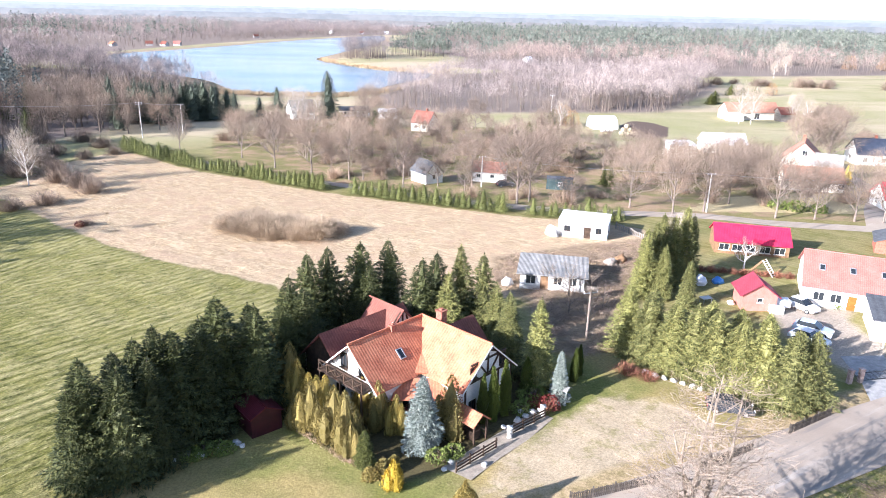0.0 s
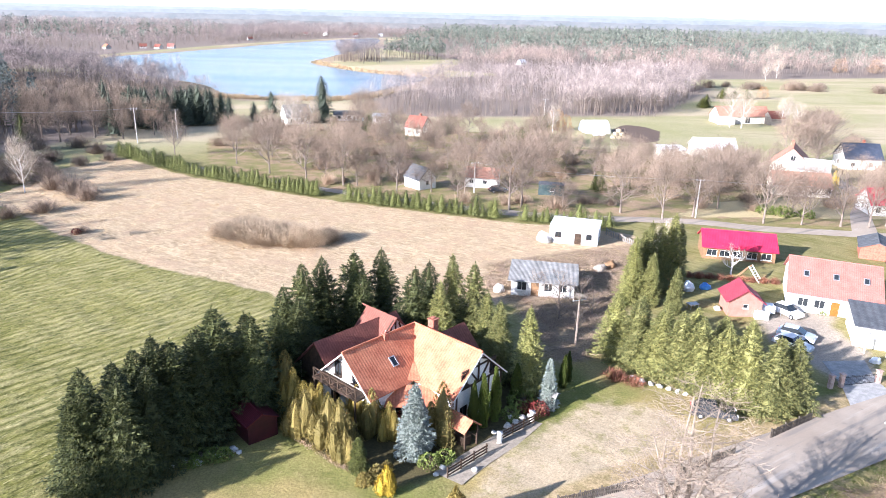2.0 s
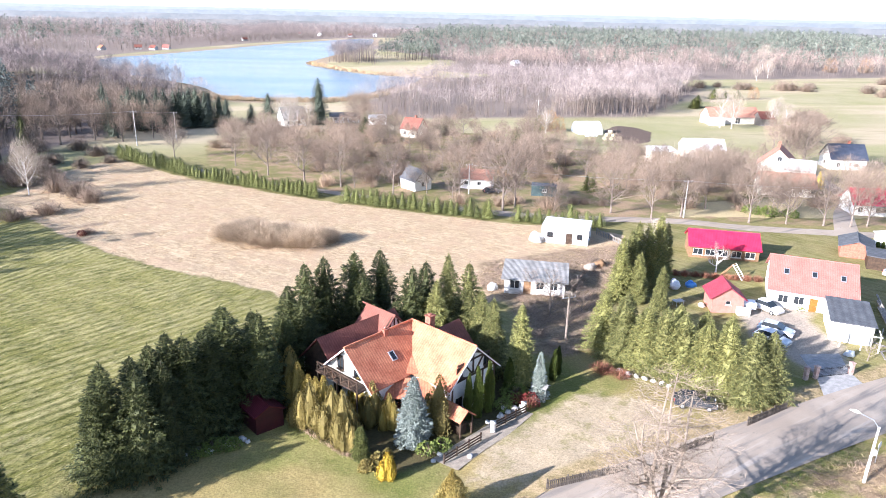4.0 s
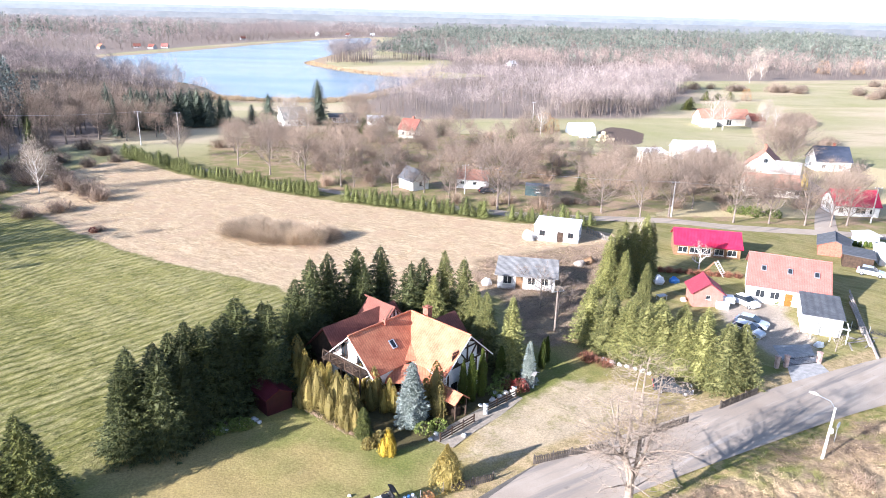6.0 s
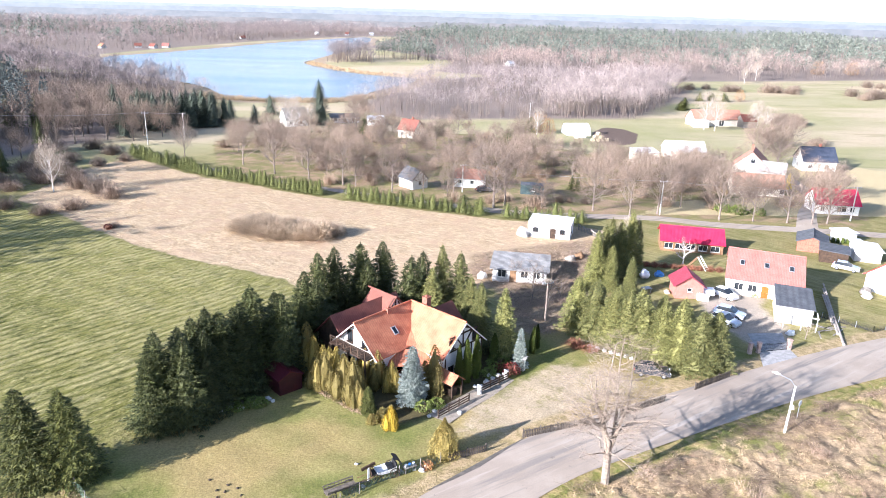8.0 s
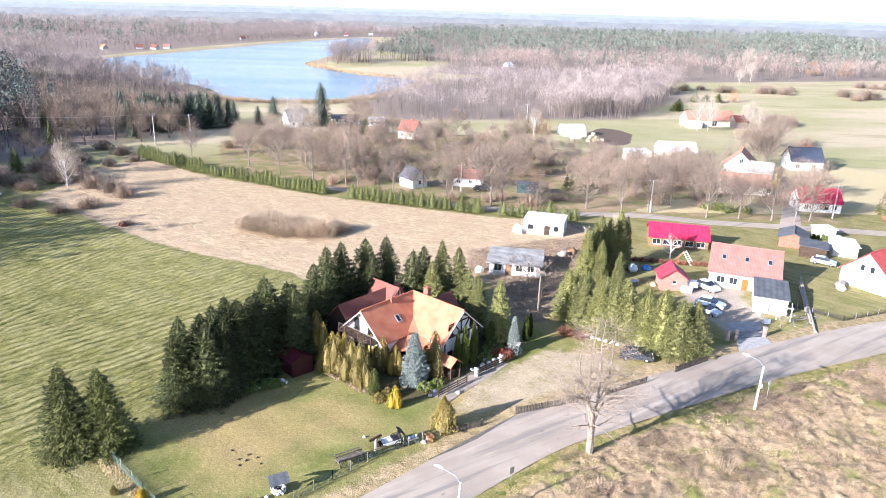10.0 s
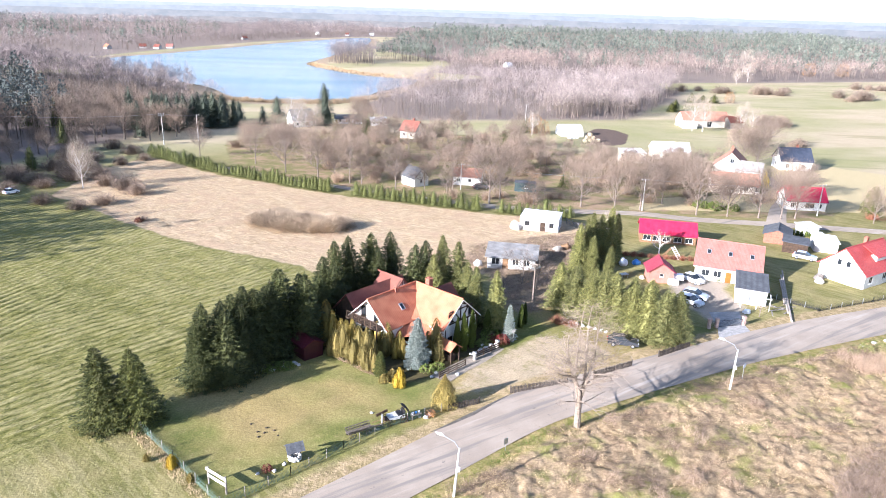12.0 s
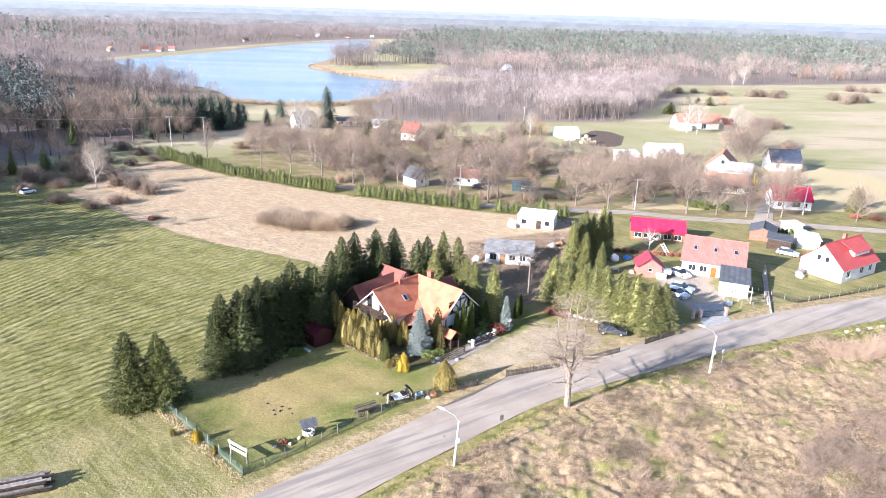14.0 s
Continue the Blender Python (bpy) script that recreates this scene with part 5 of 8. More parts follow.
BUILT = [(-4.6, 160.4), (10.4, 163.2), (25.8, 155.2), (-8, 247), (92, 178), (86, 162), (96, 144), (68, 204), (86, 214), (121, 199), (20, 160), (30, 158), (12, 168)]
scrub, small_trees = [], []
while len(scrub) < 150 or len(small_trees) < 60:
    qx, qy = rng.uniform(-70, 112), rng.uniform(140, 262)
    if inside(ORCHARD, qx, qy) < 3 or inside(BACK_N + BACK_S[::-1], qx, qy) > -2 or min(math.hypot(qx - bx, qy - by) for bx, by in BUILT) < 8:
        continue
    if 12 < qx < 42 and 148 < qy < 172:
        continue
    if qx < -40 and qy < 205:
        continue
    if len(scrub) < 150:
        scrub.append((qx, qy, rng.uniform(0.8, 2.0)))
    else:
        small_trees.append((qx, qy, rng.uniform(0.75, 1.25)))
bushes("bare_bush", "bare brown garden shrub among the trees", "village scrub", (130, 131), 1.6, 1.9, TWIG_PINK, scrub, stems=300, width=0.5)
bares("bare_tree", "small bare garden tree with dense twigs", "small garden trees", (220, 221), 8, small_trees, levels=4, limbs=9, fork=4, spread=0.7, fine=1.1, bole=0.14, bark=BARK_MID, thick=0.016, fuzz=2000)
spruces("spruce", "tall spruce beyond the western meadow edge", "western edge spruces", (76, 77), 14, 3.6, NEEDLE_DARK, [
    (-116, 96, 1.1), (-110, 90, 1.0), (-122, 102, 1.2), (-128, 110, 1.2), (-118, 84, 0.9), (-104, 64, 0.7), (-108, 74, 0.8), (-124, 120, 1.1)], levels=26)


# ---- woods: uncounted trees ----
def woods(name, label, bark, leaf, area, count, h, kind, seed, tufts_each=30, gaps=0.0, grove=0.02, stout=0.8, fluff=1.25):
    """A wood over an outline: stems in one mesh, crowns of many small sprays in another."""
    r = random.Random(seed)
    stem, crown = Geo(), Geo()
    xs, ys = [p[0] for p in area], [p[1] for p in area]
    px, py = [r.uniform(min(xs), max(xs)) for _ in range(count * 4)], [r.uniform(min(ys), max(ys)) for _ in range(count * 4)]
    ok = np.nonzero(inside(area, px, py) > 0)[0][:count]
    for i in ok:
        x, y = px[i], py[i]
        patch = noise.noise(Vector((x * grove, y * grove, seed)))
        if patch < gaps - 0.5 and r.random() < 0.85:
            continue
        z, t = land(x, y), h * r.uniform(0.72, 1.1) * (1 + 0.6 * patch)
        w = (0.007 * t + 0.00016 * y) * stout
        a = r.uniform(0, 3.14)
        c, s = math.cos(a) * w, math.sin(a) * w
        lean = (r.uniform(-0.04, 0.04) * t, r.uniform(-0.04, 0.04) * t)
        top = 0.85 if kind == "pine" else 0.8
        stem.face((x - c, y - s, z), (x + c, y + s, z), (x + lean[0], y + lean[1], z + t * top))
        stem.face((x + s, y - c, z), (x - s, y + c, z), (x + lean[0], y + lean[1], z + t * top))
        for _ in range(tufts_each):
            e = r.uniform(0, 6.283)
            if kind == "pine":
                k = 1 - 0.6 * r.random() ** 0.8
                off = t * (0.03 + 0.26 * (1.02 - k)) * r.uniform(0.3, 1.0) * (1.0 if k > 0.6 else 0.7)
                q = t * r.uniform(0.05, 0.1) * (24 / tufts_each) ** 0.5
                d = Vector((math.cos(e), math.sin(e), r.uniform(0.1, 1.2))).normalized() * q
                side = d.cross(Vector((r.uniform(-1, 1), r.uniform(-1, 1), r.uniform(-1, 1)))).normalized() * q * r.uniform(0.45, 0.8)
            else:
                u = Vector((r.gauss(0, 1), r.gauss(0, 1), r.gauss(0, 1))).normalized() * r.uniform(0.3, 1.0) ** 0.5
                k, off = 0.71 + 0.29 * u.z, t * 0.17 * math.hypot(u.x, u.y)
                q = t * r.uniform(0.08, 0.17)
                d = (Vector((math.cos(e), math.sin(e), 0)) * r.uniform(0.1, 0.9) + Vector((0, 0, r.uniform(0.1, 1.0)))).normalized() * q
                side = d.cross(Vector((r.uniform(-1, 1), r.uniform(-1, 1), r.uniform(-0.3, 0.3)))).normalized() * (0.014 + 0.00011 * y) * (34 / tufts_each) ** 0.5 * fluff
            b = Vector((x + lean[0] * k + off * math.cos(e), y + lean[1] * k + off * math.sin(e), z + t * k))
            crown.face(tuple(b - side), tuple(b + side), tuple(b + d))
    root = new(name)
    tagged(root, label, "wood", kind="stuff")
    part("stems", stem, bark, root)
    part("crowns", crown, leaf, root)


woods("alder_wood", "belt of tall bare greyish-brown alders along the lake", BARK, TWIG_LILAC, [(-340, 425), (-242, 392), (-211, 378), (-180, 369), (-145, 358), (-116, 350), (-120, 368), (-146, 398), (-186, 430), (-240, 462), (-340, 500)], 700, 17, "bare", 301, 100, 0.0, 0.02, 0.8, 2.2)
woods("shore_scrub", "bare brown scrub before the alder belt", BARK_MID, TWIG_BROWN, [(-300, 330), (-205, 310), (-125, 300), (-100, 315), (-108, 345), (-150, 352), (-240, 380), (-320, 400)], 900, 7, "bare", 317, 44, 0.2, 0.03, 0.6, 1.8)
woods("west_wood", "shaded dense wood west of the field", BARK, TWIG_BROWN, [(-330, 300), (-190, 180), (-138, 200), (-120, 250), (-132, 300), (-185, 330), (-300, 420)], 800, 14, "bare", 302, 60, 0.0, 0.02, 0.8, 1.9)
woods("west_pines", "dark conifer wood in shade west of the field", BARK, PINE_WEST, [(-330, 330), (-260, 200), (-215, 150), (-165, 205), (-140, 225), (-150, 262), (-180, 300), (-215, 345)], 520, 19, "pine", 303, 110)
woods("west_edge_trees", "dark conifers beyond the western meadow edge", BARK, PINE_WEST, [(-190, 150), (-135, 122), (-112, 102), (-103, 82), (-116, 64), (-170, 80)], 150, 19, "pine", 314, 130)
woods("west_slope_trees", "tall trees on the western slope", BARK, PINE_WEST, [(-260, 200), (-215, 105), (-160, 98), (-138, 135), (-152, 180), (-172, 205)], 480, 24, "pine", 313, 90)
woods("shore_alders", "bare alder scrub between village and lake", BARK_MID, TWIG_LILAC, [(-40, 330), (-10, 300), (30, 310), (90, 330), (120, 350), (160, 440), (130, 520), (60, 540), (0, 500), (-14, 430), (-36, 380)], 1500, 12, "bare", 304, 54, 0.42, 0.03)
woods("meadow_alders", "dense bare alder grove at the meadow edge", BARK_MID, TWIG_LILAC, [(52, 318), (98, 322), (140, 400), (175, 470), (120, 480), (70, 400)], 800, 15, "bare", 305, 64, 0.34, 0.03)
woods("headland_trees", "bare trees on the headland", BARK_MID, TWIG_LILAC, [(-98, 640), (-70, 600), (-50, 620), (-62, 680), (-92, 690)], 260, 19, "bare", 306, 40)
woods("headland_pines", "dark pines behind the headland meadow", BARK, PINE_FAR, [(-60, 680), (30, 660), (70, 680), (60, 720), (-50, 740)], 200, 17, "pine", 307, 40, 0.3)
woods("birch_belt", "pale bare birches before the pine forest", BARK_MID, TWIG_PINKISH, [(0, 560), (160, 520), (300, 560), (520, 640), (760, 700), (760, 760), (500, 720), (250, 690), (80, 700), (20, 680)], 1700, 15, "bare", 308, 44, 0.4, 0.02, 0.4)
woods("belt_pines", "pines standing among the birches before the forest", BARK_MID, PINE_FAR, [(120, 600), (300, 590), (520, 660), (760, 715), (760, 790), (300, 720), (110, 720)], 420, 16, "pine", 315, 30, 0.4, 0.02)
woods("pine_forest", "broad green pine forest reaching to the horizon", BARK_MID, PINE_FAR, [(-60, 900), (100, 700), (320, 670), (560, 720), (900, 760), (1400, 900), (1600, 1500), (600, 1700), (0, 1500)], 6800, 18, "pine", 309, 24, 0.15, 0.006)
woods("far_shore_woods", "pale bare woods on the far shore", BARK_MID, TWIG_LILAC, [(-900, 640), (-420, 520), (-310, 700), (-300, 860), (-300, 1150), (-600, 1700), (-1500, 1700)], 5200, 15, "bare", 310, 18, 0.3, 0.008)
woods("far_inlet_woods", "pale bare woods round the head of the lake", BARK_MID, TWIG_LILAC, [(-330, 720), (-290, 800), (-262, 930), (-220, 1060), (-150, 1215), (-60, 1250), (0, 1400), (-200, 1600), (-500, 1500), (-320, 1150)], 2200, 14, "bare", 316, 18, 0.25, 0.008)
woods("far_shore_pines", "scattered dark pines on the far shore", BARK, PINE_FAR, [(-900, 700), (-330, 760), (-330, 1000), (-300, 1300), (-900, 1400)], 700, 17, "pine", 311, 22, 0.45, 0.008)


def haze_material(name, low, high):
    """Sky and distance far behind all the rest, glowing as the sky does; haze is put into the colours."""
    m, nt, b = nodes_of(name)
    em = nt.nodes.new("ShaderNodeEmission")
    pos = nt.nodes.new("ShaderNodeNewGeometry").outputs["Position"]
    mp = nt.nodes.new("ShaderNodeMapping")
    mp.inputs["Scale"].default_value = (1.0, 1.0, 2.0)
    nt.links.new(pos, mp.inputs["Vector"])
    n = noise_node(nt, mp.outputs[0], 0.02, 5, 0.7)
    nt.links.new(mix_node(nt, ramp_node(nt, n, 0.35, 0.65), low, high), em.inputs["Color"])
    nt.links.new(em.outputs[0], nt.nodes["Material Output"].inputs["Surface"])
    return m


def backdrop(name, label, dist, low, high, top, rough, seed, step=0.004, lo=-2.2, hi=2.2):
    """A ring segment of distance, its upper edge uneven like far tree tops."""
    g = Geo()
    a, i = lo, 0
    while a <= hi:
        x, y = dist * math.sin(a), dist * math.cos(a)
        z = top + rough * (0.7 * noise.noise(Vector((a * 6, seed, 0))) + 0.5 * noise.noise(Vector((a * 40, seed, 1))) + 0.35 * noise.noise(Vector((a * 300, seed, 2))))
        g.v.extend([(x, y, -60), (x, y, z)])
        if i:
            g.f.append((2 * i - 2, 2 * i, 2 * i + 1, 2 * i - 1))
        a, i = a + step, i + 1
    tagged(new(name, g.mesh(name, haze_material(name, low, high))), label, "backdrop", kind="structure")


backdrop("backdrop", "bright hazy white sky low over the horizon", 4900, (0.382, 0.391, 0.400), (0.400, 0.410, 0.419), 900, 0, 1, 0.02, -3.14, 3.15)
# Haze painted into the rings: each farther one glows paler and bluer.
backdrop("backdrop", "wooded hills on the horizon, glowing pale blue for haze", 4400, (0.232, 0.259, 0.300), (0.255, 0.278, 0.314), 30, 6, 2)
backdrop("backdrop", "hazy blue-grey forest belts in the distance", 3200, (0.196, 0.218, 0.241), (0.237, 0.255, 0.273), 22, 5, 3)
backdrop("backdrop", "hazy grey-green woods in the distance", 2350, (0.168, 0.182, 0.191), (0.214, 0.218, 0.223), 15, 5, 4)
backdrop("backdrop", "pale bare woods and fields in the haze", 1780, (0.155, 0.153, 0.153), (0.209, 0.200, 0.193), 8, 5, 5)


# ---- grasses ----
def tufts(name, label, material, area, count, h, blades, seed, width=0.05, spread=0.35, patchy=None):
    r = random.Random(seed)
    g = Geo()
    xs, ys = [p[0] for p in area], [p[1] for p in area]
    px, py = [r.uniform(min(xs), max(xs)) for _ in range(count * 5)], [r.uniform(min(ys), max(ys)) for _ in range(count * 5)]
    d = inside(area, px, py)
    for i in np.nonzero(d > 0.4)[0][:count]:
        x, y = px[i], py[i]
        if patchy is not None and noise.noise(Vector((x * 0.11, y * 0.11, 5.0))) * (1 if material is STRAW_RED else -1) < patchy - 0.12 and r.random() < 0.85:
            continue
        clump = 0.6 + 0.7 * (noise.noise(Vector((x * 0.16, y * 0.16, seed))) + 0.5)
        z, t = land(x, y), h * max(0.25, clump) * r.uniform(0.6, 1.3)
        blow = (r.uniform(-0.4, 0.6), r.uniform(-0.4, 0.4))
        for _ in range(blades):
            a, q = r.uniform(0, 6.283), r.uniform(0, spread)
            bx, by = x + q * math.cos(a), y + q * math.sin(a)
            e = r.uniform(0, 3.14)
            c, s = math.cos(e) * width, math.sin(e) * width
            g.face((bx - c, by - s, z - 0.03), (bx + c, by + s, z - 0.03), (bx + (blow[0] + r.uniform(-0.5, 0.5)) * t, by + (blow[1] + r.uniform(-0.5, 0.5)) * t, z + t * r.uniform(0.5, 1)))
    tagged(new(name, g.mesh(name, material)), label, "grass", kind="stuff")


OVER_ROAD = [(-14, 4), (60, 4), (96, 52)]
BANK = [(x, y - 1.6) for x, y in ROAD_S[1:10]][::-1] + OVER_ROAD
def rank_grass(name, label, material, area, clumps, each, seed, h=0.5, width=0.012, lie=(0.5, 0.35), radius=0.45, patchy=-9.0, sign=1, tangle=0.35, rise=(0.1, 0.75)):
    """Matted grass or brambles: clumps of thin blades lying over one another."""
    r = random.Random(seed)
    g = Geo()
    xs, ys = [p[0] for p in area], [p[1] for p in area]
    px, py = [r.uniform(min(xs), max(xs)) for _ in range(clumps * 6)], [r.uniform(min(ys), max(ys)) for _ in range(clumps * 6)]
    done = 0
    lift = relief(px, py)
    for i in np.nonzero(inside(area, px, py) > 0.3)[0]:
        x, y = px[i], py[i]
        if noise.noise(Vector((x * 0.12, y * 0.12, 5.0))) * sign < patchy and r.random() < 0.9:
            continue
        done += 1
        if done > clumps:
            break
        z, t = land(x, y) + lift[i] * 0.9, h * r.uniform(0.5, 1.3)
        comb = Vector((lie[0] + r.gauss(0, tangle), lie[1] + r.gauss(0, tangle), 0))
        for _ in range(each):
            a, q = r.uniform(0, 6.283), radius * math.sqrt(r.random())
            b = Vector((x + q * math.cos(a), y + q * math.sin(a), z - 0.03 + t * 0.45 * (1 - (q / radius) ** 2) * r.random()))
            d = comb + Vector((r.gauss(0, tangle), r.gauss(0, tangle), r.uniform(*rise)))
            side = d.cross(Vector((r.uniform(-1, 1), r.uniform(-1, 1), 1))).normalized() * width * r.uniform(0.7, 1.4)
            g.face(tuple(b - side), tuple(b + side), tuple(b + d * t * r.uniform(0.7, 1.3)))
    tagged(new(name, g.mesh(name, material)), label, "grass", kind="stuff")


rank_grass("dry_grass", "matted dry straw-coloured grass over the road", STRAW_MATTED, BANK, 6200, 24, 401, 0.6, 0.011, (0.22, 0.12), 0.5, tangle=0.5)
rank_grass("brambles", "low tangles of pinkish-brown dead brambles", STRAW_RED, BANK, 520, 80, 402, 1.1, 0.011, (0.1, 0.0), 0.9, 0.2, 1, 0.8)
rank_grass("weeds", "tan dead weed stalks on bare soil", TWIG_PINK, SCRUB, 700, 40, 412, 0.9, 0.014, (0.1, 0.0), 0.8, -9, 1, 0.7)
SAPLINGS = [(34, 20), (40, 26.5), (47, 33), (56, 41), (63, 47), (70, 44), (62, 28), (44, 16)]
rank_grass("saplings", "soft pinkish-brown thicket of bare saplings", TWIG_PINK, SAPLINGS, 150, 120, 413, 1.35, 0.012, (0.1, 0.05), 1.2, -0.15, 1, 0.5, (0.3, 1.0))
rank_grass("saplings", "pinkish-brown bare saplings in the dead grass", TWIG_PINK, BANK, 90, 150, 414, 1.2, 0.011, (0.1, 0.05), 1.0, 0.1, 1, 0.25, (0.5, 1.0))
rank_grass("saplings", "pinkish-brown bare thicket by the far verge", TWIG_PINK, [(55.5, 50.5), (58, 53.2), (66, 55), (68, 52.6), (60, 48.6)], 26, 220, 415, 1.4, 0.012, (0.1, 0.05), 1.0, -9, 1, 0.3, (0.5, 1.0))
bushes("green_bush", "low green shrub on the far verge", "verge shrubs", (142,), 1.3, 1.2, TWIG_BROWN, [(59.0, 55.6, 0.9), (61.4, 56.8, 1.0), (64.2, 57.6, 0.9), (67.0, 58.2, 1.0), (69.6, 59.6, 0.8)], stems=40, leaf=NEEDLE_OLIVE, leaves=520)
tufts("green_grass", "short green grass on the road bank", LEAF_GREEN, [(x, y - 0.5) for x, y in ROAD_S[1:10]][::-1] + [(x + 1.4, y - 3.2) for x, y in ROAD_S[1:10]], 7000, 0.38, 9, 408, 0.024)
rank_grass("field_grass", "dry pale grass tufts on the fallow field", STUBBLE, FIELD, 9000, 7, 403, 0.38, 0.022, (0.4, -0.2), 0.5)
tufts("fence_grass", "uncut dry grass along the fence", STRAW, [(-35.8, 38.6), (-19.8, 22.2), (-19.0, 24.4), (-33.4, 39.4)], 1100, 0.26, 9, 404, 0.02)
tufts("bed_grass", "brown dead grass edging the shrub bed", TWIG_PINK, [(-13.8, 54.8), (-8.6, 50.2), (-3.4, 46.6), (-2.8, 47.8), (-8.2, 51.4), (-13.2, 55.8)], 420, 0.4, 10, 405, 0.018)
tufts("reeds", "tan reeds along the lake shore", STUBBLE, [(-130, 360), (-90, 352), (-56, 350), (-34, 374), (-12, 430), (-18, 432), (-40, 384), (-60, 367), (-90, 367), (-126, 374)], 1500, 2.2, 5, 406, 0.14)
tufts("reeds", "tan reeds round the headland", STUBBLE, [(-116, 616), (-89, 568), (-57, 527), (-29, 508), (-6, 498), (4, 514), (-28, 524), (-56, 543), (-86, 585), (-106, 626)], 1100, 2.2, 4, 407, 0.25)

# ---- buildings ----
def wall_panel(length, height, holes, thick=0.25):
    """A wall along x from 0, with openings (x0, z0, x1, z1) cut through it; its outer face at y = 0."""
    g = Geo()
    xs = sorted({0.0, length, *[h[0] for h in holes], *[h[2] for h in holes]})
    zs = sorted({-0.4, height, *[h[1] for h in holes], *[h[3] for h in holes]})
    nx, nz = len(xs) - 1, len(zs) - 1
    solid = {(i, k) for i in range(nx) for k in range(nz)
             if not any(h[0] < (xs[i] + xs[i + 1]) / 2 < h[2] and h[1] < (zs[k] + zs[k + 1]) / 2 < h[3] for h in holes)}
    at = {}

    def v(i, y, k):
        if (i, y, k) not in at:
            at[i, y, k] = len(g.v)
            g.v.append((xs[i], thick * y, zs[k]))
        return at[i, y, k]

    for i, k in solid:
        g.f.append((v(i, 0, k), v(i + 1, 0, k), v(i + 1, 0, k + 1), v(i, 0, k + 1)))
        g.f.append((v(i, 1, k + 1), v(i + 1, 1, k + 1), v(i + 1, 1, k), v(i, 1, k)))
        for di, dk, e, f in ((-1, 0, (i, k), (i, k + 1)), (1, 0, (i + 1, k + 1), (i + 1, k)), (0, -1, (i + 1, k), (i, k)), (0, 1, (i, k + 1), (i + 1, k + 1))):
            if (i + di, k + dk) not in solid:
                g.f.append((v(e[0], 0, e[1]), v(f[0], 0, f[1]), v(f[0], 1, f[1]), v(e[0], 1, e[1])))
    return g


def window(parent, m, w, h, frame_mat=None, bars=1, sill=True, name="window"):
    """A window set into its opening: rim, bars, pane and sill. m: lower left outer corner of the opening."""
    fm = frame_mat or WOOD_WHITE
    g = Geo()
    t = 0.07
    for c, s in (((w / 2, 0.1, t / 2), (w, 0.08, t)), ((w / 2, 0.1, h - t / 2), (w, 0.08, t)), ((t / 2, 0.1, h / 2), (t, 0.08, h - 2 * t)), ((w - t / 2, 0.1, h / 2), (t, 0.08, h - 2 * t))):
        g.box(c, s)
    for k in range(bars):
        g.box((w * (k + 1) / (bars + 1), 0.095, h / 2), (0.05, 0.06, h - 2 * t))
    win = part(name, g, fm, parent, m=m)
    p = Geo()
    p.box((w / 2, 0.12, h / 2), (w - 2 * t, 0.02, h - 2 * t))
    part("pane", p, GLASS, win)
    if sill:
        s = Geo()
        s.box((w / 2, -0.03, -0.03), (w + 0.16, 0.2, 0.05))
        part("sill", s, fm, win)
    return win


def door(parent, m, w, h, mat):
    g = Geo()
    g.box((w / 2, 0.1, h / 2), (w, 0.07, h))
    for k in (0.28, 0.68):
        g.box((w / 2, 0.06, h * k), (w * 0.6, 0.02, h * 0.28))
    d = part("door", g, mat, parent, m=m)
    k = Geo()
    k.box((w * 0.88, 0.03, h * 0.48), (0.12, 0.06, 0.04))
    part("handle", k, METAL_GREY, d)
    return d


def roof_plane(parent, a, b, c, d, mat, thick=0.12, name="roof"):
    """A roof slab over the corners a, b (eave, left to right seen from outside) and c, d (ridge, right to left)."""
    a, b, c, d = (Vector(p) for p in (a, b, c, d))
    u = (b - a).normalized()
    n = u.cross(d - a).normalized()
    v = n.cross(u)
    m = Matrix((u, v, n)).transposed().to_4x4()
    m.translation = a
    inv = m.inverted()
    g = Geo()
    top = [inv @ p for p in (a, b, c, d)]
    k = len(top)
    g.v = [(p.x, p.y, 0.0) for p in top] + [(p.x, p.y, -thick) for p in top]
    g.f = [tuple(range(k)), tuple(reversed(range(k, 2 * k)))] + [(k + i, k + (i + 1) % k, (i + 1) % k, i) for i in range(k)]
    return part(name, g, mat, parent, m=m)


def skylight(roof, x, y, w=0.62, h=1.0):
    g = Geo()
    for c, s in (((x + w / 2, y, 0.05), (w, 0.1, 0.12)), ((x + w / 2, y + h, 0.05), (w, 0.1, 0.12)), ((x, y + h / 2, 0.05), (0.1, h + 0.1, 0.12)), ((x + w, y + h / 2, 0.05), (0.1, h + 0.1, 0.12))):
        g.box(c, s)
    s = part("skylight", g, METAL_GREY, roof)
    p = Geo()
    p.box((x + w / 2, y + h / 2, 0.05), (w - 0.1, h - 0.1, 0.03))
    part("pane", p, GLASS, roof, "skylight glass")
    return s


def chimney(parent, x, y, z0, z1, mat, w=0.6, d=0.6):
    g = Geo()
    g.box((x, y, (z0 + z1) / 2), (w, d, z1 - z0))
    g.box((x, y, z1 + 0.05), (w + 0.14, d + 0.14, 0.1))
    g.box((x, y, z1 + 0.16), (w * 0.45, d * 0.45, 0.14))
    return part("chimney", g, mat, parent)


def dish(parent, x, y, z):
    g = Geo()
    n = 12
    for k in range(n):
        a, b = 2 * math.pi * k / n, 2 * math.pi * (k + 1) / n
        g.face((x, y, z), (x + 0.4 * math.cos(a), y - 0.12, z + 0.4 * math.sin(a)), (x + 0.4 * math.cos(b), y - 0.12, z + 0.4 * math.sin(b)))
    g.beam((x, y, z), (x, y + 0.5, z - 0.5), 0.05)
    return part("satellite_dish", g, CERAMIC, parent)


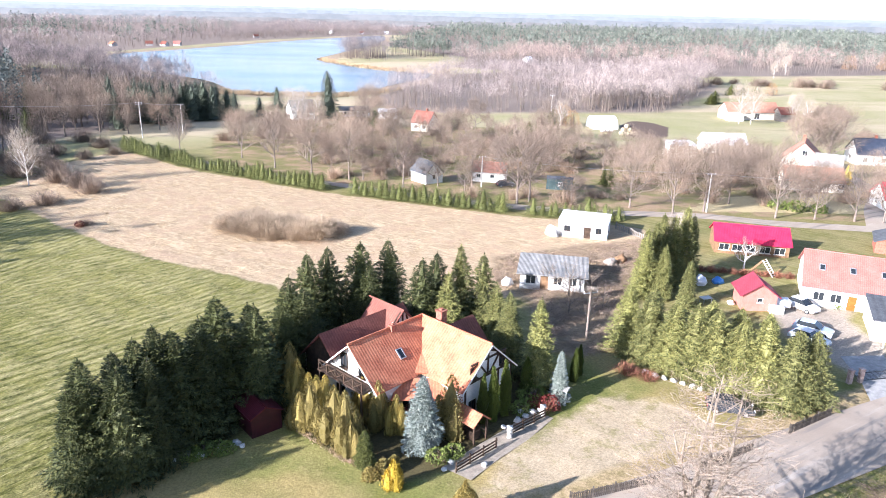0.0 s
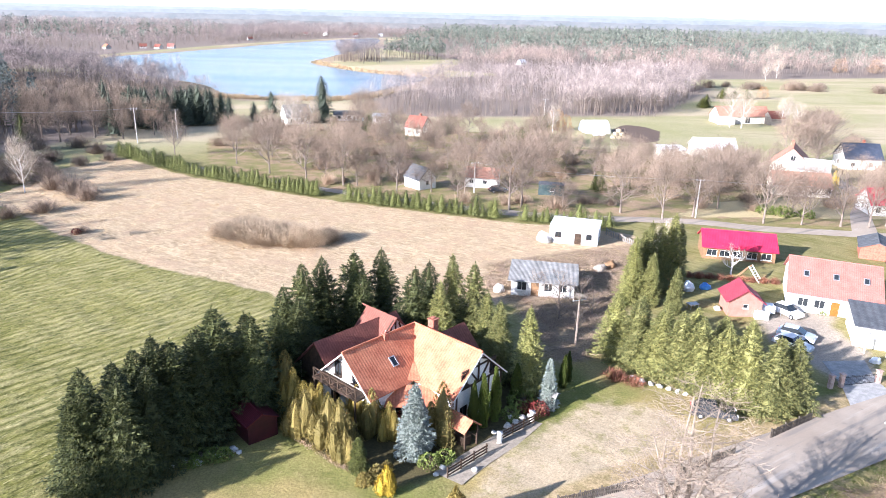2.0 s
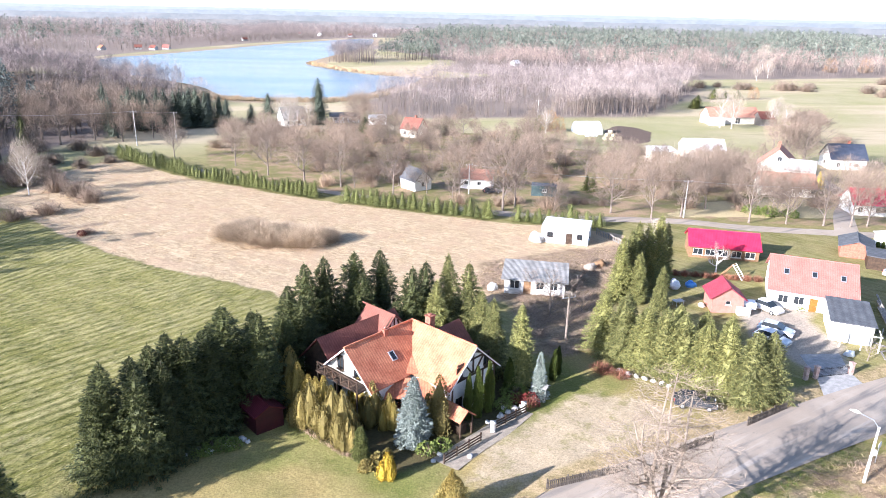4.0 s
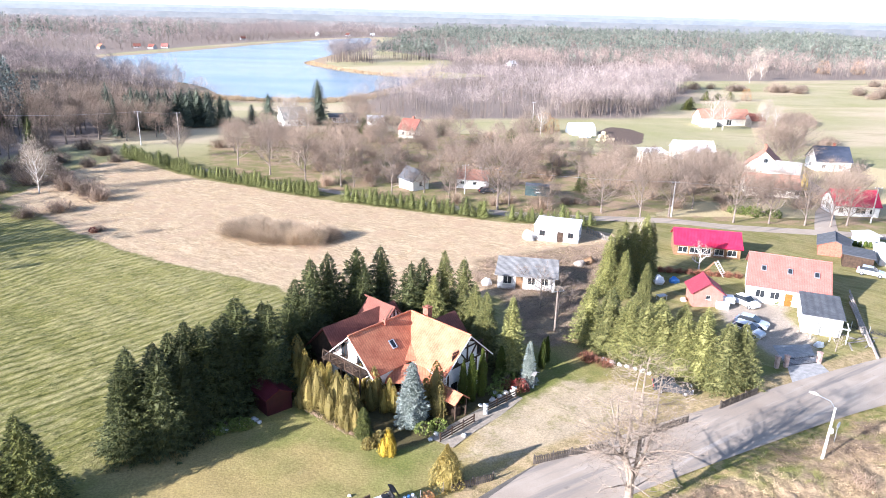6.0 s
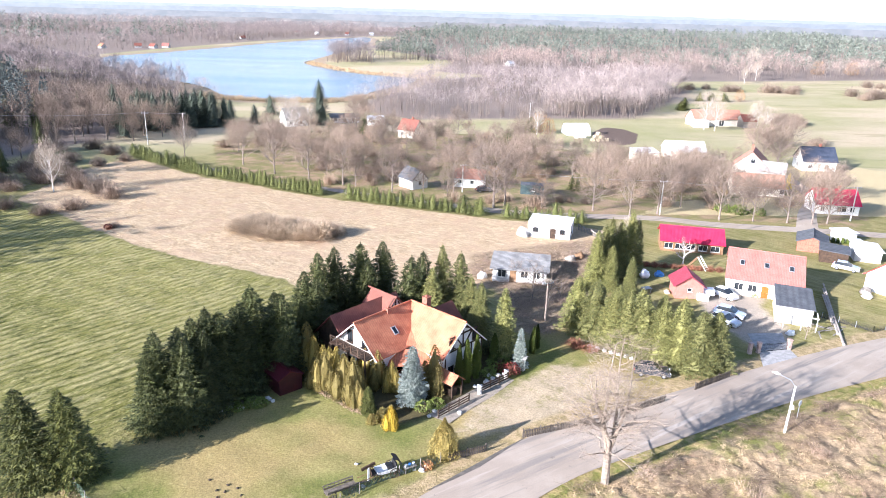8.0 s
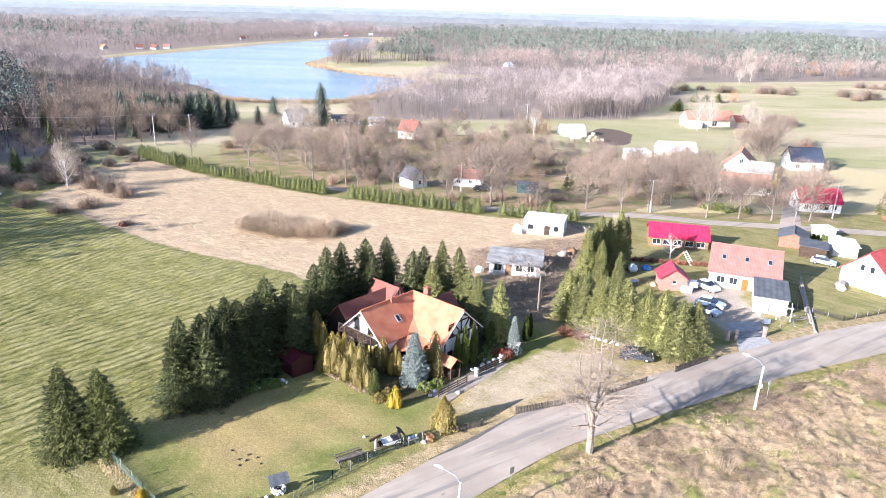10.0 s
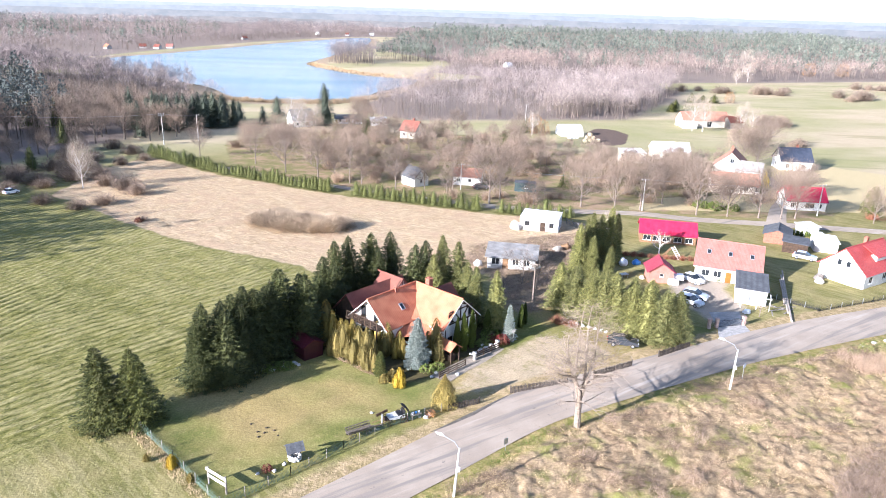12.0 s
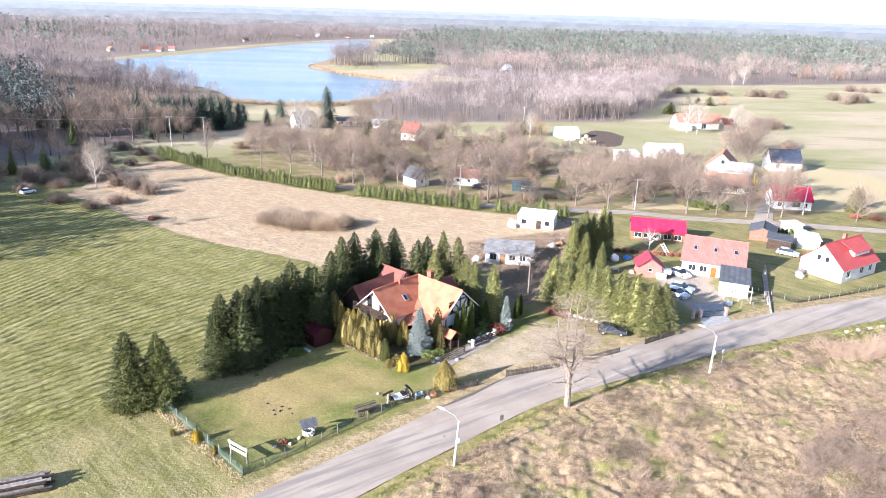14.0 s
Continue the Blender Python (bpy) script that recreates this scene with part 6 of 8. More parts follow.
def gable_house(name, label, x, y, turn, length, width, eave, ridge, wall_mat, roof_mat, front=(), right=(), back=(), left=(), category="house",
                over=0.45, doors=(), door_mat=None, win_mat=None, chimneys=(), chim_mat=None, sky=(), z=None, group="", gable_mat=None, plinth=True):
    """A gabled building with its ridge along local x, its front towards -y. Openings: (from the wall's left end, sill height, width, height)."""
    root = thing(name, label, category, x, y, turn, group, z)
    L, W = length / 2, width / 2
    sides = (("front", pose(-L, -W, 0), length, front), ("right", pose(L, -W, 0, 0, 0, 90), width, right),
             ("back", pose(L, W, 0, 0, 0, 180), length, back), ("left", pose(-L, W, 0, 0, 0, -90), width, left))
    for key, m, ln, wins in sides:
        inset = 0.25 if key in ("right", "left") else 0.0
        holes = [(a, b, a + c, b + d) for a, b, c, d in wins if b + d < eave]
        if key == "front":
            holes += [(a, 0.0, a + c, d) for a, c, d in doors]
        holes = [(h[0] - inset, h[1], h[2] - inset, h[3]) for h in holes]
        wall = part("wall", wall_panel(ln - 2 * inset, eave, holes), wall_mat, root, m=m @ pose(inset, 0.0 if not inset else 0.0, 0))
        for a, b, c, d in wins:
            if b + d < eave:
                window(wall, pose(a - inset, 0, b), c, d, win_mat, 1 if c > 0.9 else 0)
        if key == "front":
            for a, c, d in doors:
                door(wall, pose(a, 0, 0), c, d, door_mat or WOOD_BROWN)
    for sgn, wins in ((1, right), (-1, left)):
        g = Geo()
        q = sgn * (L - 0.004)
        i = sgn * (L - 0.25)
        n = 0
        pts = [(-W, eave), (W, eave), (0, ridge - 0.1)]
        g.v = [(q, p, zz) for p, zz in pts] + [(i, p, zz) for p, zz in pts]
        g.f = [(0, 1, 2), (5, 4, 3), (0, 3, 4, 1), (1, 4, 5, 2), (2, 5, 3, 0)]
        gab = part("gable", g, gable_mat or wall_mat, root)
        for a, b, c, d in wins:
            if b + d >= eave:
                m = pose(L, -W + a, b, 0, 0, 90) if sgn > 0 else pose(-L, W - a, b, 0, 0, -90)
                window(gab, m @ pose(0, -0.14, 0), c, d, win_mat, 1 if c > 0.9 else 0)
    slope = (ridge - eave) / W
    ez, ew = eave - over * slope + 0.06, W + over
    r0, r1 = -L - over * 0.8, L + over * 0.8
    rf = roof_plane(root, (r0, -ew, ez), (r1, -ew, ez), (r1, 0, ridge + 0.06), (r0, 0, ridge + 0.06), roof_mat)
    roof_plane(root, (r1, ew, ez), (r0, ew, ez), (r0, 0, ridge + 0.06), (r1, 0, ridge + 0.06), roof_mat)
    g = Geo()
    g.tube([(r0, 0, ridge + 0.06), (r1, 0, ridge + 0.06)], [0.11, 0.11], 6)
    part("ridge_cap", g, roof_mat, root)
    for yy in (-ew - 0.05, ew + 0.05):
        g = Geo()
        g.tube([(r0, yy, ez - 0.05), (r1, yy, ez - 0.05)], [0.06, 0.06], 6)
        part("gutter", g, METAL_GREY if wall_mat in (PLASTER, CREAM) else roof_mat, root)
    for cx, cy, top in chimneys:
        chimney(root, cx, cy, eave, top, chim_mat or BRICK)
    for a, b in sky:
        skylight(rf, a, b)
    return root


def flat_house(name, label, x, y, turn, length, width, h0, h1, wall_mat, roof_mat, front=(), right=(), left=(), doors=(), category="building", over=0.3, z=None, win_mat=None, door_mat=None, group=""):
    """A building under one slope that falls from h1 at the back to h0 at the front."""
    root = thing(name, label, category, x, y, turn, group, z)
    L, W = length / 2, width / 2
    holes = [(a, b, a + c, b + d) for a, b, c, d in front] + [(a, 0.0, a + c, d) for a, c, d in doors]
    wall = part("wall", wall_panel(length, h0, holes), wall_mat, root, m=pose(-L, -W, 0))
    for a, b, c, d in front:
        window(wall, pose(a, 0, b), c, d, win_mat, 1 if c > 0.9 else 0)
    for a, c, d in doors:
        door(wall, pose(a, 0, 0), c, d, door_mat or WOOD_BROWN)
    part("wall", wall_panel(length, h1, []), wall_mat, root, m=pose(L, W, 0, 0, 0, 180))
    for m, wins in ((pose(L, -W + 0.25, 0, 0, 0, 90), right), (pose(-L, W - 0.25, 0, 0, 0, -90), left)):
        hs = [(a, b, a + c, b + d) for a, b, c, d in wins]
        side = part("wall", wall_panel(width - 0.5, h0, hs), wall_mat, root, m=m)
        for a, b, c, d in wins:
            window(side, pose(a, 0, b), c, d, win_mat, 1 if c > 0.9 else 0)
    if h1 > h0 + 0.1:
        for sgn in (-1, 1):
            g = Geo()
            q, i = sgn * L, sgn * (L - 0.25)
            pts = [(-W, h0), (W - 0.25, h0), (W - 0.25, h1 - (h1 - h0) * 0.25 / width)]
            g.v = [(q, p, zz) for p, zz in pts] + [(i, p, zz) for p, zz in pts]
            g.f = [(0, 1, 2), (5, 4, 3), (0, 3, 4, 1), (1, 4, 5, 2), (2, 5, 3, 0)]
            part("gable", g, wall_mat, root)
    s = (h1 - h0) / width
    roof_plane(root, (-L - over, -W - over, h0 - s * over + 0.14), (L + over, -W - over, h0 - s * over + 0.14), (L + over, W + over, h1 + s * over + 0.14), (-L - over, W + over, h1 + s * over + 0.14), roof_mat)
    return root


def main_house():
    """The L-shaped half-timbered house: two wings meeting at the back, a lower annex behind, a porch in the corner."""
    root = thing("house", "large white half-timbered house under steep red clay-tile roofs", "house", -2.1, 64.6, math.degrees(math.atan2(-0.68, 0.733)), z=-0.75)
    H, E, W, A, B = 7.3, 4.1, 3.6, 9.2, 8.8          # ridge, eaves, half width, wing lengths along -y and +x
    s = (H - E) / W
    o = 0.4
    # walls: west wing
    holes = [(1.2, 0.4, 2.6, 2.4), (5.6, 0.9, 7.0, 2.2)]
    w1 = part("wall", wall_panel(2 * W, E, holes), PLASTER, root, m=pose(-W, -A, 0))
    for h in holes:
        window(w1, pose(h[0], 0, h[1]), h[2] - h[0], h[3] - h[1], WOOD_DARK)
    holes = [(0.8, 0.9, 2.2, 2.2), (2.9, 0.9, 4.2, 2.2)]
    w2 = part("wall", wall_panel(A - W - 0.25, E, holes), PLASTER, root, m=pose(W, -A + 0.25, 0, 0, 0, 90))
    for h in holes:
        window(w2, pose(h[0], 0, h[1]), h[2] - h[0], h[3] - h[1], WOOD_DARK)
    part("wall", wall_panel(A + W - 0.25, E, []), PLASTER, root, m=pose(-W, W, 0, 0, 0, -90))
    # walls: east wing
    holes = [(0.7, 0.9, 2.1, 2.2), (2.9, 0.9, 3.9, 2.2)]
    w3 = part("wall", wall_panel(B - W, E, holes), PLASTER, root, m=pose(W, -W, 0))
    for h in holes:
        window(w3, pose(h[0], 0, h[1]), h[2] - h[0], h[3] - h[1], WOOD_DARK)
    holes = [(0.7, 0.8, 1.8, 2.2), (3.0, 0.8, 4.1, 2.2), (5.2, 0.8, 6.2, 2.2)]
    w4 = part("wall", wall_panel(2 * W - 0.5, E, holes), PLASTER, root, m=pose(B, -W + 0.25, 0, 0, 0, 90))
    for h in holes:
        window(w4, pose(h[0], 0, h[1]), h[2] - h[0], h[3] - h[1], WOOD_DARK)
    part("wall", wall_panel(B + W - 0.25, E, []), PLASTER, root, m=pose(B, W, 0, 0, 0, 180))
    # gables
    g = Geo()
    pts = [(-W, E), (W, E), (0, H - 0.1)]
    g.v = [(p, -A + 0.3, z) for p, z in pts] + [(p, -A + 0.55, z) for p, z in pts]
    g.f = [(2, 1, 0), (3, 4, 5), (1, 4, 3, 0), (2, 5, 4, 1), (0, 3, 5, 2)]
    gw = part("gable", g, PLASTER, root)
    window(gw, pose(-1.9, -A + 0.16, E + 0.1), 1.0, 1.6, WOOD_DARK)
    window(gw, pose(0.7, -A + 0.16, E + 0.1), 1.0, 1.6, WOOD_DARK)
    g = Geo()
    g.v = [(B, p, z) for p, z in pts] + [(B - 0.25, p, z) for p, z in pts]
    g.f = [(0, 1, 2), (5, 4, 3), (0, 3, 4, 1), (1, 4, 5, 2), (2, 5, 3, 0)]
    ge = part("gable", g, PLASTER, root)
    window(ge, pose(B - 0.0, -2.6, E + 0.35, 0, 0, 90) @ pose(0, -0.13, 0), 0.9, 1.2, WOOD_DARK)
    window(ge, pose(B - 0.0, 1.6, E + 0.35, 0, 0, 90) @ pose(0, -0.13, 0), 0.9, 1.2, WOOD_DARK)
    for a, b in (((-0.1, E), (-0.1, H - 0.3)), ((-W + 0.15, E), (-0.2, H - 0.35)), ((W - 0.15, E), (0.2, H - 0.35)), ((-W, E), (W, E)), ((-2.5, E + 1.75), (2.5, E + 1.75)), ((-0.2, E + 0.1), (-1.5, E + 1.7)), ((0.2, E + 0.1), (1.5, E + 1.7)), ((0.1, H - 0.7), (1.9, E + 1.75))):
        t = Geo()
        t.beam((B + 0.03, a[0], a[1]), (B + 0.03, b[0], b[1]), 0.16, 0.16)
        part("timber", t, WOOD_DARK, ge)
    for yy in (-3.2, -1.0, 1.5, 3.4):
        t = Geo()
        t.beam((B + 0.03, yy, 0), (B + 0.03, yy, E), 0.16, 0.16)
        part("timber", t, WOOD_DARK, w4.parent, "dark wall timber")
    # roofs: shade put into the outer slopes as a darker, browner tile
    ez = E - s * o
    eo = W + o
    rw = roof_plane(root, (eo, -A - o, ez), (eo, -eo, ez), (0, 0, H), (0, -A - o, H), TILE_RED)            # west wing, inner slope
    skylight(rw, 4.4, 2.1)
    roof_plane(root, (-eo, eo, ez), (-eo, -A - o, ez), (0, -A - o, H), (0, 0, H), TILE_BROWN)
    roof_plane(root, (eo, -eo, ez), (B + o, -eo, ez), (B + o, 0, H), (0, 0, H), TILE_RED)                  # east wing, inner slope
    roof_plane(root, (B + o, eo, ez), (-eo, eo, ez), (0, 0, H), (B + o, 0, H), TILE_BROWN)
    g = Geo()
    g.tube([(0, -A - o, H + 0.03), (0, 0, H + 0.03), (B + o, 0, H + 0.03)], [0.13, 0.13, 0.13], 6)
    part("ridge_cap", g, TILE_RED, root)
    g = Geo()
    for a, b in (((0, -A - o - 0.02, H), (eo, -A - o - 0.02, ez)), ((0, -A - o - 0.02, H), (-eo, -A - o - 0.02, ez)), ((B + o + 0.02, 0, H), (B + o + 0.02, -eo, ez)), ((B + o + 0.02, 0, H), (B + o + 0.02, eo, ez))):
        g = Geo()
        g.beam((a[0], a[1], a[2] - 0.12), (b[0], b[1], b[2] - 0.12), 0.05, 0.13)
        part("bargeboard", g, WOOD_WHITE, root)
    # porch roof across the inner corner
    p = (2.7, -2.7, H - 2.7 * s + 0.05)
    pz = H - 3.75 * s + 0.02
    roof_plane(root, (3.2, -5.2, pz), (5.2, -3.2, pz), (p[0] + 0.02, p[1] + 0.02, p[2]), (p[0] - 0.02, p[1] - 0.02, p[2]), TILE_RED, 0.1, "porch_roof")
    for q in ((3.3, -6.6), (6.6, -3.3), (4.95, -4.95)):
        g = Geo()
        g.beam((q[0], q[1], 0), (q[0], q[1], 2.5), 0.16)
        part("porch_post", g, WOOD_DARK, root)
    # low lean-to in front of the porch
    roof_plane(root, (3.9, -7.9, pz - 1.5), (7.9, -3.9, pz - 1.5), (6.0, -3.0, pz - 0.25), (3.0, -6.0, pz - 0.25), TILE_RED, 0.1, "porch_roof")
    # annex behind: lower ridge parallel to the west wing, with a cross gable
    ah, ae, ax = 6.3, 3.1, -5.3
    k = (ah - ae) / 3.2
    roof_plane(root, (ax + 3.2, -8.9, ae), (ax + 3.2, 2.4, ae), (ax, 2.4, ah), (ax, -8.9, ah), TILE_BROWN)
    roof_plane(root, (ax - 3.6, 2.4, ae - 0.4 * k), (ax - 3.6, -8.9, ae - 0.4 * k), (ax, -8.9, ah), (ax, 2.4, ah), TILE_BROWN)
    # Dark colour on the end wall and gable stands in for shade and trees.
    part("wall", wall_panel(6.0, ae, []), WOOD_DARK, root, m=pose(ax - 3.0, -8.5, 0))
    part("wall", wall_panel(10.6, ae, []), PLASTER, root, m=pose(ax - 3.0, 2.1, 0, 0, 0, -90))
    g = Geo()
    g.v = [(ax - 3.0, -8.5, ae), (ax + 3.0, -8.5, ae), (ax, -8.5, ah - 0.1), (ax - 3.0, -8.25, ae), (ax + 3.0, -8.25, ae), (ax, -8.25, ah - 0.1)]
    g.f = [(0, 1, 2), (5, 4, 3), (0, 3, 4, 1), (1, 4, 5, 2), (2, 5, 3, 0)]
    part("gable", g, WOOD_DARK, root)
    ch, cy, cw = 6.75, 0.4, 2.3
    roof_plane(root, (-7.8, cy - cw - 0.3, ch - 2.7 * 0.95), (-3.0, cy - cw - 0.3, ch - 2.7 * 0.95), (-3.0, cy, ch), (-7.8, cy, ch), TILE_BROWN)
    roof_plane(root, (-3.0, cy + cw + 0.3, ch - 2.7 * 0.95), (-8.6, cy + cw + 0.3, ch - 2.7 * 0.95), (-8.6, cy, ch), (-3.0, cy, ch), TILE_BROWN)
    g = Geo()
    g.v = [(-3.3, cy - cw, ch - cw * 0.95), (-3.3, cy + cw, ch - cw * 0.95), (-3.3, cy, ch - 0.1), (-3.5, cy - cw, ch - cw * 0.95), (-3.5, cy + cw, ch - cw * 0.95), (-3.5, cy, ch - 0.1)]
    g.f = [(0, 1, 2), (5, 4, 3), (0, 3, 4, 1), (1, 4, 5, 2), (2, 5, 3, 0)]
    gc = part("gable", g, PLASTER, root)
    for a, b in (((cy - 1.6, ch - 1.6), (cy + 1.6, ch - 1.6)), ((cy, ch - 2.2), (cy, ch - 0.3)), ((cy - 1.0, ch - 2.2), (cy - 0.5, ch - 0.8)), ((cy + 1.0, ch - 2.2), (cy + 0.5, ch - 0.8)), ((cy - cw, ch - cw * 0.95), (cy, ch - 0.12)), ((cy + cw, ch - cw * 0.95), (cy, ch - 0.12))):
        t = Geo()
        t.beam((-3.27, *a), (-3.27, *b), 0.15)
        part("timber", t, WOOD_DARK, gc)
    # dormer on the far slope of the east wing
    roof_plane(root, (-0.1, 0.5, 3.9), (-0.1, 5.3, 3.9), (2.2, 5.3, 6.3), (2.2, 0.5, 6.3), TILE_BROWN)
    roof_plane(root, (4.5, 5.3, 3.9), (4.5, 0.5, 3.9), (2.2, 0.5, 6.3), (2.2, 5.3, 6.3), TILE_BROWN)
    chimney(root, 0.2, -4.2, 5.5, 7.55, BRICK, 0.4, 0.55)
    chimney(root, 1.9, 0.8, 5.5, 8.1, BRICK, 0.75, 0.75)
    # balcony on the west gable
    g = Geo()
    g.box((0, -A - 0.55, E - 0.12), (2 * W - 0.6, 1.9, 0.16))
    bal = part("balcony", g, WOOD_DARK, root)
    for k in range(6):
        q = -W + 0.5 + k * (2 * W - 1.0) / 5
        t = Geo()
        t.beam((q, -A - 1.4, E - 0.1), (q, -A - 1.4, E + 0.95), 0.1)
        part("post", t, WOOD_DARK, bal)
        if k < 5:
            q2 = q + (2 * W - 1.0) / 5
            t = Geo()
            t.beam((q, -A - 1.4, E), (q2, -A - 1.4, E + 0.85), 0.07)
            t.beam((q, -A - 1.4, E + 0.85), (q2, -A - 1.4, E), 0.07)
            part("cross_brace", t, WOOD_DARK, bal)
    t = Geo()
    t.beam((-W + 0.5, -A - 1.4, E + 0.95), (W - 0.5, -A - 1.4, E + 0.95), 0.1)
    part("handrail", t, WOOD_DARK, bal)
    for q in (-W + 0.6, 0, W - 0.6):
        t = Geo()
        t.beam((q, -A - 1.4, 0), (q, -A - 1.4, E - 0.2), 0.16)
        part("post", t, WOOD_DARK, bal)


main_house()

# maroon garage on the lawn
gable_house("garage", "small dark maroon sheet-metal garage beside the spruces", -17.6, 56.7, -50, 6.4, 2.9, 2.0, 2.7, STEEL_MAROON, SHEET_MAROON, category="garage", over=0.12)


# well shelter by the gate
def shelter(label, x, y, turn, w, d, h, roof_mat):
    root = thing("shelter", label, "shelter", x, y, turn)
    for sx in (-1, 1):
        for sy in (-1, 1):
            g = Geo()
            g.beam((sx * w * 0.42, sy * d * 0.42, -0.1), (sx * w * 0.42, sy * d * 0.42, h), 0.16)
            part("post", g, WOOD_DARK, root)
    roof_plane(root, (-w / 2, -d * 0.62, h - 0.15), (w / 2, -d * 0.62, h - 0.15), (w / 2, 0, h + 0.75), (-w / 2, 0, h + 0.75), roof_mat)
    roof_plane(root, (w / 2, d * 0.62, h - 0.15), (-w / 2, d * 0.62, h - 0.15), (-w / 2, 0, h + 0.75), (w / 2, 0, h + 0.75), roof_mat)
    g = Geo()
    g.box((0, 0, 0.45), (w * 0.55, d * 0.5, 0.9))
    part("woodstack", g, WOOD_DARK, root)
    g = Geo()
    for k in (0.35, 0.8):
        g.beam((-w * 0.42, d * 0.42, k), (w * 0.42, d * 0.42, k), 0.07)
        g.beam((-w * 0.42, -d * 0.42, k), (-w * 0.42, d * 0.42, k), 0.07)
    part("rail", g, WOOD_DARK, root)


shelter("timber gate shelter with an orange clay-tile roof", 2.7, 54.2, -45, 2.8, 1.9, 2.1, TILE_RED)


def board_roof(label, x, y, turn):
    root = thing("notice_stand", label, "stand", x, y, turn)
    for sx in (-0.5, 0.5):
        g = Geo()
        g.beam((sx, 0, -0.1), (sx, 0, 1.7), 0.11)
        part("post", g, WOOD_WHITE, root)
    roof_plane(root, (-0.85, -0.6, 1.6), (0.85, -0.6, 1.6), (0.85, 0, 1.9), (-0.85, 0, 1.9), SHEET_GREY, 0.05)
    roof_plane(root, (0.85, 0.6, 1.6), (-0.85, 0.6, 1.6), (-0.85, 0, 1.9), (0.85, 0, 1.9), SHEET_GREY, 0.05)
    g = Geo()
    g.box((0, 0, 0.8), (0.9, 0.6, 0.7))
    part("box", g, WOOD_DARK, root)


board_roof("small grey-roofed garden stand beside the drive", 11.7, 60.2, -35)


# ---- fences ----
def rail_fence(label, a, b, h, mat, rails=3, step=1.6, group=""):
    d = Vector(b) - Vector(a)
    root = thing("rail_fence", label, "fence", a[0], a[1], math.degrees(math.atan2(d.y, d.x)), group)
    n = max(1, round(d.length / step))
    for k in range(n + 1):
        g = Geo()
        g.beam((d.length * k / n, 0, -0.2), (d.length * k / n, 0, h + 0.1), 0.11)
        part("post", g, mat, root)
    for k in range(rails):
        g = Geo()
        g.box((d.length / 2, -0.07, h * (0.3 + 0.62 * k / max(1, rails - 1))), (d.length + 0.1, 0.05, 0.13))
        part("rail", g, mat, root)


rail_fence("dark-stained wooden rail fence beside the gravel entrance", (1.4, 48.9), (4.9, 52.4), 1.0, WOOD_DARK, group="entrance fences")
rail_fence("dark-stained wooden rail fence beside the gravel entrance", (6.4, 54.4), (9.8, 57.4), 1.0, WOOD_DARK, group="entrance fences")


def paling(label, a, b, h, mat, width=0.14, gap=0.05, group=""):
    """A board fence: posts, two rails, and boards of uneven height."""
    d = Vector(b) - Vector(a)
    root = thing("board_fence", label, "fence", a[0], a[1], math.degrees(math.atan2(d.y, d.x)), group)
    n = max(1, round(d.length / 2.2))
    for k in range(n + 1):
        g = Geo()
        g.beam((d.length * k / n, 0.06, -0.2), (d.length * k / n, 0.06, h + 0.05), 0.1)
        part("post", g, mat, root)
    for zz in (0.3, 0.8):
        g = Geo()
        g.box((d.length / 2, 0.03, h * zz), (d.length, 0.04, 0.08))
        part("rail", g, mat, root)
    boards = [Geo() for _ in range(3)]
    for k, g in enumerate(boards):
        hh = h * (0.93 + 0.06 * k)
        g.box((0, 0, hh / 2 - 0.05), (width, 0.025, hh))
    meshes = [g.mesh("board", mat) for g in boards]
    for k in range(int(d.length / (width + gap))):
        o = new("board", meshes[rng.randrange(3)])
        o.parent = root
        o.matrix_basis = pose((k + 0.5) * (width + gap), -0.02, 0, 0, rng.uniform(-1.5, 1.5), 0)


paling("weathered dark board fence along the road verge", (10.2, 45.3), (17.8, 47.9), 1.05, WOOD_FENCE, group="road fences")
paling("weathered dark board fence along the road verge", (21.4, 49.4), (27.2, 52.4), 1.05, WOOD_FENCE, group="road fences")
paling("weathered grey board fence under the spruces", (31.6, 55.0), (37.0, 58.2), 1.05, WOOD_FENCE, group="road fences")
paling("low dark board fence by the road verge", (2.4, 41.4), (6.2, 43.0), 0.95, WOOD_FENCE, group="road fences")


def mesh_fence(label, pts, h, mat, step=2.4, slack=0.0):
    """Posts with a wire net of crossing strands."""
    root = thing("wire_fence", label, "fence", *pts[0], z=0)
    x0, y0 = pts[0]
    for a, b in zip(pts, pts[1:]):
        d = Vector(b) - Vector(a)
        n = max(1, round(d.length / step))
        g = Geo()
        for k in range(n + 1):
            q = Vector(a).lerp(Vector(b), k / n)
            p = Geo()
            p.beam((q.x - x0, q.y - y0, land(*q) - 0.2), (q.x - x0, q.y - y0, land(*q) + h + 0.08), 0.07)
            part("post", p, METAL_GREY if mat is not NET_GREEN else WOOD_GREY, root)
        cells = int(d.length / 0.14)
        for k in range(cells):
            q, q2 = Vector(a).lerp(Vector(b), k / cells), Vector(a).lerp(Vector(b), (k + 1) / cells)
            for zz in (0, 1):
                e, f = (q, q2) if zz else (q2, q)
                g.v.extend([(e.x - x0, e.y - y0, land(*e) + 0.05), (e.x - x0 + d.x / d.length * 0.05, e.y - y0 + d.y / d.length * 0.05, land(*e) + 0.05), (f.x - x0, f.y - y0, land(*f) + h)])
                g.f.append((len(g.v) - 3, len(g.v) - 2, len(g.v) - 1))
        for zz in np.linspace(0.05, h, 5):
            g.beam((a[0] - x0, a[1] - y0, land(*a) + zz), (b[0] - x0, b[1] - y0, land(*b) + zz), 0.01)
        part("net", g, mat, root)


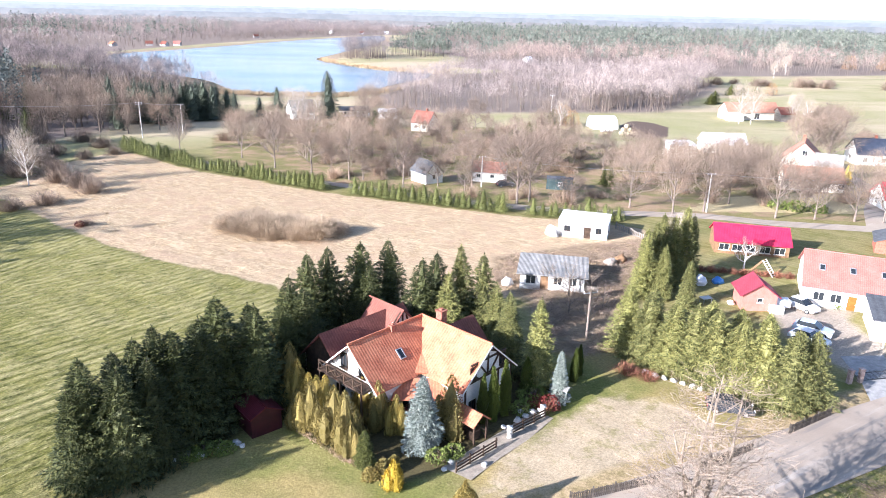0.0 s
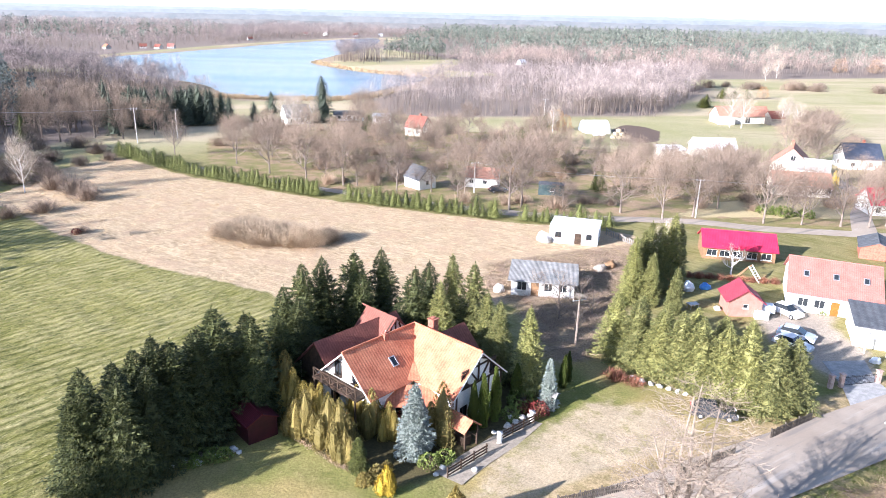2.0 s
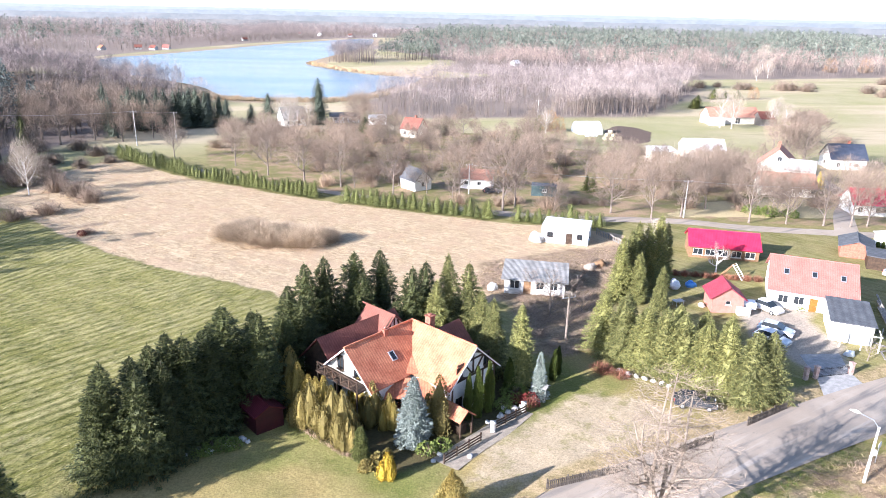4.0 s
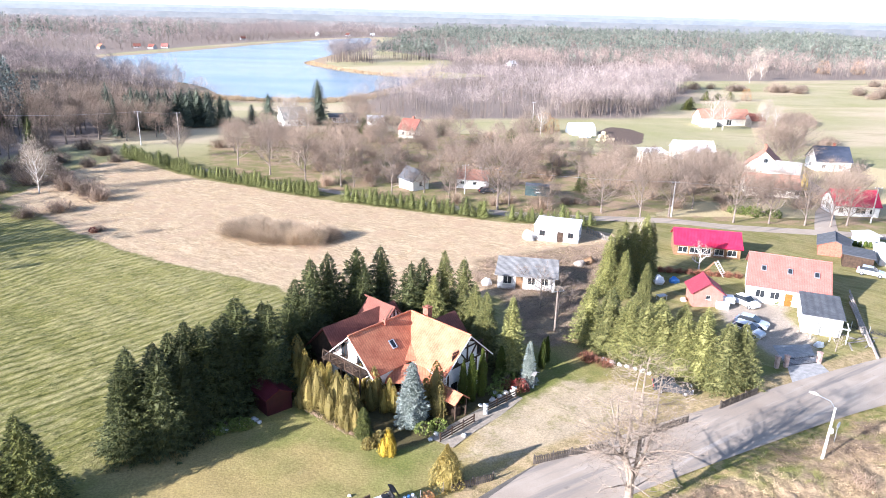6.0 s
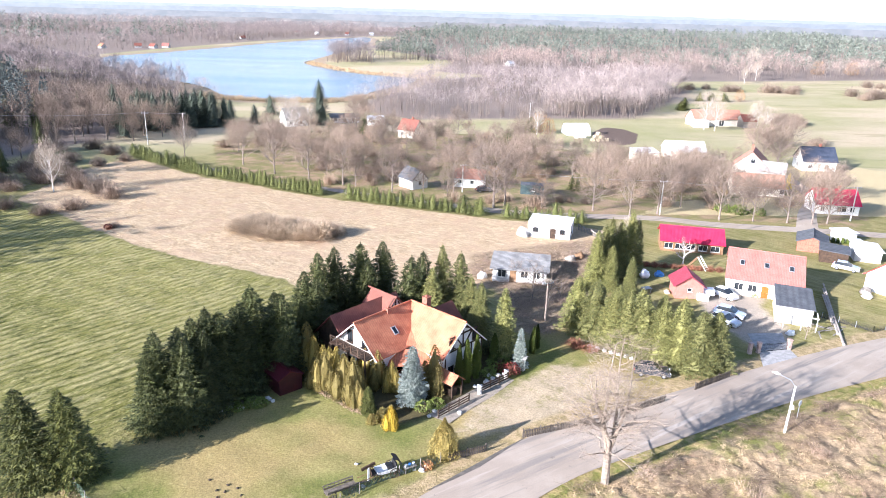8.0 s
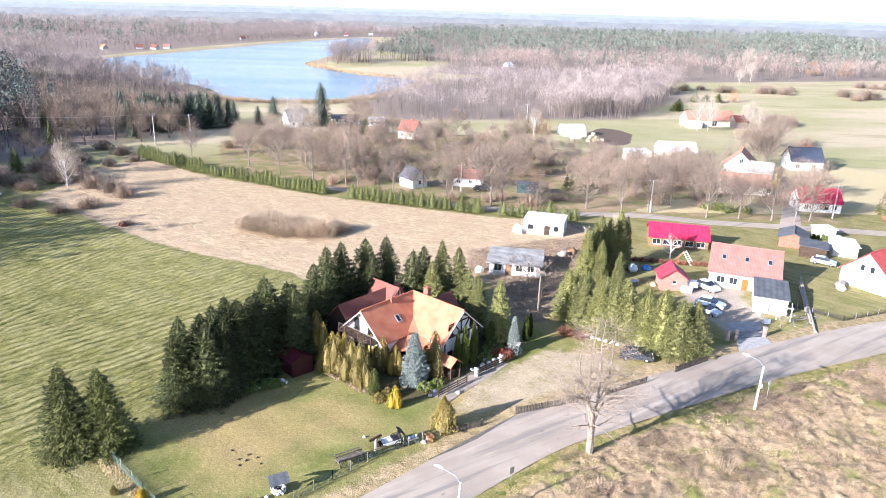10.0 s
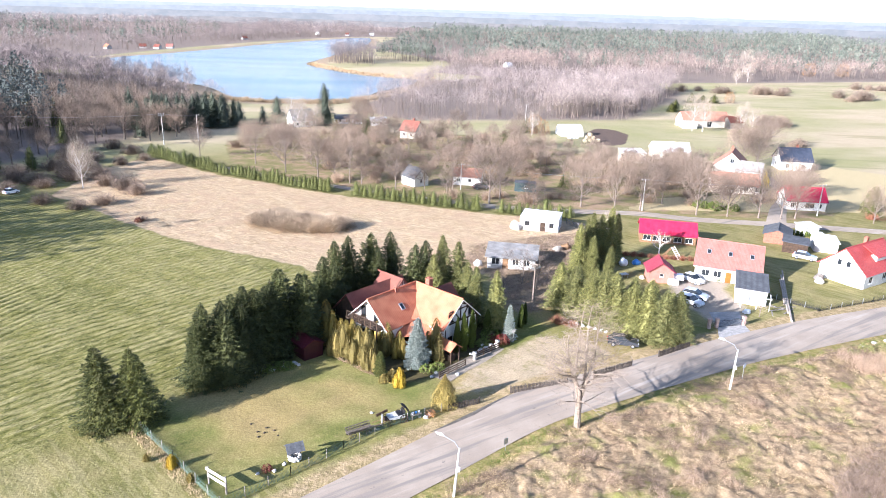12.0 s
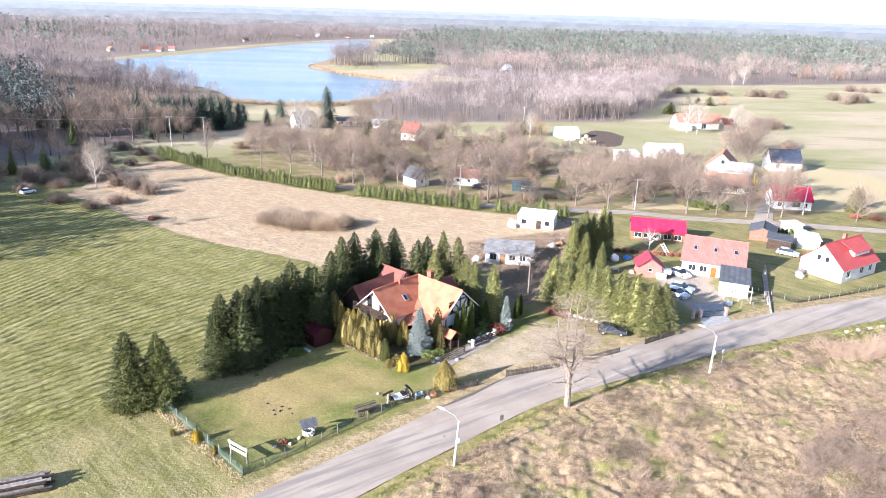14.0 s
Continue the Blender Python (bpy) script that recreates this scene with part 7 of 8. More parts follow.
mesh_fence("green wire-mesh fence along the lawn edge", [(-33.6, 38.6), (-26.5, 31.6), (-19.5, 24.4)], 1.2, NET_GREEN)
mesh_fence("green wire-mesh fence along the road verge", [(-19.5, 24.4), (-13.8, 29.2), (-9.0, 33.6), (-4.3, 38.0), (1.6, 41.2)], 1.1, NET_GREEN)
mesh_fence("grey wire fence round the neighbour's lawn", [(56.2, 77.6), (62.6, 71.4), (74.0, 75.8), (90.0, 83.2)], 0.9, METAL_BLACK)


# ---- lamps and poles ----
def street_lamp(label, x, y, turn, h, lean=0.0):
    root = thing("street_lamp", label, "street lamp", x, y, turn, "street lamps")
    g = Geo()
    g.tube([(0, 0, -0.4), (lean * h, 0, h)], [0.15, 0.10], 8)
    part("pole", g, CONCRETE, root)
    g = Geo()
    g.tube([(lean * h, 0, h - 0.15), (lean * h - 0.5, 0, h + 0.55), (lean * h - 1.7, 0, h + 1.0)], [0.05, 0.05, 0.045], 6)
    part("arm", g, METAL_GREY, root)
    g = Geo()
    g.tube([(lean * h - 1.6, 0, h + 0.98), (lean * h - 1.9, 0, h + 1.08), (lean * h - 2.4, 0, h + 1.14)], [0.08, 0.15, 0.07], 8)
    part("lamp_head", g, CERAMIC, root)
    g = Geo()
    g.box((lean * h + 0.05, -0.2, h * 0.62), (0.3, 0.25, 0.45))
    part("switch_box", g, CERAMIC, root)


street_lamp("concrete street lamp with a single arm on the verge", 2.6, 25.8, -20, 5.9, 0.07)
street_lamp("concrete street lamp with a single arm on the verge", 37.5, 45.5, -20, 6.2, 0.02)


def utility_pole(label, x, y, turn, h, mat, arms=1, lean=0.0):
    root = thing("utility_pole", label, "pole", x, y, turn, "utility poles")
    g = Geo()
    g.tube([(0, 0, -0.4), (lean * h, 0, h)], [0.17, 0.11], 8)
    part("pole", g, mat, root)
    for k in range(arms):
        z = h - 0.25 - 0.5 * k
        g = Geo()
        g.box((lean * h, 0, z), (1.9, 0.1, 0.1))
        part("crossarm", g, METAL_GREY, root)
        for q in (-0.85, 0.0, 0.85):
            i = Geo()
            i.tube([(lean * h + q, 0, z + 0.05), (lean * h + q, 0, z + 0.25)], [0.05, 0.07], 6)
            part("insulator", i, CERAMIC, root)


utility_pole("wooden utility pole with a wide top platform", 16.9, 74.6, 20, 6.0, BARK_MID, 1)
nest = bush_meshes(140, 0.8, 0.5, TWIG_PALE, 260)[0]
ob = new("nest", nest)
ob.matrix_basis = pose(16.9, 74.6, land(16.9, 74.6) + 6.0)
tagged(ob, "pale twig nest on the pole top", "nest")
utility_pole("tall pale concrete utility pole at the field corner", -94.5, 215, 25, 11.0, CONCRETE, 2)
utility_pole("pale concrete utility pole", -86, 226, 25, 9.5, CONCRETE, 1)
utility_pole("pale concrete utility pole", -66, 300, 25, 9.5, CONCRETE, 1)
utility_pole("concrete utility pole beside the village road", 52.5, 136, 10, 8.0, CONCRETE, 1)
utility_pole("concrete utility pole in the meadow", 152, 440, 10, 9.0, CONCRETE, 1)
utility_pole("concrete utility pole near the shore wood", 44, 300, 10, 9.0, CONCRETE, 1)
utility_pole("concrete utility pole beside the village road", 95.5, 134, 10, 8.0, CONCRETE, 1)


def cable(label, a, b, sag):
    """A slack wire between two pole tops."""
    g = Geo()
    pts = [(a[0] + (b[0] - a[0]) * k / 12, a[1] + (b[1] - a[1]) * k / 12, a[2] + (b[2] - a[2]) * k / 12 - sag * 4 * (k / 12) * (1 - k / 12)) for k in range(13)]
    g.tube(pts, [0.025] * 13, 4)
    tagged(new("cable", g.mesh("cable", METAL_GREY)), label, "cable", "overhead cables")


cable("slack pale overhead cable between village poles", (95.5, 134, land(95.5, 134) + 7.9), (52.5, 136, land(52.5, 136) + 7.9), 0.8)
cable("slack pale overhead cable between village poles", (52.5, 136, land(52.5, 136) + 7.9), (8.0, 155, land(8, 155) + 7.0), 0.8)
utility_pole("concrete utility pole beside a cottage", 8.0, 155.0, 30, 7.2, CONCRETE, 1)
cable("slack overhead cable between concrete poles", (-94.5, 215, land(-94.5, 215) + 10.8), (-86, 226, land(-86, 226) + 9.3), 0.3)
cable("slack overhead cable from the concrete pole to the west", (-94.5, 215, land(-94.5, 215) + 10.8), (-150, 206, land(-150, 206) + 10.0), 1.0)


def fallen_pole():
    root = thing("timber_pile", "long weathered poles stacked along the yard boundary", "timber", 55.6, 66.9, math.degrees(math.atan2(24.5, 10)))
    for k in range(3):
        g = Geo()
        g.tube([(0.2 + k * 3.4, (k - 1) * 0.3, 0.12), (12 + k * 0.7, (k - 1) * 0.22, 0.14), (24.5 - k * 2.7, (k - 1) * 0.34, 0.12)], [0.19, 0.17, 0.13], 7)
        part("pole", g, BARK_PALE, root)


fallen_pole()


def road_sign(label, x, y, turn, plate, h=2.2):
    root = thing("road_sign", label, "road sign", x, y, turn)
    g = Geo()
    g.tube([(0, 0, -0.2), (0, 0, h)], [0.035, 0.035], 6)
    part("post", g, METAL_GREY, root)
    g = Geo()
    if plate == "round":
        n = 16
        g.v = [(0.35 * math.cos(2 * math.pi * k / n), dy, h - 0.1 + 0.35 * math.sin(2 * math.pi * k / n)) for dy in (-0.05, -0.03) for k in range(n)]
        g.f = [tuple(range(n)), tuple(reversed(range(n, 2 * n)))] + [(k + n, (k + 1) % n + n, (k + 1) % n, k) for k in range(n)]
    else:
        g.box((0, -0.05, h - 0.25), (0.55, 0.03, 0.75))
    part("plate", g, METAL_GREY if plate != "round" else CERAMIC, root)


road_sign("pale back of a road sign on the verge", 8.4, 33.6, 35, "board", 1.5)
road_sign("white round road sign beside the lamp", 40.4, 48.6, 35, "round", 2.4)


# ---- the lawn ----
def name_board():
    """A timber stand of two white boards with lettering too faint to read."""
    root = thing("sign_board", "pair of white wooden boards on timber posts", "sign", -20.6, 27.2, -36)
    for q in (-1.35, 1.35):
        g = Geo()
        g.beam((q, 0, -0.2), (q, 0, 2.0), 0.14)
        part("post", g, WOOD_GREY, root)
    for z, w in ((1.75, 3.1), (1.1, 2.7)):
        g = Geo()
        g.box((0, -0.1, z), (w, 0.06, 0.32))
        b = part("board", g, WOOD_WHITE, root)
        for k in range(6):
            t = Geo()
            t.box((-w * 0.38 + k * w * 0.15, -0.137, z), (w * 0.1, 0.012, 0.13))
            part("lettering", t, WOOD_GREY, b)


name_board()


def wishing_well(x, y):
    root = thing("wishing_well", "small garden well of pale stones with a dark roof", "well", x, y, 25)
    for k in range(10):
        a = 2 * math.pi * k / 10
        for j in range(2):
            g = Geo()
            g.blob((0.55 * math.cos(a + j * 0.3), 0.55 * math.sin(a + j * 0.3), 0.18 + 0.3 * j), (0.22, 0.22, 0.18), k + j * 11, 0.3, 4, 6)
            part("stone", g, STONE, root)
    for q in (-0.62, 0.62):
        g = Geo()
        g.beam((q, 0, 0), (q, 0, 1.75), 0.1)
        part("post", g, WOOD_DARK, root)
    g = Geo()
    g.tube([(-0.62, 0, 1.2), (0.62, 0, 1.2)], [0.08, 0.08], 8)
    part("windlass", g, WOOD_DARK, root)
    roof_plane(root, (-0.95, -0.85, 1.4), (0.95, -0.85, 1.4), (0.95, 0, 2.1), (-0.95, 0, 2.1), SHEET_DARK, 0.05)
    roof_plane(root, (0.95, 0.85, 1.4), (-0.95, 0.85, 1.4), (-0.95, 0, 2.1), (0.95, 0, 2.1), SHEET_DARK, 0.05)


wishing_well(-13.9, 31.9)


def spoked_wheel(parent, x, y, r, mat, name="wheel"):
    """A wooden cart wheel standing along local x: rim, hub and eight spokes."""
    g = Geo()
    n = 16
    pts = [(x + r * math.cos(2 * math.pi * k / n), y, r + r * math.sin(2 * math.pi * k / n)) for k in range(n + 1)]
    g.tube(pts, [0.045] * (n + 1), 5, False)
    g.tube([(x, y - 0.1, r), (x, y + 0.1, r)], [0.09, 0.09], 8)
    for k in range(8):
        c = math.pi * k / 4
        g.beam((x, y, r), (x + r * math.cos(c), y, r + r * math.sin(c)), 0.035)
    return part(name, g, mat, parent)


def carriage(x, y, turn):
    root = thing("carriage", "old open carriage with white sides and a dark folded hood", "carriage", x, y, turn)
    g = Geo()
    g.v = [(-0.95, q, z) for q in (-0.55, 0.55) for z in (0.55, 1.0)] + [(0.95, q, z) for q in (-0.55, 0.55) for z in (0.55, 0.85)]
    g.f = [(0, 1, 3, 2), (4, 6, 7, 5), (0, 4, 5, 1), (2, 3, 7, 6), (0, 2, 6, 4)]
    part("body", g, CERAMIC, root)
    g = Geo()
    g.box((-0.45, 0, 0.92), (0.6, 1.0, 0.18))
    g.box((-0.78, 0, 1.2), (0.14, 1.0, 0.55), pose(0, 0, 0, 0, -8, 0))
    part("seat", g, METAL_BLACK, root, "dark leather seat")
    g = Geo()
    for k in range(4):
        c = radians(95 + 22 * k)
        p = (-0.75 + 0.75 * math.cos(c), 1.1 + 0.75 * math.sin(c))
        q = (-0.75 + 0.75 * math.cos(c + 0.38), 1.1 + 0.75 * math.sin(c + 0.38))
        g.face((p[0], -0.58, p[1]), (q[0], -0.58, q[1]), (q[0], 0.58, q[1]), (p[0], 0.58, p[1]))
        g.face((p[0] * 0.96, 0.57, p[1] - 0.04), (q[0] * 0.96, 0.57, q[1] - 0.04), (q[0] * 0.96, -0.57, q[1] - 0.04), (p[0] * 0.96, -0.57, p[1] - 0.04))
    part("hood", g, METAL_BLACK, root, "dark folding hood")
    g = Geo()
    g.box((1.25, 0, 0.62), (0.6, 0.9, 0.06))
    g.box((1.5, 0, 0.85), (0.06, 0.9, 0.4), pose(0, 0, 0, 0, 0, 0))
    part("footboard", g, WOOD_DARK, root)
    for q in (-0.72, 0.72):
        spoked_wheel(root, -0.7, q, 0.5, WOOD_DARK)
        spoked_wheel(root, 1.0, q, 0.38, WOOD_DARK)
        g = Geo()
        g.beam((1.3, q * 0.5, 0.45), (2.7, q * 0.5, 0.25), 0.06)
        part("shaft", g, WOOD_BROWN, root)


carriage(-3.7, 39.2, 205)


def hay_wagon(x, y, turn):
    root = thing("hay_wagon", "weathered dark wooden hay wagon with slatted sides", "wagon", x, y, turn)
    g = Geo()
    g.box((0, 0, 0.62), (3.0, 0.7, 0.08))
    part("bed", g, WOOD_FENCE, root)
    for sd in (-1, 1):
        for z, w in ((0.78, 0.42), (1.0, 0.55)):
            g = Geo()
            g.beam((-1.5, sd * w, z), (1.5, sd * w, z), 0.08)
            part("rail", g, WOOD_FENCE, root)
        for k in range(9):
            q = -1.45 + 2.9 * k / 8
            g = Geo()
            g.beam((q, sd * 0.36, 0.62), (q, sd * 0.56, 1.04), 0.05)
            part("slat", g, WOOD_FENCE, root)
        for q in (-1.0, 1.0):
            spoked_wheel(root, q, sd * 0.5, 0.4, WOOD_FENCE)
    g = Geo()
    g.beam((1.5, 0, 0.5), (3.2, 0, 0.2), 0.08)
    part("drawbar", g, WOOD_FENCE, root)


hay_wagon(-7.6, 36.5, 32)


def pump_stand(x, y):
    root = thing("garden_post", "pale garden post with a dark slanted cap board", "post", x, y, 30)
    g = Geo()
    g.beam((0, 0, -0.1), (0, 0, 1.6), 0.16)
    part("post", g, WOOD_WHITE, root)
    g = Geo()
    g.beam((-0.7, 0, 1.55), (0.7, 0, 1.85), 0.12, 0.3)
    part("cap_board", g, WOOD_DARK, root)


pump_stand(-5.2, 38.2)


def planter_table(x, y, turn):
    root = thing("planter_table", "low weathered garden table with flower pots", "table", x, y, turn)
    g = Geo()
    g.box((0, 0, 0.6), (1.3, 0.6, 0.06))
    part("tabletop", g, WOOD_GREY, root)
    for sx in (-0.55, 0.55):
        for sy in (-0.22, 0.22):
            g = Geo()
            g.beam((sx, sy, 0), (sx, sy, 0.58), 0.07)
            part("leg", g, WOOD_GREY, root)
    for i, q in enumerate((-0.4, 0.0, 0.4)):
        g = Geo()
        g.tube([(q, 0, 0.63), (q, 0, 0.88)], [0.11, 0.15], 8)
        part("pot", g, PLASTIC_BLUE if i == 1 else CERAMIC, root)


planter_table(-1.4, 39.8, 30)
bushes("russet_bush", "small russet plant beside the fence", "", (141,), 0.6, 0.8, TWIG_RED, [(0.3, 40.3, 0.9)], stems=60, leaf=LEAF_RUST, leaves=120)
# molehills on the lawn
for i, (mx, my) in enumerate([(-18.2, 37.7), (-19.0, 36.9), (-18.2, 36.7), (-18.7, 35.9), (-17.2, 37.2), (-20.1, 38.4), (-16.6, 36.2)]):
    g = Geo()
    g.blob((0, 0, 0.02), (0.17, 0.14, 0.1), i, 0.4, 4, 8)
    ob = new("molehill", g.mesh("molehill", SOIL, True))
    ob.matrix_basis = pose(mx, my, land(mx, my), 0, 0, 40 * i)
    tagged(ob, "small dark molehill of loose soil on the lawn", "molehill", "molehills")


def stones(label, group, spots, size):
    for i, (x, y, s) in enumerate(spots):
        g = Geo()
        g.blob((0, 0, size * s * 0.35), (size * s, size * s * 0.8, size * s * 0.6), i + 3, 0.5, 5, 8)
        ob = new("stone", g.mesh("stone", STONE, True))
        ob.matrix_basis = pose(x, y, land(x, y), 0, 0, i * 47)
        tagged(ob, label, "stone", group)


stones("pale fieldstone in the garden bed", "garden stones", [(-20.4, 50.6, 1), (-19.0, 51.6, 0.8), (-21.6, 50.8, 0.9), (-17.8, 52.6, 1.1), (-17.2, 52.2, 0.7), (-22.4, 50.0, 0.7), (7.2, 56.6, 1.1), (8.0, 57.4, 0.9), (8.7, 58.0, 1.1), (9.4, 58.4, 0.8), (7.6, 58.2, 0.8), (5.8, 55.6, 0.7), (3.8, 49.9, 0.8), (0.4, 49.2, 0.7), (1.0, 50.2, 0.8)], 0.42)
stones("white boulder edging the drive", "drive boulders", [(21.6, 66.2, 1), (22.4, 65.5, 1.1), (23.2, 64.9, 0.9), (24.0, 64.4, 1), (24.8, 63.9, 0.9), (25.6, 63.3, 1), (26.2, 62.8, 0.9)], 0.4)
stones("pale stone by the road fence", "verge stones", [(-2.2, 39.6, 1), (-1.0, 40.0, 0.8), (0.2, 40.4, 1), (-5.6, 37.4, 0.9), (-15.6, 29.9, 0.9), (-17.2, 29.4, 0.8), (-14.8, 31.0, 1.0), (-0.2, 39.8, 1.2)], 0.3)
stones("flat white stone lying on the lawn", "", [(-6.6, 40.8, 1)], 0.2)
stones("pale stone on the far verge", "far verge stones", [(62, 58.6, 1), (64.4, 59.6, 1.1), (66.6, 60.4, 0.9), (69, 61.2, 1), (71.4, 62, 1)], 0.45)
# gate pillars by the entrance
for gx, gy in ((6.2, 54.0), (9.6, 57.6)):
    g = Geo()
    for k in range(7):
        w = 0.44 + 0.05 * math.sin(2.3 * k + gx)
        g.box((0.02 * math.sin(3 * k), 0.02 * math.cos(4 * k), 0.03 + 0.155 * k), (w, w * 0.95, 0.17), pose(0, 0, 0, 0, 0, 7 * math.sin(5 * k)))
    g.box((0, 0, 1.1), (0.56, 0.54, 0.09))
    ob = new("gate_pillar", g.mesh("gate_pillar", STONE, True))
    ob.matrix_basis = pose(gx, gy, land(gx, gy))
    tagged(ob, "white rubble-stone gate pillar at the entrance", "pillar", "gate pillars")
# pale gravel path
g = Geo()
for a, b in (((0.2, 49.6), (2.6, 47.9)), ((3.0, 52.4), (5.2, 51.0)), ((5.6, 55.0), (7.8, 53.6)), ((8.8, 58.4), (10.6, 57.2))):
    g.v.extend([(*a, land(*a) + 0.05), (*b, land(*b) + 0.05)])
g.f = [(0, 1, 3, 2), (2, 3, 5, 4), (4, 5, 7, 6)]
tagged(new("path", g.mesh("path", surface("pale_gravel", (0.23, 0.195, 0.155), (0.34, 0.29, 0.235), 2.0, 0.95, 0.5))), "pale gravel entrance path beside the fence", "path", kind="structure")

# timber stack at the meadow edge
root = thing("timber_stack", "weathered timber stack under boards on the meadow", "timber", -41.2, 21.6, 22)
for lv in range(4):
    for k in range(7 - lv % 2):
        g = Geo()
        off = 0.35 * math.sin(3.1 * k + 1.7 * lv)
        g.box((off, -1.1 + 0.36 * k + 0.14 * (lv % 2), 0.13 + 0.27 * lv), (6.0 - 0.4 * ((k + lv) % 3), 0.28, 0.2))
        part("plank", g, WOOD_GREY if (k + lv) % 3 else WOOD_DARK, root)


# ---- vehicles ----
def car(label, x, y, turn, paint, length=4.3, van=False, group="parked cars"):
    root = thing("car", label, "car", x, y, turn, group)
    L, W = length / 2, 0.87
    prof = [(-L, 0.35), (-L, 0.8), (-L + 0.15, 0.95), (-L + 0.45, 1.02), (L * 0.42, 0.98), (L - 0.2, 0.8), (L, 0.62), (L, 0.32)]
    roof = [(-L + 0.35, 1.0), (-L + 0.75, 1.45), (0.1, 1.5), (L * 0.46, 0.96)]
    if van:
        prof = [(-L, 0.35), (-L, 1.1), (L * 0.55, 1.1), (L - 0.1, 0.95), (L, 0.7), (L, 0.32)]
        roof = [(-L + 0.05, 1.1), (-L + 0.15, 1.95), (L * 0.35, 1.95), (L * 0.72, 1.05)]
    g = Geo()
    k = len(prof)
    g.v = [(px, -W * (0.94 if pz > 0.9 else 1), pz) for px, pz in prof] + [(px, W * (0.94 if pz > 0.9 else 1), pz) for px, pz in prof]
    g.f = [tuple(range(k)), tuple(reversed(range(k, 2 * k)))] + [((i + 1) % k, i, i + k, (i + 1) % k + k) for i in range(k)]
    part("body", g, paint, root)
    g = Geo()
    k = len(roof)
    g.v = [(px, -W * (0.92 if i in (0, k - 1) else 0.76), pz) for i, (px, pz) in enumerate(roof)] + [(px, W * (0.92 if i in (0, k - 1) else 0.76), pz) for i, (px, pz) in enumerate(roof)]
    g.f = [tuple(range(k)), tuple(reversed(range(k, 2 * k)))] + [((i + 1) % k, i, i + k, (i + 1) % k + k) for i in range(k)]
    part("cabin", g, GLASS, root)
    g = Geo()
    a, b = roof[1], roof[2]
    g.box(((a[0] + b[0]) / 2, 0, a[1] + 0.03), (b[0] - a[0] + 0.1, W * 1.5, 0.05))
    part("roof", g, paint, root)
    for sx in (-L * 0.62, L * 0.62):
        for sy in (-1, 1):
            g = Geo()
            g.tube([(sx, sy * (W - 0.14), 0.32), (sx, sy * (W + 0.03), 0.32)], [0.32, 0.32], 14)
            w = part("wheel", g, RUBBER, root)
            r = Geo()
            r.tube([(sx, sy * (W + 0.02), 0.32), (sx, sy * (W + 0.045), 0.32)], [0.2, 0.18], 10)
            part("rim", r, METAL_GREY, w)
    for sy in (-0.6, 0.6):
        g = Geo()
        g.box((L - 0.02, sy, 0.66), (0.08, 0.34, 0.16))
        part("headlight", g, CERAMIC, root)
        g = Geo()
        g.box((-L + 0.0, sy, 0.78), (0.06, 0.3, 0.16))
        part("tail_light", g, PAINT_RED, root)


car("pale blue hatchback parked in the neighbour's yard", 44.3, 76.6, -38, PAINT_BLUE)
car("silver car parked beside the spruce row", 42.6, 74.0, -50, PAINT_SILVER)
car("dark car parked under the spruces", 27.6, 58.8, -12, PAINT_DARK, group="")
car("white van with a pickup bed beside the house", 46.6, 84.0, -60, PAINT_WHITE, 4.0)
car("pale blue car parked by the sheds", 73.9, 98.2, -35, PAINT_BLUE)
car("white car parked on the gravel", 84.8, 113.6, 80, PAINT_WHITE)
car("dark car parked beside a cottage", 13.6, 156.4, 15, PAINT_DARK)
car("small white car parked at the wood edge", -104, 138.4, 60, PAINT_WHITE, 3.4)


# ---- the neighbour's yard ----
PINK_TURN = math.degrees(math.atan2(-4.2, 9.9))
gable_house("house", "white plastered house with a faded red tin-tile roof", 54.6, 89.0, PINK_TURN, 10.8, 11.4, 2.9, 6.0, PLASTER, SHEET_PINK,
            front=((1.2, 0.9, 1.3, 1.2), (3.2, 0.9, 1.3, 1.2), (8.6, 0.9, 1.2, 1.2)), doors=((5.2, 1.0, 2.1),), door_mat=WOOD_ORANGE, left=((3.0, 0.9, 1.3, 1.2), (6.0, 0.9, 1.3, 1.2), (4.6, 3.4, 1.2, 1.2)), sky=((2.0, 3.4), (5.6, 3.4), (9.2, 3.4)), z=-0.3)
flat_house("shed", "white block shed under a dark felt roof", 53.8, 77.2, PINK_TURN, 4.7, 7.4, 2.6, 3.0, PLASTER, SHEET_DARK, doors=(), category="shed", over=0.25)
gable_house("garden_shed", "salmon-red wooden shed with a crimson tin roof", 40.9, 85.4, 83, 4.2, 4.2, 2.3, 3.8, WOOD_RED, SHEET_CRIMSON, left=((1.8, 1.2, 0.7, 0.6),), category="shed", over=0.35)
gable_house("barn", "long low brown timber barn with a crimson sheet roof", 50.2, 110.2, math.degrees(math.atan2(-2.6, 11)), 11.2, 6.8, 2.3, 4.1, WOOD_BROWN, SHEET_MAGENTA, front=((0.6, 0.6, 1.6, 1.1), (2.6, 0.6, 1.6, 1.1), (4.6, 0.6, 1.6, 1.1), (6.8, 0.6, 1.6, 1.1), (9.0, 0.6, 1.6, 1.1)), category="barn", over=0.4)


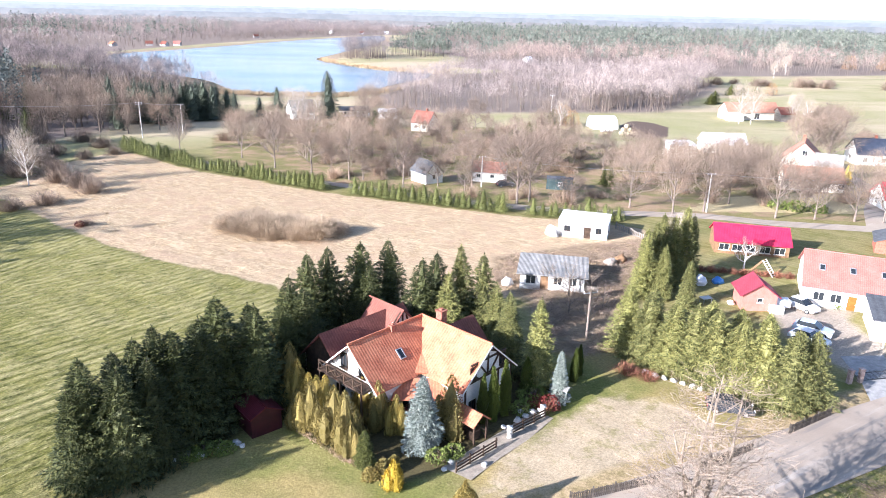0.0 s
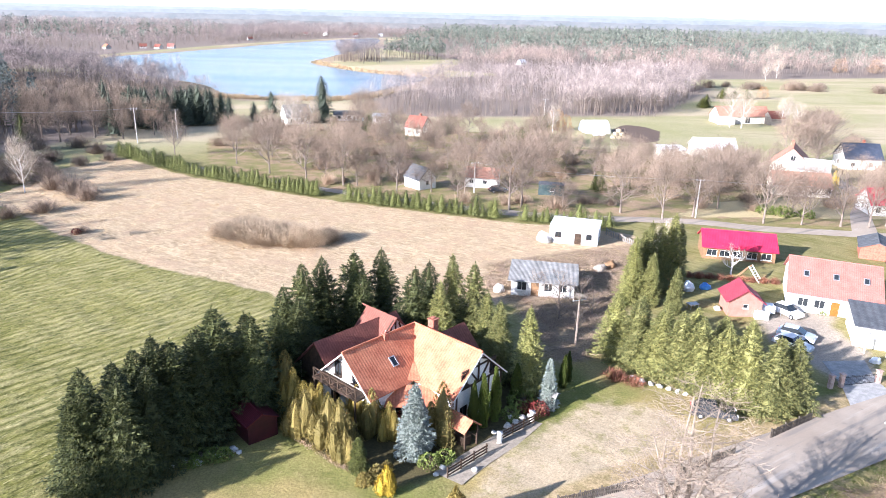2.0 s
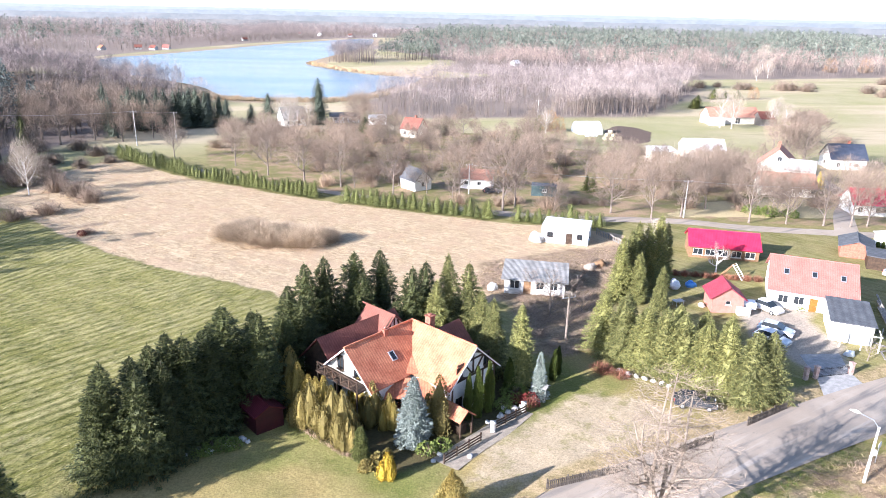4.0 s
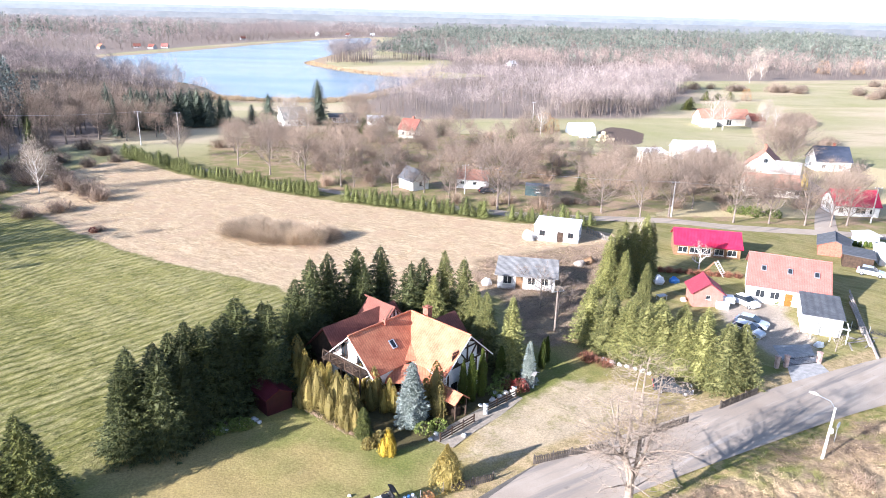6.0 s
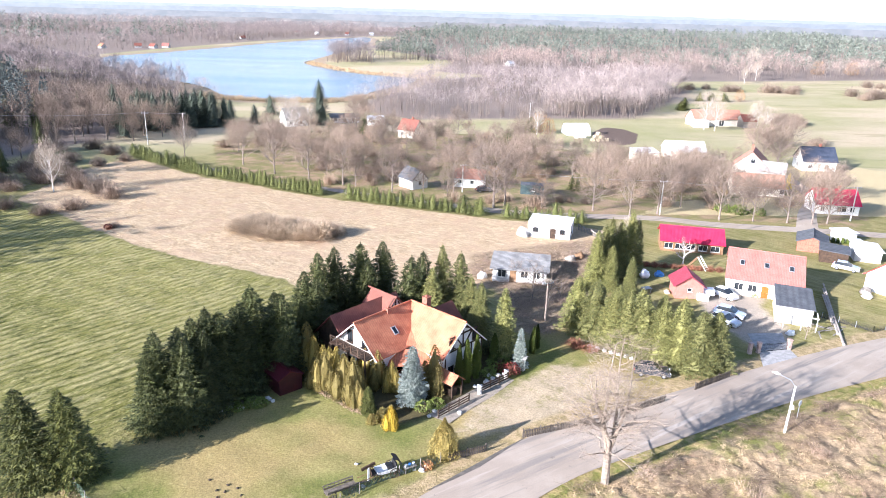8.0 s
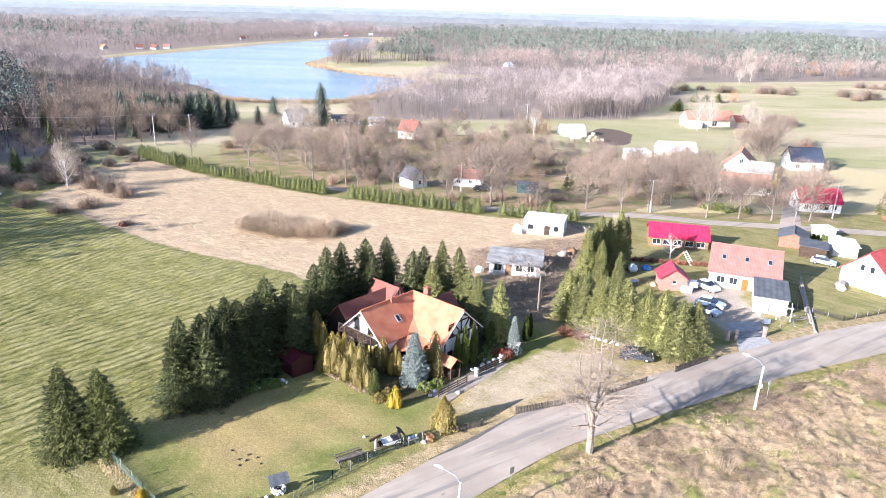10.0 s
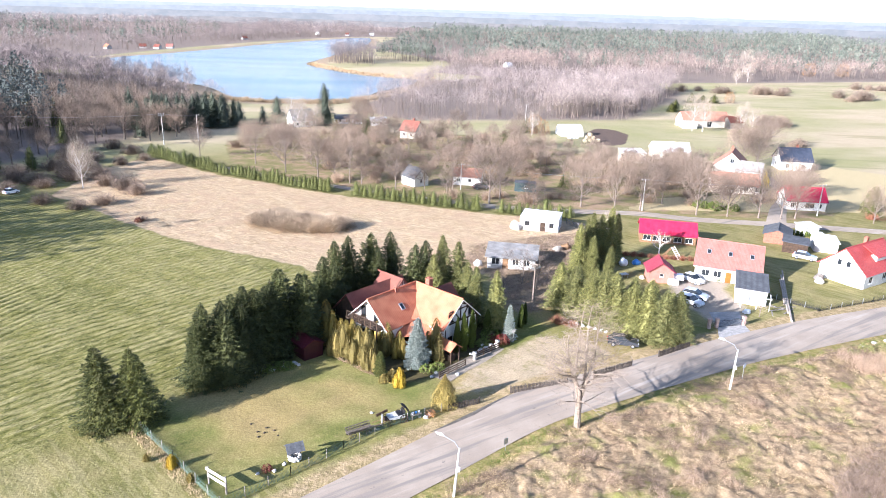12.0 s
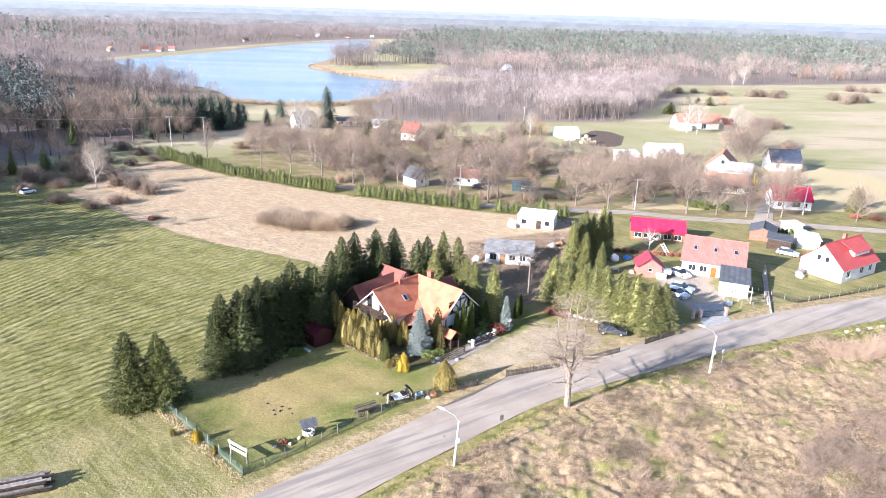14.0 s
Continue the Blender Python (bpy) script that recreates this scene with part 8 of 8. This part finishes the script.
def gate(x, y, turn):
    root = thing("drive_gate", "black wrought-iron drive gate between brick pillars", "gate", x, y, turn)
    for q in (-2.3, -3.6, 2.3):
        g = Geo()
        g.box((q, 0, 0.7), (0.42, 0.42, 1.5))
        g.box((q, 0, 1.5), (0.54, 0.54, 0.1))
        part("pillar", g, BRICK_PALE, root)
    for s in (-1, 1):
        leaf = Geo()
        for z in (0.15, 1.05):
            leaf.box((s * 1.03, 0, z), (1.98, 0.04, 0.05))
        lf = part("gate_leaf", leaf, METAL_BLACK, root)
        for k in range(14):
            g = Geo()
            q = s * (0.06 + k * 0.15)
            g.beam((q, 0, 0.15), (q, 0, 1.1 + 0.2 * math.sin(math.pi * (k / 13))), 0.022)
            part("bar", g, METAL_BLACK, lf)
    g = Geo()
    for k in range(9):
        g.beam((-3.5 + k * 0.13, 0, 0.1), (-3.5 + k * 0.13, 0, 1.15), 0.02)
    part("wicket", g, METAL_BLACK, root)


gate(45.6, 65.2, 12)
g = Geo()
for a, b in (((42.2, 60.6), (48.0, 63.4)), ((43.6, 65.0), (48.0, 66.0)), ((44.4, 70.5), (49.4, 70.8))):
    g.v.extend([(*a, land(*a) + 0.06), (*b, land(*b) + 0.06)])
g.f = [(0, 1, 3, 2), (2, 3, 5, 4)]
tagged(new("driveway", g.mesh("driveway", surface("grey_paving", (0.26, 0.255, 0.25), (0.37, 0.36, 0.35), 1.5, 0.9, 0.4))), "grey paved driveway through the gate", "driveway", kind="structure")


def trailer(x, y, turn):
    root = thing("trailer", "white box trailer on two wheels", "trailer", x, y, turn)
    g = Geo()
    g.box((0, 0, 0.95), (2.4, 1.5, 0.9))
    part("box", g, CERAMIC, root)
    for s in (-1, 1):
        g = Geo()
        g.tube([(0, s * 0.8, 0.3), (0, s * 0.98, 0.3)], [0.3, 0.3], 12)
        part("wheel", g, RUBBER, root)
    g = Geo()
    g.beam((1.2, 0, 0.5), (2.4, 0, 0.5), 0.09)
    g.beam((2.2, 0, 0.0), (2.2, 0, 0.5), 0.06)
    part("drawbar", g, METAL_GREY, root)


trailer(43.6, 84.2, -10)


def barrel(label, x, y, mat, h=0.95, r=0.32):
    g = Geo()
    g.tube([(0, 0, -0.02), (0, 0, h * 0.3), (0, 0, h * 0.33), (0, 0, h * 0.66), (0, 0, h * 0.69), (0, 0, h)], [r, r, r * 1.05, r, r * 1.05, r], 14)
    ob = new("barrel", g.mesh("barrel", mat))
    ob.matrix_basis = pose(x, y, land(x, y))
    tagged(ob, label, "barrel")


def heap_of(label, x, y, mat, s, seed):
    g = Geo()
    g.blob((0, 0, 0.3 * s), (1.0 * s, 0.8 * s, 0.75 * s), seed, 0.5, 7, 12)
    ob = new("mound", g.mesh("mound", mat, True))
    ob.matrix_basis = pose(x, y, land(x, y), 0, 0, seed * 40)
    tagged(ob, label, "heap")


heap_of("heap under a blue plastic sheet", 39.2, 93.6, PLASTIC_BLUE, 0.9, 1)
heap_of("heap under a pale plastic sheet", 36.6, 93.2, FILM, 1.1, 2)
heap_of("pale garden heap beside the fence", 38.0, 85.6, STONE, 0.5, 3)
barrel("dark rain barrel by the shed", 43.2, 83.0, METAL_BLACK)
heap_of("small white dinghy turned over on the grass", 50.4, 70.4, FILM, 0.65, 5)


def picnic_table(x, y, turn):
    root = thing("garden_table", "pale round-edged garden table on the grass", "table", x, y, turn)
    g = Geo()
    g.box((0, 0, 0.74), (1.5, 1.0, 0.06))
    part("tabletop", g, METAL_GREY, root)
    for sx in (-0.6, 0.6):
        for sy in (-0.4, 0.4):
            g = Geo()
            g.beam((sx, sy, 0), (sx, sy, 0.72), 0.05)
            part("leg", g, METAL_GREY, root)


picnic_table(34.8, 86.0, 20)


def yard_dish(x, y):
    root = thing("satellite_dish", "white satellite dish on a short post beside the wall", "dish", x, y, 0)
    g = Geo()
    g.beam((0, 0, 0), (0, 0, 1.6), 0.07)
    part("post", g, METAL_GREY, root)
    dish(root, 0, 0, 2.0)


yard_dish(57.6, 83.6)
def round_sign(x, y):
    root = thing("marker_pole", "pole with a round red disc beside the shed", "sign", x, y, 20)
    g = Geo()
    g.tube([(0, 0, -0.2), (0, 0, 3.0)], [0.05, 0.04], 6)
    part("pole", g, METAL_GREY, root)
    g = Geo()
    g.tube([(0, -0.05, 3.1), (0, -0.09, 3.1)], [0.42, 0.42], 16)
    part("disc", g, PAINT_RED, root)


round_sign(57.9, 83.0)


def timber_frame(x, y, turn):
    root = thing("climbing_frame", "leaning pale timber ladder frame on the grass", "frame", x, y, turn)
    for q in (-0.5, 0.5):
        g = Geo()
        g.beam((q, -1.9, 0), (q, 0, 2.2), 0.12)
        part("stile", g, WOOD_WHITE, root)
        g = Geo()
        g.beam((q, 1.7, 0), (q, 0, 2.2), 0.12)
        part("brace", g, WOOD_BROWN, root)
    for k in range(7):
        g = Geo()
        g.beam((-0.5, -1.75 + 0.26 * k, 0.17 + 0.3 * k), (0.5, -1.75 + 0.26 * k, 0.17 + 0.3 * k), 0.08)
        part("rung", g, WOOD_WHITE, root)


timber_frame(47.4, 98.0, 40)


def pergola(x, y, turn):
    root = thing("pergola", "unfinished pale timber frame before the white shed", "frame", x, y, turn)
    for q in (-2.1, 0.2, 2.1):
        g = Geo()
        g.beam((q, -0.9, -0.1), (q, -0.9, 2.2), 0.13)
        part("post", g, WOOD_WHITE, root)
        g = Geo()
        g.beam((q, -1.1, 2.2), (q, 0.7, 2.35), 0.1)
        part("rafter", g, WOOD_WHITE, root)
    g = Geo()
    g.beam((-2.3, -0.9, 2.12), (2.3, -0.9, 2.12), 0.12)
    part("beam", g, WOOD_WHITE, root)


pergola(52.6, 72.6, PINK_TURN)
g = Geo()
g.box((0, 0, 0.5), (1.7, 0.8, 0.9))
g.box((0, 0, 0.98), (1.76, 0.86, 0.08))
ob = new("chest", g.mesh("chest", CERAMIC))
ob.matrix_basis = pose(42.6, 82.6, land(42.6, 82.6), 0, 0, -10)
tagged(ob, "white chest freezer standing beside the red shed", "chest")
for i, (bx, by, bt, bl) in enumerate([(56.0, 71.6, 15, 3.0), (56.6, 72.4, -20, 2.6), (57.4, 71.0, 40, 3.2), (54.4, 70.2, 70, 2.4), (58.2, 72.8, 5, 2.8), (55.6, 73.6, -50, 2.2)]):
    g = Geo()
    g.box((0, 0, 0.06), (bl, 0.2, 0.06))
    ob = new("plank", g.mesh("plank", WOOD_GREY))
    ob.matrix_basis = pose(bx, by, land(bx, by), 0, 0, bt)
    tagged(ob, "loose weathered plank lying on the grass", "plank", "loose planks")
# low hedge and beds in the yard
bushes("hedge_bush", "clipped brown hedge behind the salmon shed", "yard hedge", (120,), 1.1, 1.2, TWIG_RED, [(37 + 1.5 * k, 99.2 - 0.35 * k, 0.85) for k in range(10)], stems=220)

# the house along the road bend
red_house = gable_house("house", "white house with a bright red roof by the road", 78.6, 88.2, math.degrees(math.atan2(0.53, 0.85)), 12.0, 8.2, 3.0, 6.6, PLASTER, SHEET_RED,
            front=((1.6, 0.9, 1.2, 1.3), (6.2, 0.9, 1.4, 1.3), (9.4, 0.9, 1.2, 1.3)), left=((3.0, 3.3, 0.8, 1.1), (4.6, 3.3, 0.8, 1.1)), chimneys=((1.5, 0.6, 7.3),), z=-0.2)
g = Geo()
g.box((1.9, -1.9, 4.6), (5.6, 2.2, 0.9))
part("dormer", g, PLASTER, red_house)
roof_plane(red_house, (-1.2, -3.4, 5.02), (5.0, -3.4, 5.02), (5.0, -0.3, 6.5), (-1.2, -0.3, 6.5), SHEET_RED, 0.1, "dormer_roof")
# sheds and yard to its north
gable_house("shed", "low grey-roofed brick shed", 74.6, 111.4, 62, 6.4, 5.0, 2.1, 3.1, BRICK, SHEET_DARK, category="shed", over=0.3)
flat_house("carport", "open carport with a flat grey roof", 74.8, 104.0, 62, 5.0, 4.6, 2.1, 2.3, WOOD_DARK, SHEET_DARK, category="carport")
flat_house("garage", "small white block garage", 81.6, 105.6, 70, 5.6, 4.4, 2.2, 2.4, PLASTER, SHEET_WHITE, doors=((1.0, 2.4, 2.0),), category="garage", door_mat=WOOD_BROWN)
flat_house("shed", "small white shed by the lane", 84.0, 117.0, 10, 3.6, 3.0, 2.0, 2.2, PLASTER, SHEET_WHITE, category="shed")
thujas("small green hedge conifer", "yard conifers", (91,), 1.3, 0.5, THUJA_GREEN, [(77.4 + 0.8 * k, 117.6 - 0.35 * k, 1.0) for k in range(9)], count=200)
heap_of("stack of planks and tiles by the house", 70.6, 86.6, WOOD_GREY, 1.1, 6)
heap_of("pale heap of rubble by the house", 69.6, 84.6, STONE, 0.9, 7)

# ---- the plot behind the spruces ----
flat_house("unfinished_house", "unfinished white block house with a flat roof", 24.6, 118.2, -17, 8.4, 6.0, 3.0, 3.1, BLOCKS, SHEET_WHITE, front=((1.0, 1.1, 1.1, 1.0), (6.4, 1.1, 1.0, 1.0)), right=((2.0, 1.0, 0.9, 1.0),), doors=((4.4, 1.2, 2.1),), category="house", over=0.08, door_mat=WOOD_DARK, win_mat=WOOD_DARK)
flat_house("old_building", "derelict grey building with a corrugated roof", 15.4, 92.8, -10, 8.8, 6.0, 2.3, 2.9, GREY_PLASTER, SHEET_GREY, front=((0.8, 0.8, 1.4, 1.3), (4.6, 0.9, 1.2, 1.2), (6.6, 0.9, 1.2, 1.2)), doors=((2.8, 1.1, 2.1),), category="building", over=0.5)
heap_of("pale rubble heap beside the block house", 19.0, 117.0, STONE, 1.5, 8)
heap_of("old planks and rubble on bare soil", 25.5, 101.0, WOOD_GREY, 1.0, 9)
heap_of("pile of weathered planks", 27.4, 102.6, WOOD_BROWN, 1.1, 10)
heap_of("heap of old boards by the derelict house", 9.0, 92.0, STONE, 1.0, 11)
paling("broken grey board fence on the bare plot", (31.0, 122.0), (35.6, 112.0), 1.3, WOOD_GREY, 0.2, 0.3)

# ---- the village ----
gable_house("cottage", "small white cottage with a dark roof", -4.6, 160.4, -52, 6.0, 4.8, 2.6, 5.0, PLASTER, SHEET_DARK, left=((1.6, 1.0, 0.8, 1.0),), over=0.3, right=((1.9, 1.0, 0.9, 1.1),))
gable_house("cottage", "low cottage with a rust-red tile roof", 10.4, 163.2, -12, 7.6, 5.4, 2.7, 4.4, PLASTER, TILE_OLD, front=((1.0, 1.0, 1.0, 1.0), (4.2, 1.0, 1.0, 1.0)), chimneys=((-2.0, 0.3, 5.2),))
flat_house("trailer_hut", "dark green site hut with a pale side", 25.8, 155.2, -12, 5.8, 2.6, 2.4, 2.5, surface("dark_green_boards", (0.03, 0.05, 0.055), (0.06, 0.09, 0.09), 1.0), SHEET_DARK, front=((2.6, 1.0, 1.0, 0.8),), category="hut", over=0.1)
gable_house("house", "white house with a red-brown tiled roof among trees", -8.0, 247.0, -28, 6.8, 7.4, 3.2, 6.6, CREAM, TILE_BROWN, left=((2.0, 1.0, 1.0, 1.3), (5.0, 1.0, 1.0, 1.3), (3.0, 3.6, 1.2, 1.2)), front=((1.2, 1.0, 1.1, 1.3), (4.4, 1.0, 1.1, 1.3)), chimneys=((0.5, 0.5, 7.4),))
gable_house("house", "white house with a tall grey roof near the shore", -57.0, 272.0, 30, 9.0, 8.0, 3.2, 7.2, PLASTER, SHEET_GREY, front=((1.5, 1, 1.2, 1.3), (5.5, 1, 1.2, 1.3)))
gable_house("house", "low white house with a faded roof near the shore", -38.0, 286.0, 10, 12.0, 6.0, 2.6, 3.8, PLASTER, SHEET_DARK, front=((1.5, 1, 1.2, 1.2), (5.5, 1, 1.2, 1.2), (9, 1, 1.2, 1.2)))
flat_house("shed", "small white shed near the shore", -24.0, 280.0, 10, 7.0, 5.0, 3.0, 3.4, PLASTER, SHEET_WHITE, front=((1.0, 1, 1, 1), (4, 1, 1, 1)), category="shed")
gable_house("house", "tall white house with an orange gable roof", 92.4, 180.0, 62, 9.0, 9.6, 4.6, 8.8, CREAM, TILE_OLD, left=((3.0, 1.0, 1.2, 1.4), (6.4, 1.0, 1.2, 1.4), (4.6, 5.6, 1.2, 1.4)), front=((2.0, 1.0, 1.2, 1.4),), chimneys=((0, 0.4, 10.0),))
gable_house("house", "white annex with a white sheet gable", 95.4, 174.0, -28, 7.0, 6.0, 4.2, 6.4, PLASTER, SHEET_GREY, left=((2.4, 1.0, 1.0, 1.3),), front=((1.4, 1.0, 1.2, 1.4), (5.0, 1.0, 1.2, 1.4)))
gable_house("house", "low white house with an orange tiled roof", 86.0, 162.0, -12, 12.5, 7.0, 2.6, 5.2, CREAM, TILE_OLD, front=((1.6, 0.9, 1.2, 1.3), (5.0, 0.9, 1.2, 1.3), (8.4, 0.9, 1.2, 1.3), (11.4, 0.9, 1.2, 1.3)))
gable_house("house", "white house with a dark blue tiled roof", 121.4, 199.6, -6, 10.0, 8.4, 3.4, 7.0, PLASTER, SHEET_NAVY, front=((1.6, 0.9, 1.2, 1.3), (6.6, 0.9, 1.2, 1.3)), left=((3.0, 0.9, 1.2, 1.3),), chimneys=((1.0, 0.4, 7.8),))
gable_house("house", "small white house with a crimson roof", 96.2, 143.6, -8, 9.6, 7.4, 2.7, 5.4, PLASTER, SHEET_MAGENTA, front=((1.0, 0.8, 1.0, 1.2), (4.6, 0.8, 2.2, 1.3), (7.6, 0.8, 1.0, 1.2)), left=((2.6, 0.8, 1.1, 1.2),), chimneys=((1.2, 0.4, 6.0),))
flat_house("building", "white flat-roofed farm building", 68.4, 204.6, 4, 7.6, 6.0, 3.6, 4.0, CREAM, SHEET_WHITE, front=((2.2, 1.6, 1.4, 0.8), (6.4, 1.6, 1.4, 0.8)))
gable_house("building", "long white farm building with a pale sheet roof", 84.6, 214.6, -4, 12.4, 8.0, 3.2, 5.6, CREAM, SHEET_WHITE, front=((4.0, 0.4, 1.6, 2.2), (6.2, 0.4, 1.6, 2.2)), category="building")
gable_house("barn", "long white barn with a faded red roof", 131.0, 308.0, 6, 23.0, 9.0, 3.4, 7.0, CREAM, TILE_OLD, front=((2.0, 1.0, 1.4, 1.4), (6.0, 1.0, 1.4, 1.4), (12.0, 0.3, 2.4, 2.6)), category="barn")
gable_house("barn", "brown wooden barn beside the long barn", 144.0, 303.0, 6, 6.0, 7.0, 3.4, 5.8, WOOD_GREY, TILE_BROWN, category="barn")
flat_house("shed", "low white shed before the barn", 122.0, 299.6, 6, 6.0, 4.0, 2.6, 3.0, PLASTER, SHEET_WHITE, category="shed")
gable_house("house", "brown timber house at the forest edge", 372.0, 520.0, 0, 12.0, 9.0, 3.0, 7.0, WOOD_DARK, TILE_BROWN)


def greenhouse(x, y, turn):
    root = thing("greenhouse", "white plastic tunnel greenhouse", "greenhouse", x, y, turn)
    g = Geo()
    n, L = 12, 4.6
    for i in range(n + 1):
        a = math.pi * i / n
        for q in (-L, L):
            g.v.append((q, -5.0 * math.cos(a), 4.6 * math.sin(a) - 0.1))
    for i in range(n):
        g.f.append((2 * i, 2 * i + 1, 2 * i + 3, 2 * i + 2))
    g.f.append(tuple(range(0, 2 * n + 2, 2)))
    g.f.append(tuple(reversed(range(1, 2 * n + 3, 2))))
    part("cover", g, FILM, root)
    for q in (-L, -3, 0, 3, L):
        r = Geo()
        r.tube([(q, -5.03 * math.cos(math.pi * i / n), 4.63 * math.sin(math.pi * i / n) - 0.1) for i in range(n + 1)], [0.06] * (n + 1), 5)
        part("hoop", r, METAL_GREY, root)


greenhouse(58.5, 266, 8)
for i, (bx, by, bz) in enumerate([(61, 246, 0), (63.2, 246.5, 0), (65.2, 246.2, 0), (62, 246.2, 1.2), (64.2, 246.4, 1.2), (63, 246.3, 2.4), (66.6, 247, 0), (56.4, 254, 0), (58, 254.4, 0), (57.2, 254.2, 1.2), (59.4, 254.6, 0)]):
    g = Geo()
    g.tube([(0, -0.7, 0.68), (0, 0.7, 0.68)], [0.7, 0.7], 14)
    ob = new("hay_bale", g.mesh("hay_bale", HAY if i < 7 else FILM))
    ob.matrix_basis = pose(bx, by, land(bx, by) + bz, 0, 0, 10 * i)
    tagged(ob, "round straw bale in a stack" if i < 7 else "round bale wrapped in pale film", "bale", "bales")

# far shore
for i, (fx, fy, roof) in enumerate([(-345, 740, TILE_RED), (-300, 760, TILE_BROWN), (-292, 775, SHEET_PINK), (-318, 765, TILE_BROWN), (-270, 1010, TILE_BROWN), (-200, 1230, SHEET_WHITE), (-150, 1240, TILE_BROWN), (-110, 1260, SHEET_WHITE), (-240, 1260, SHEET_PINK), (70, 640, SHEET_WHITE)]):
    gable_house("house", "small white house on the far lake shore", fx, fy, 20 * (i % 5) - 40, 7.0, 5.4, 2.4, 4.8, GREY_PLASTER, roof, front=((1.4, 0.8, 1.2, 1.3), (4.6, 0.8, 1.2, 1.3)), group="far houses")
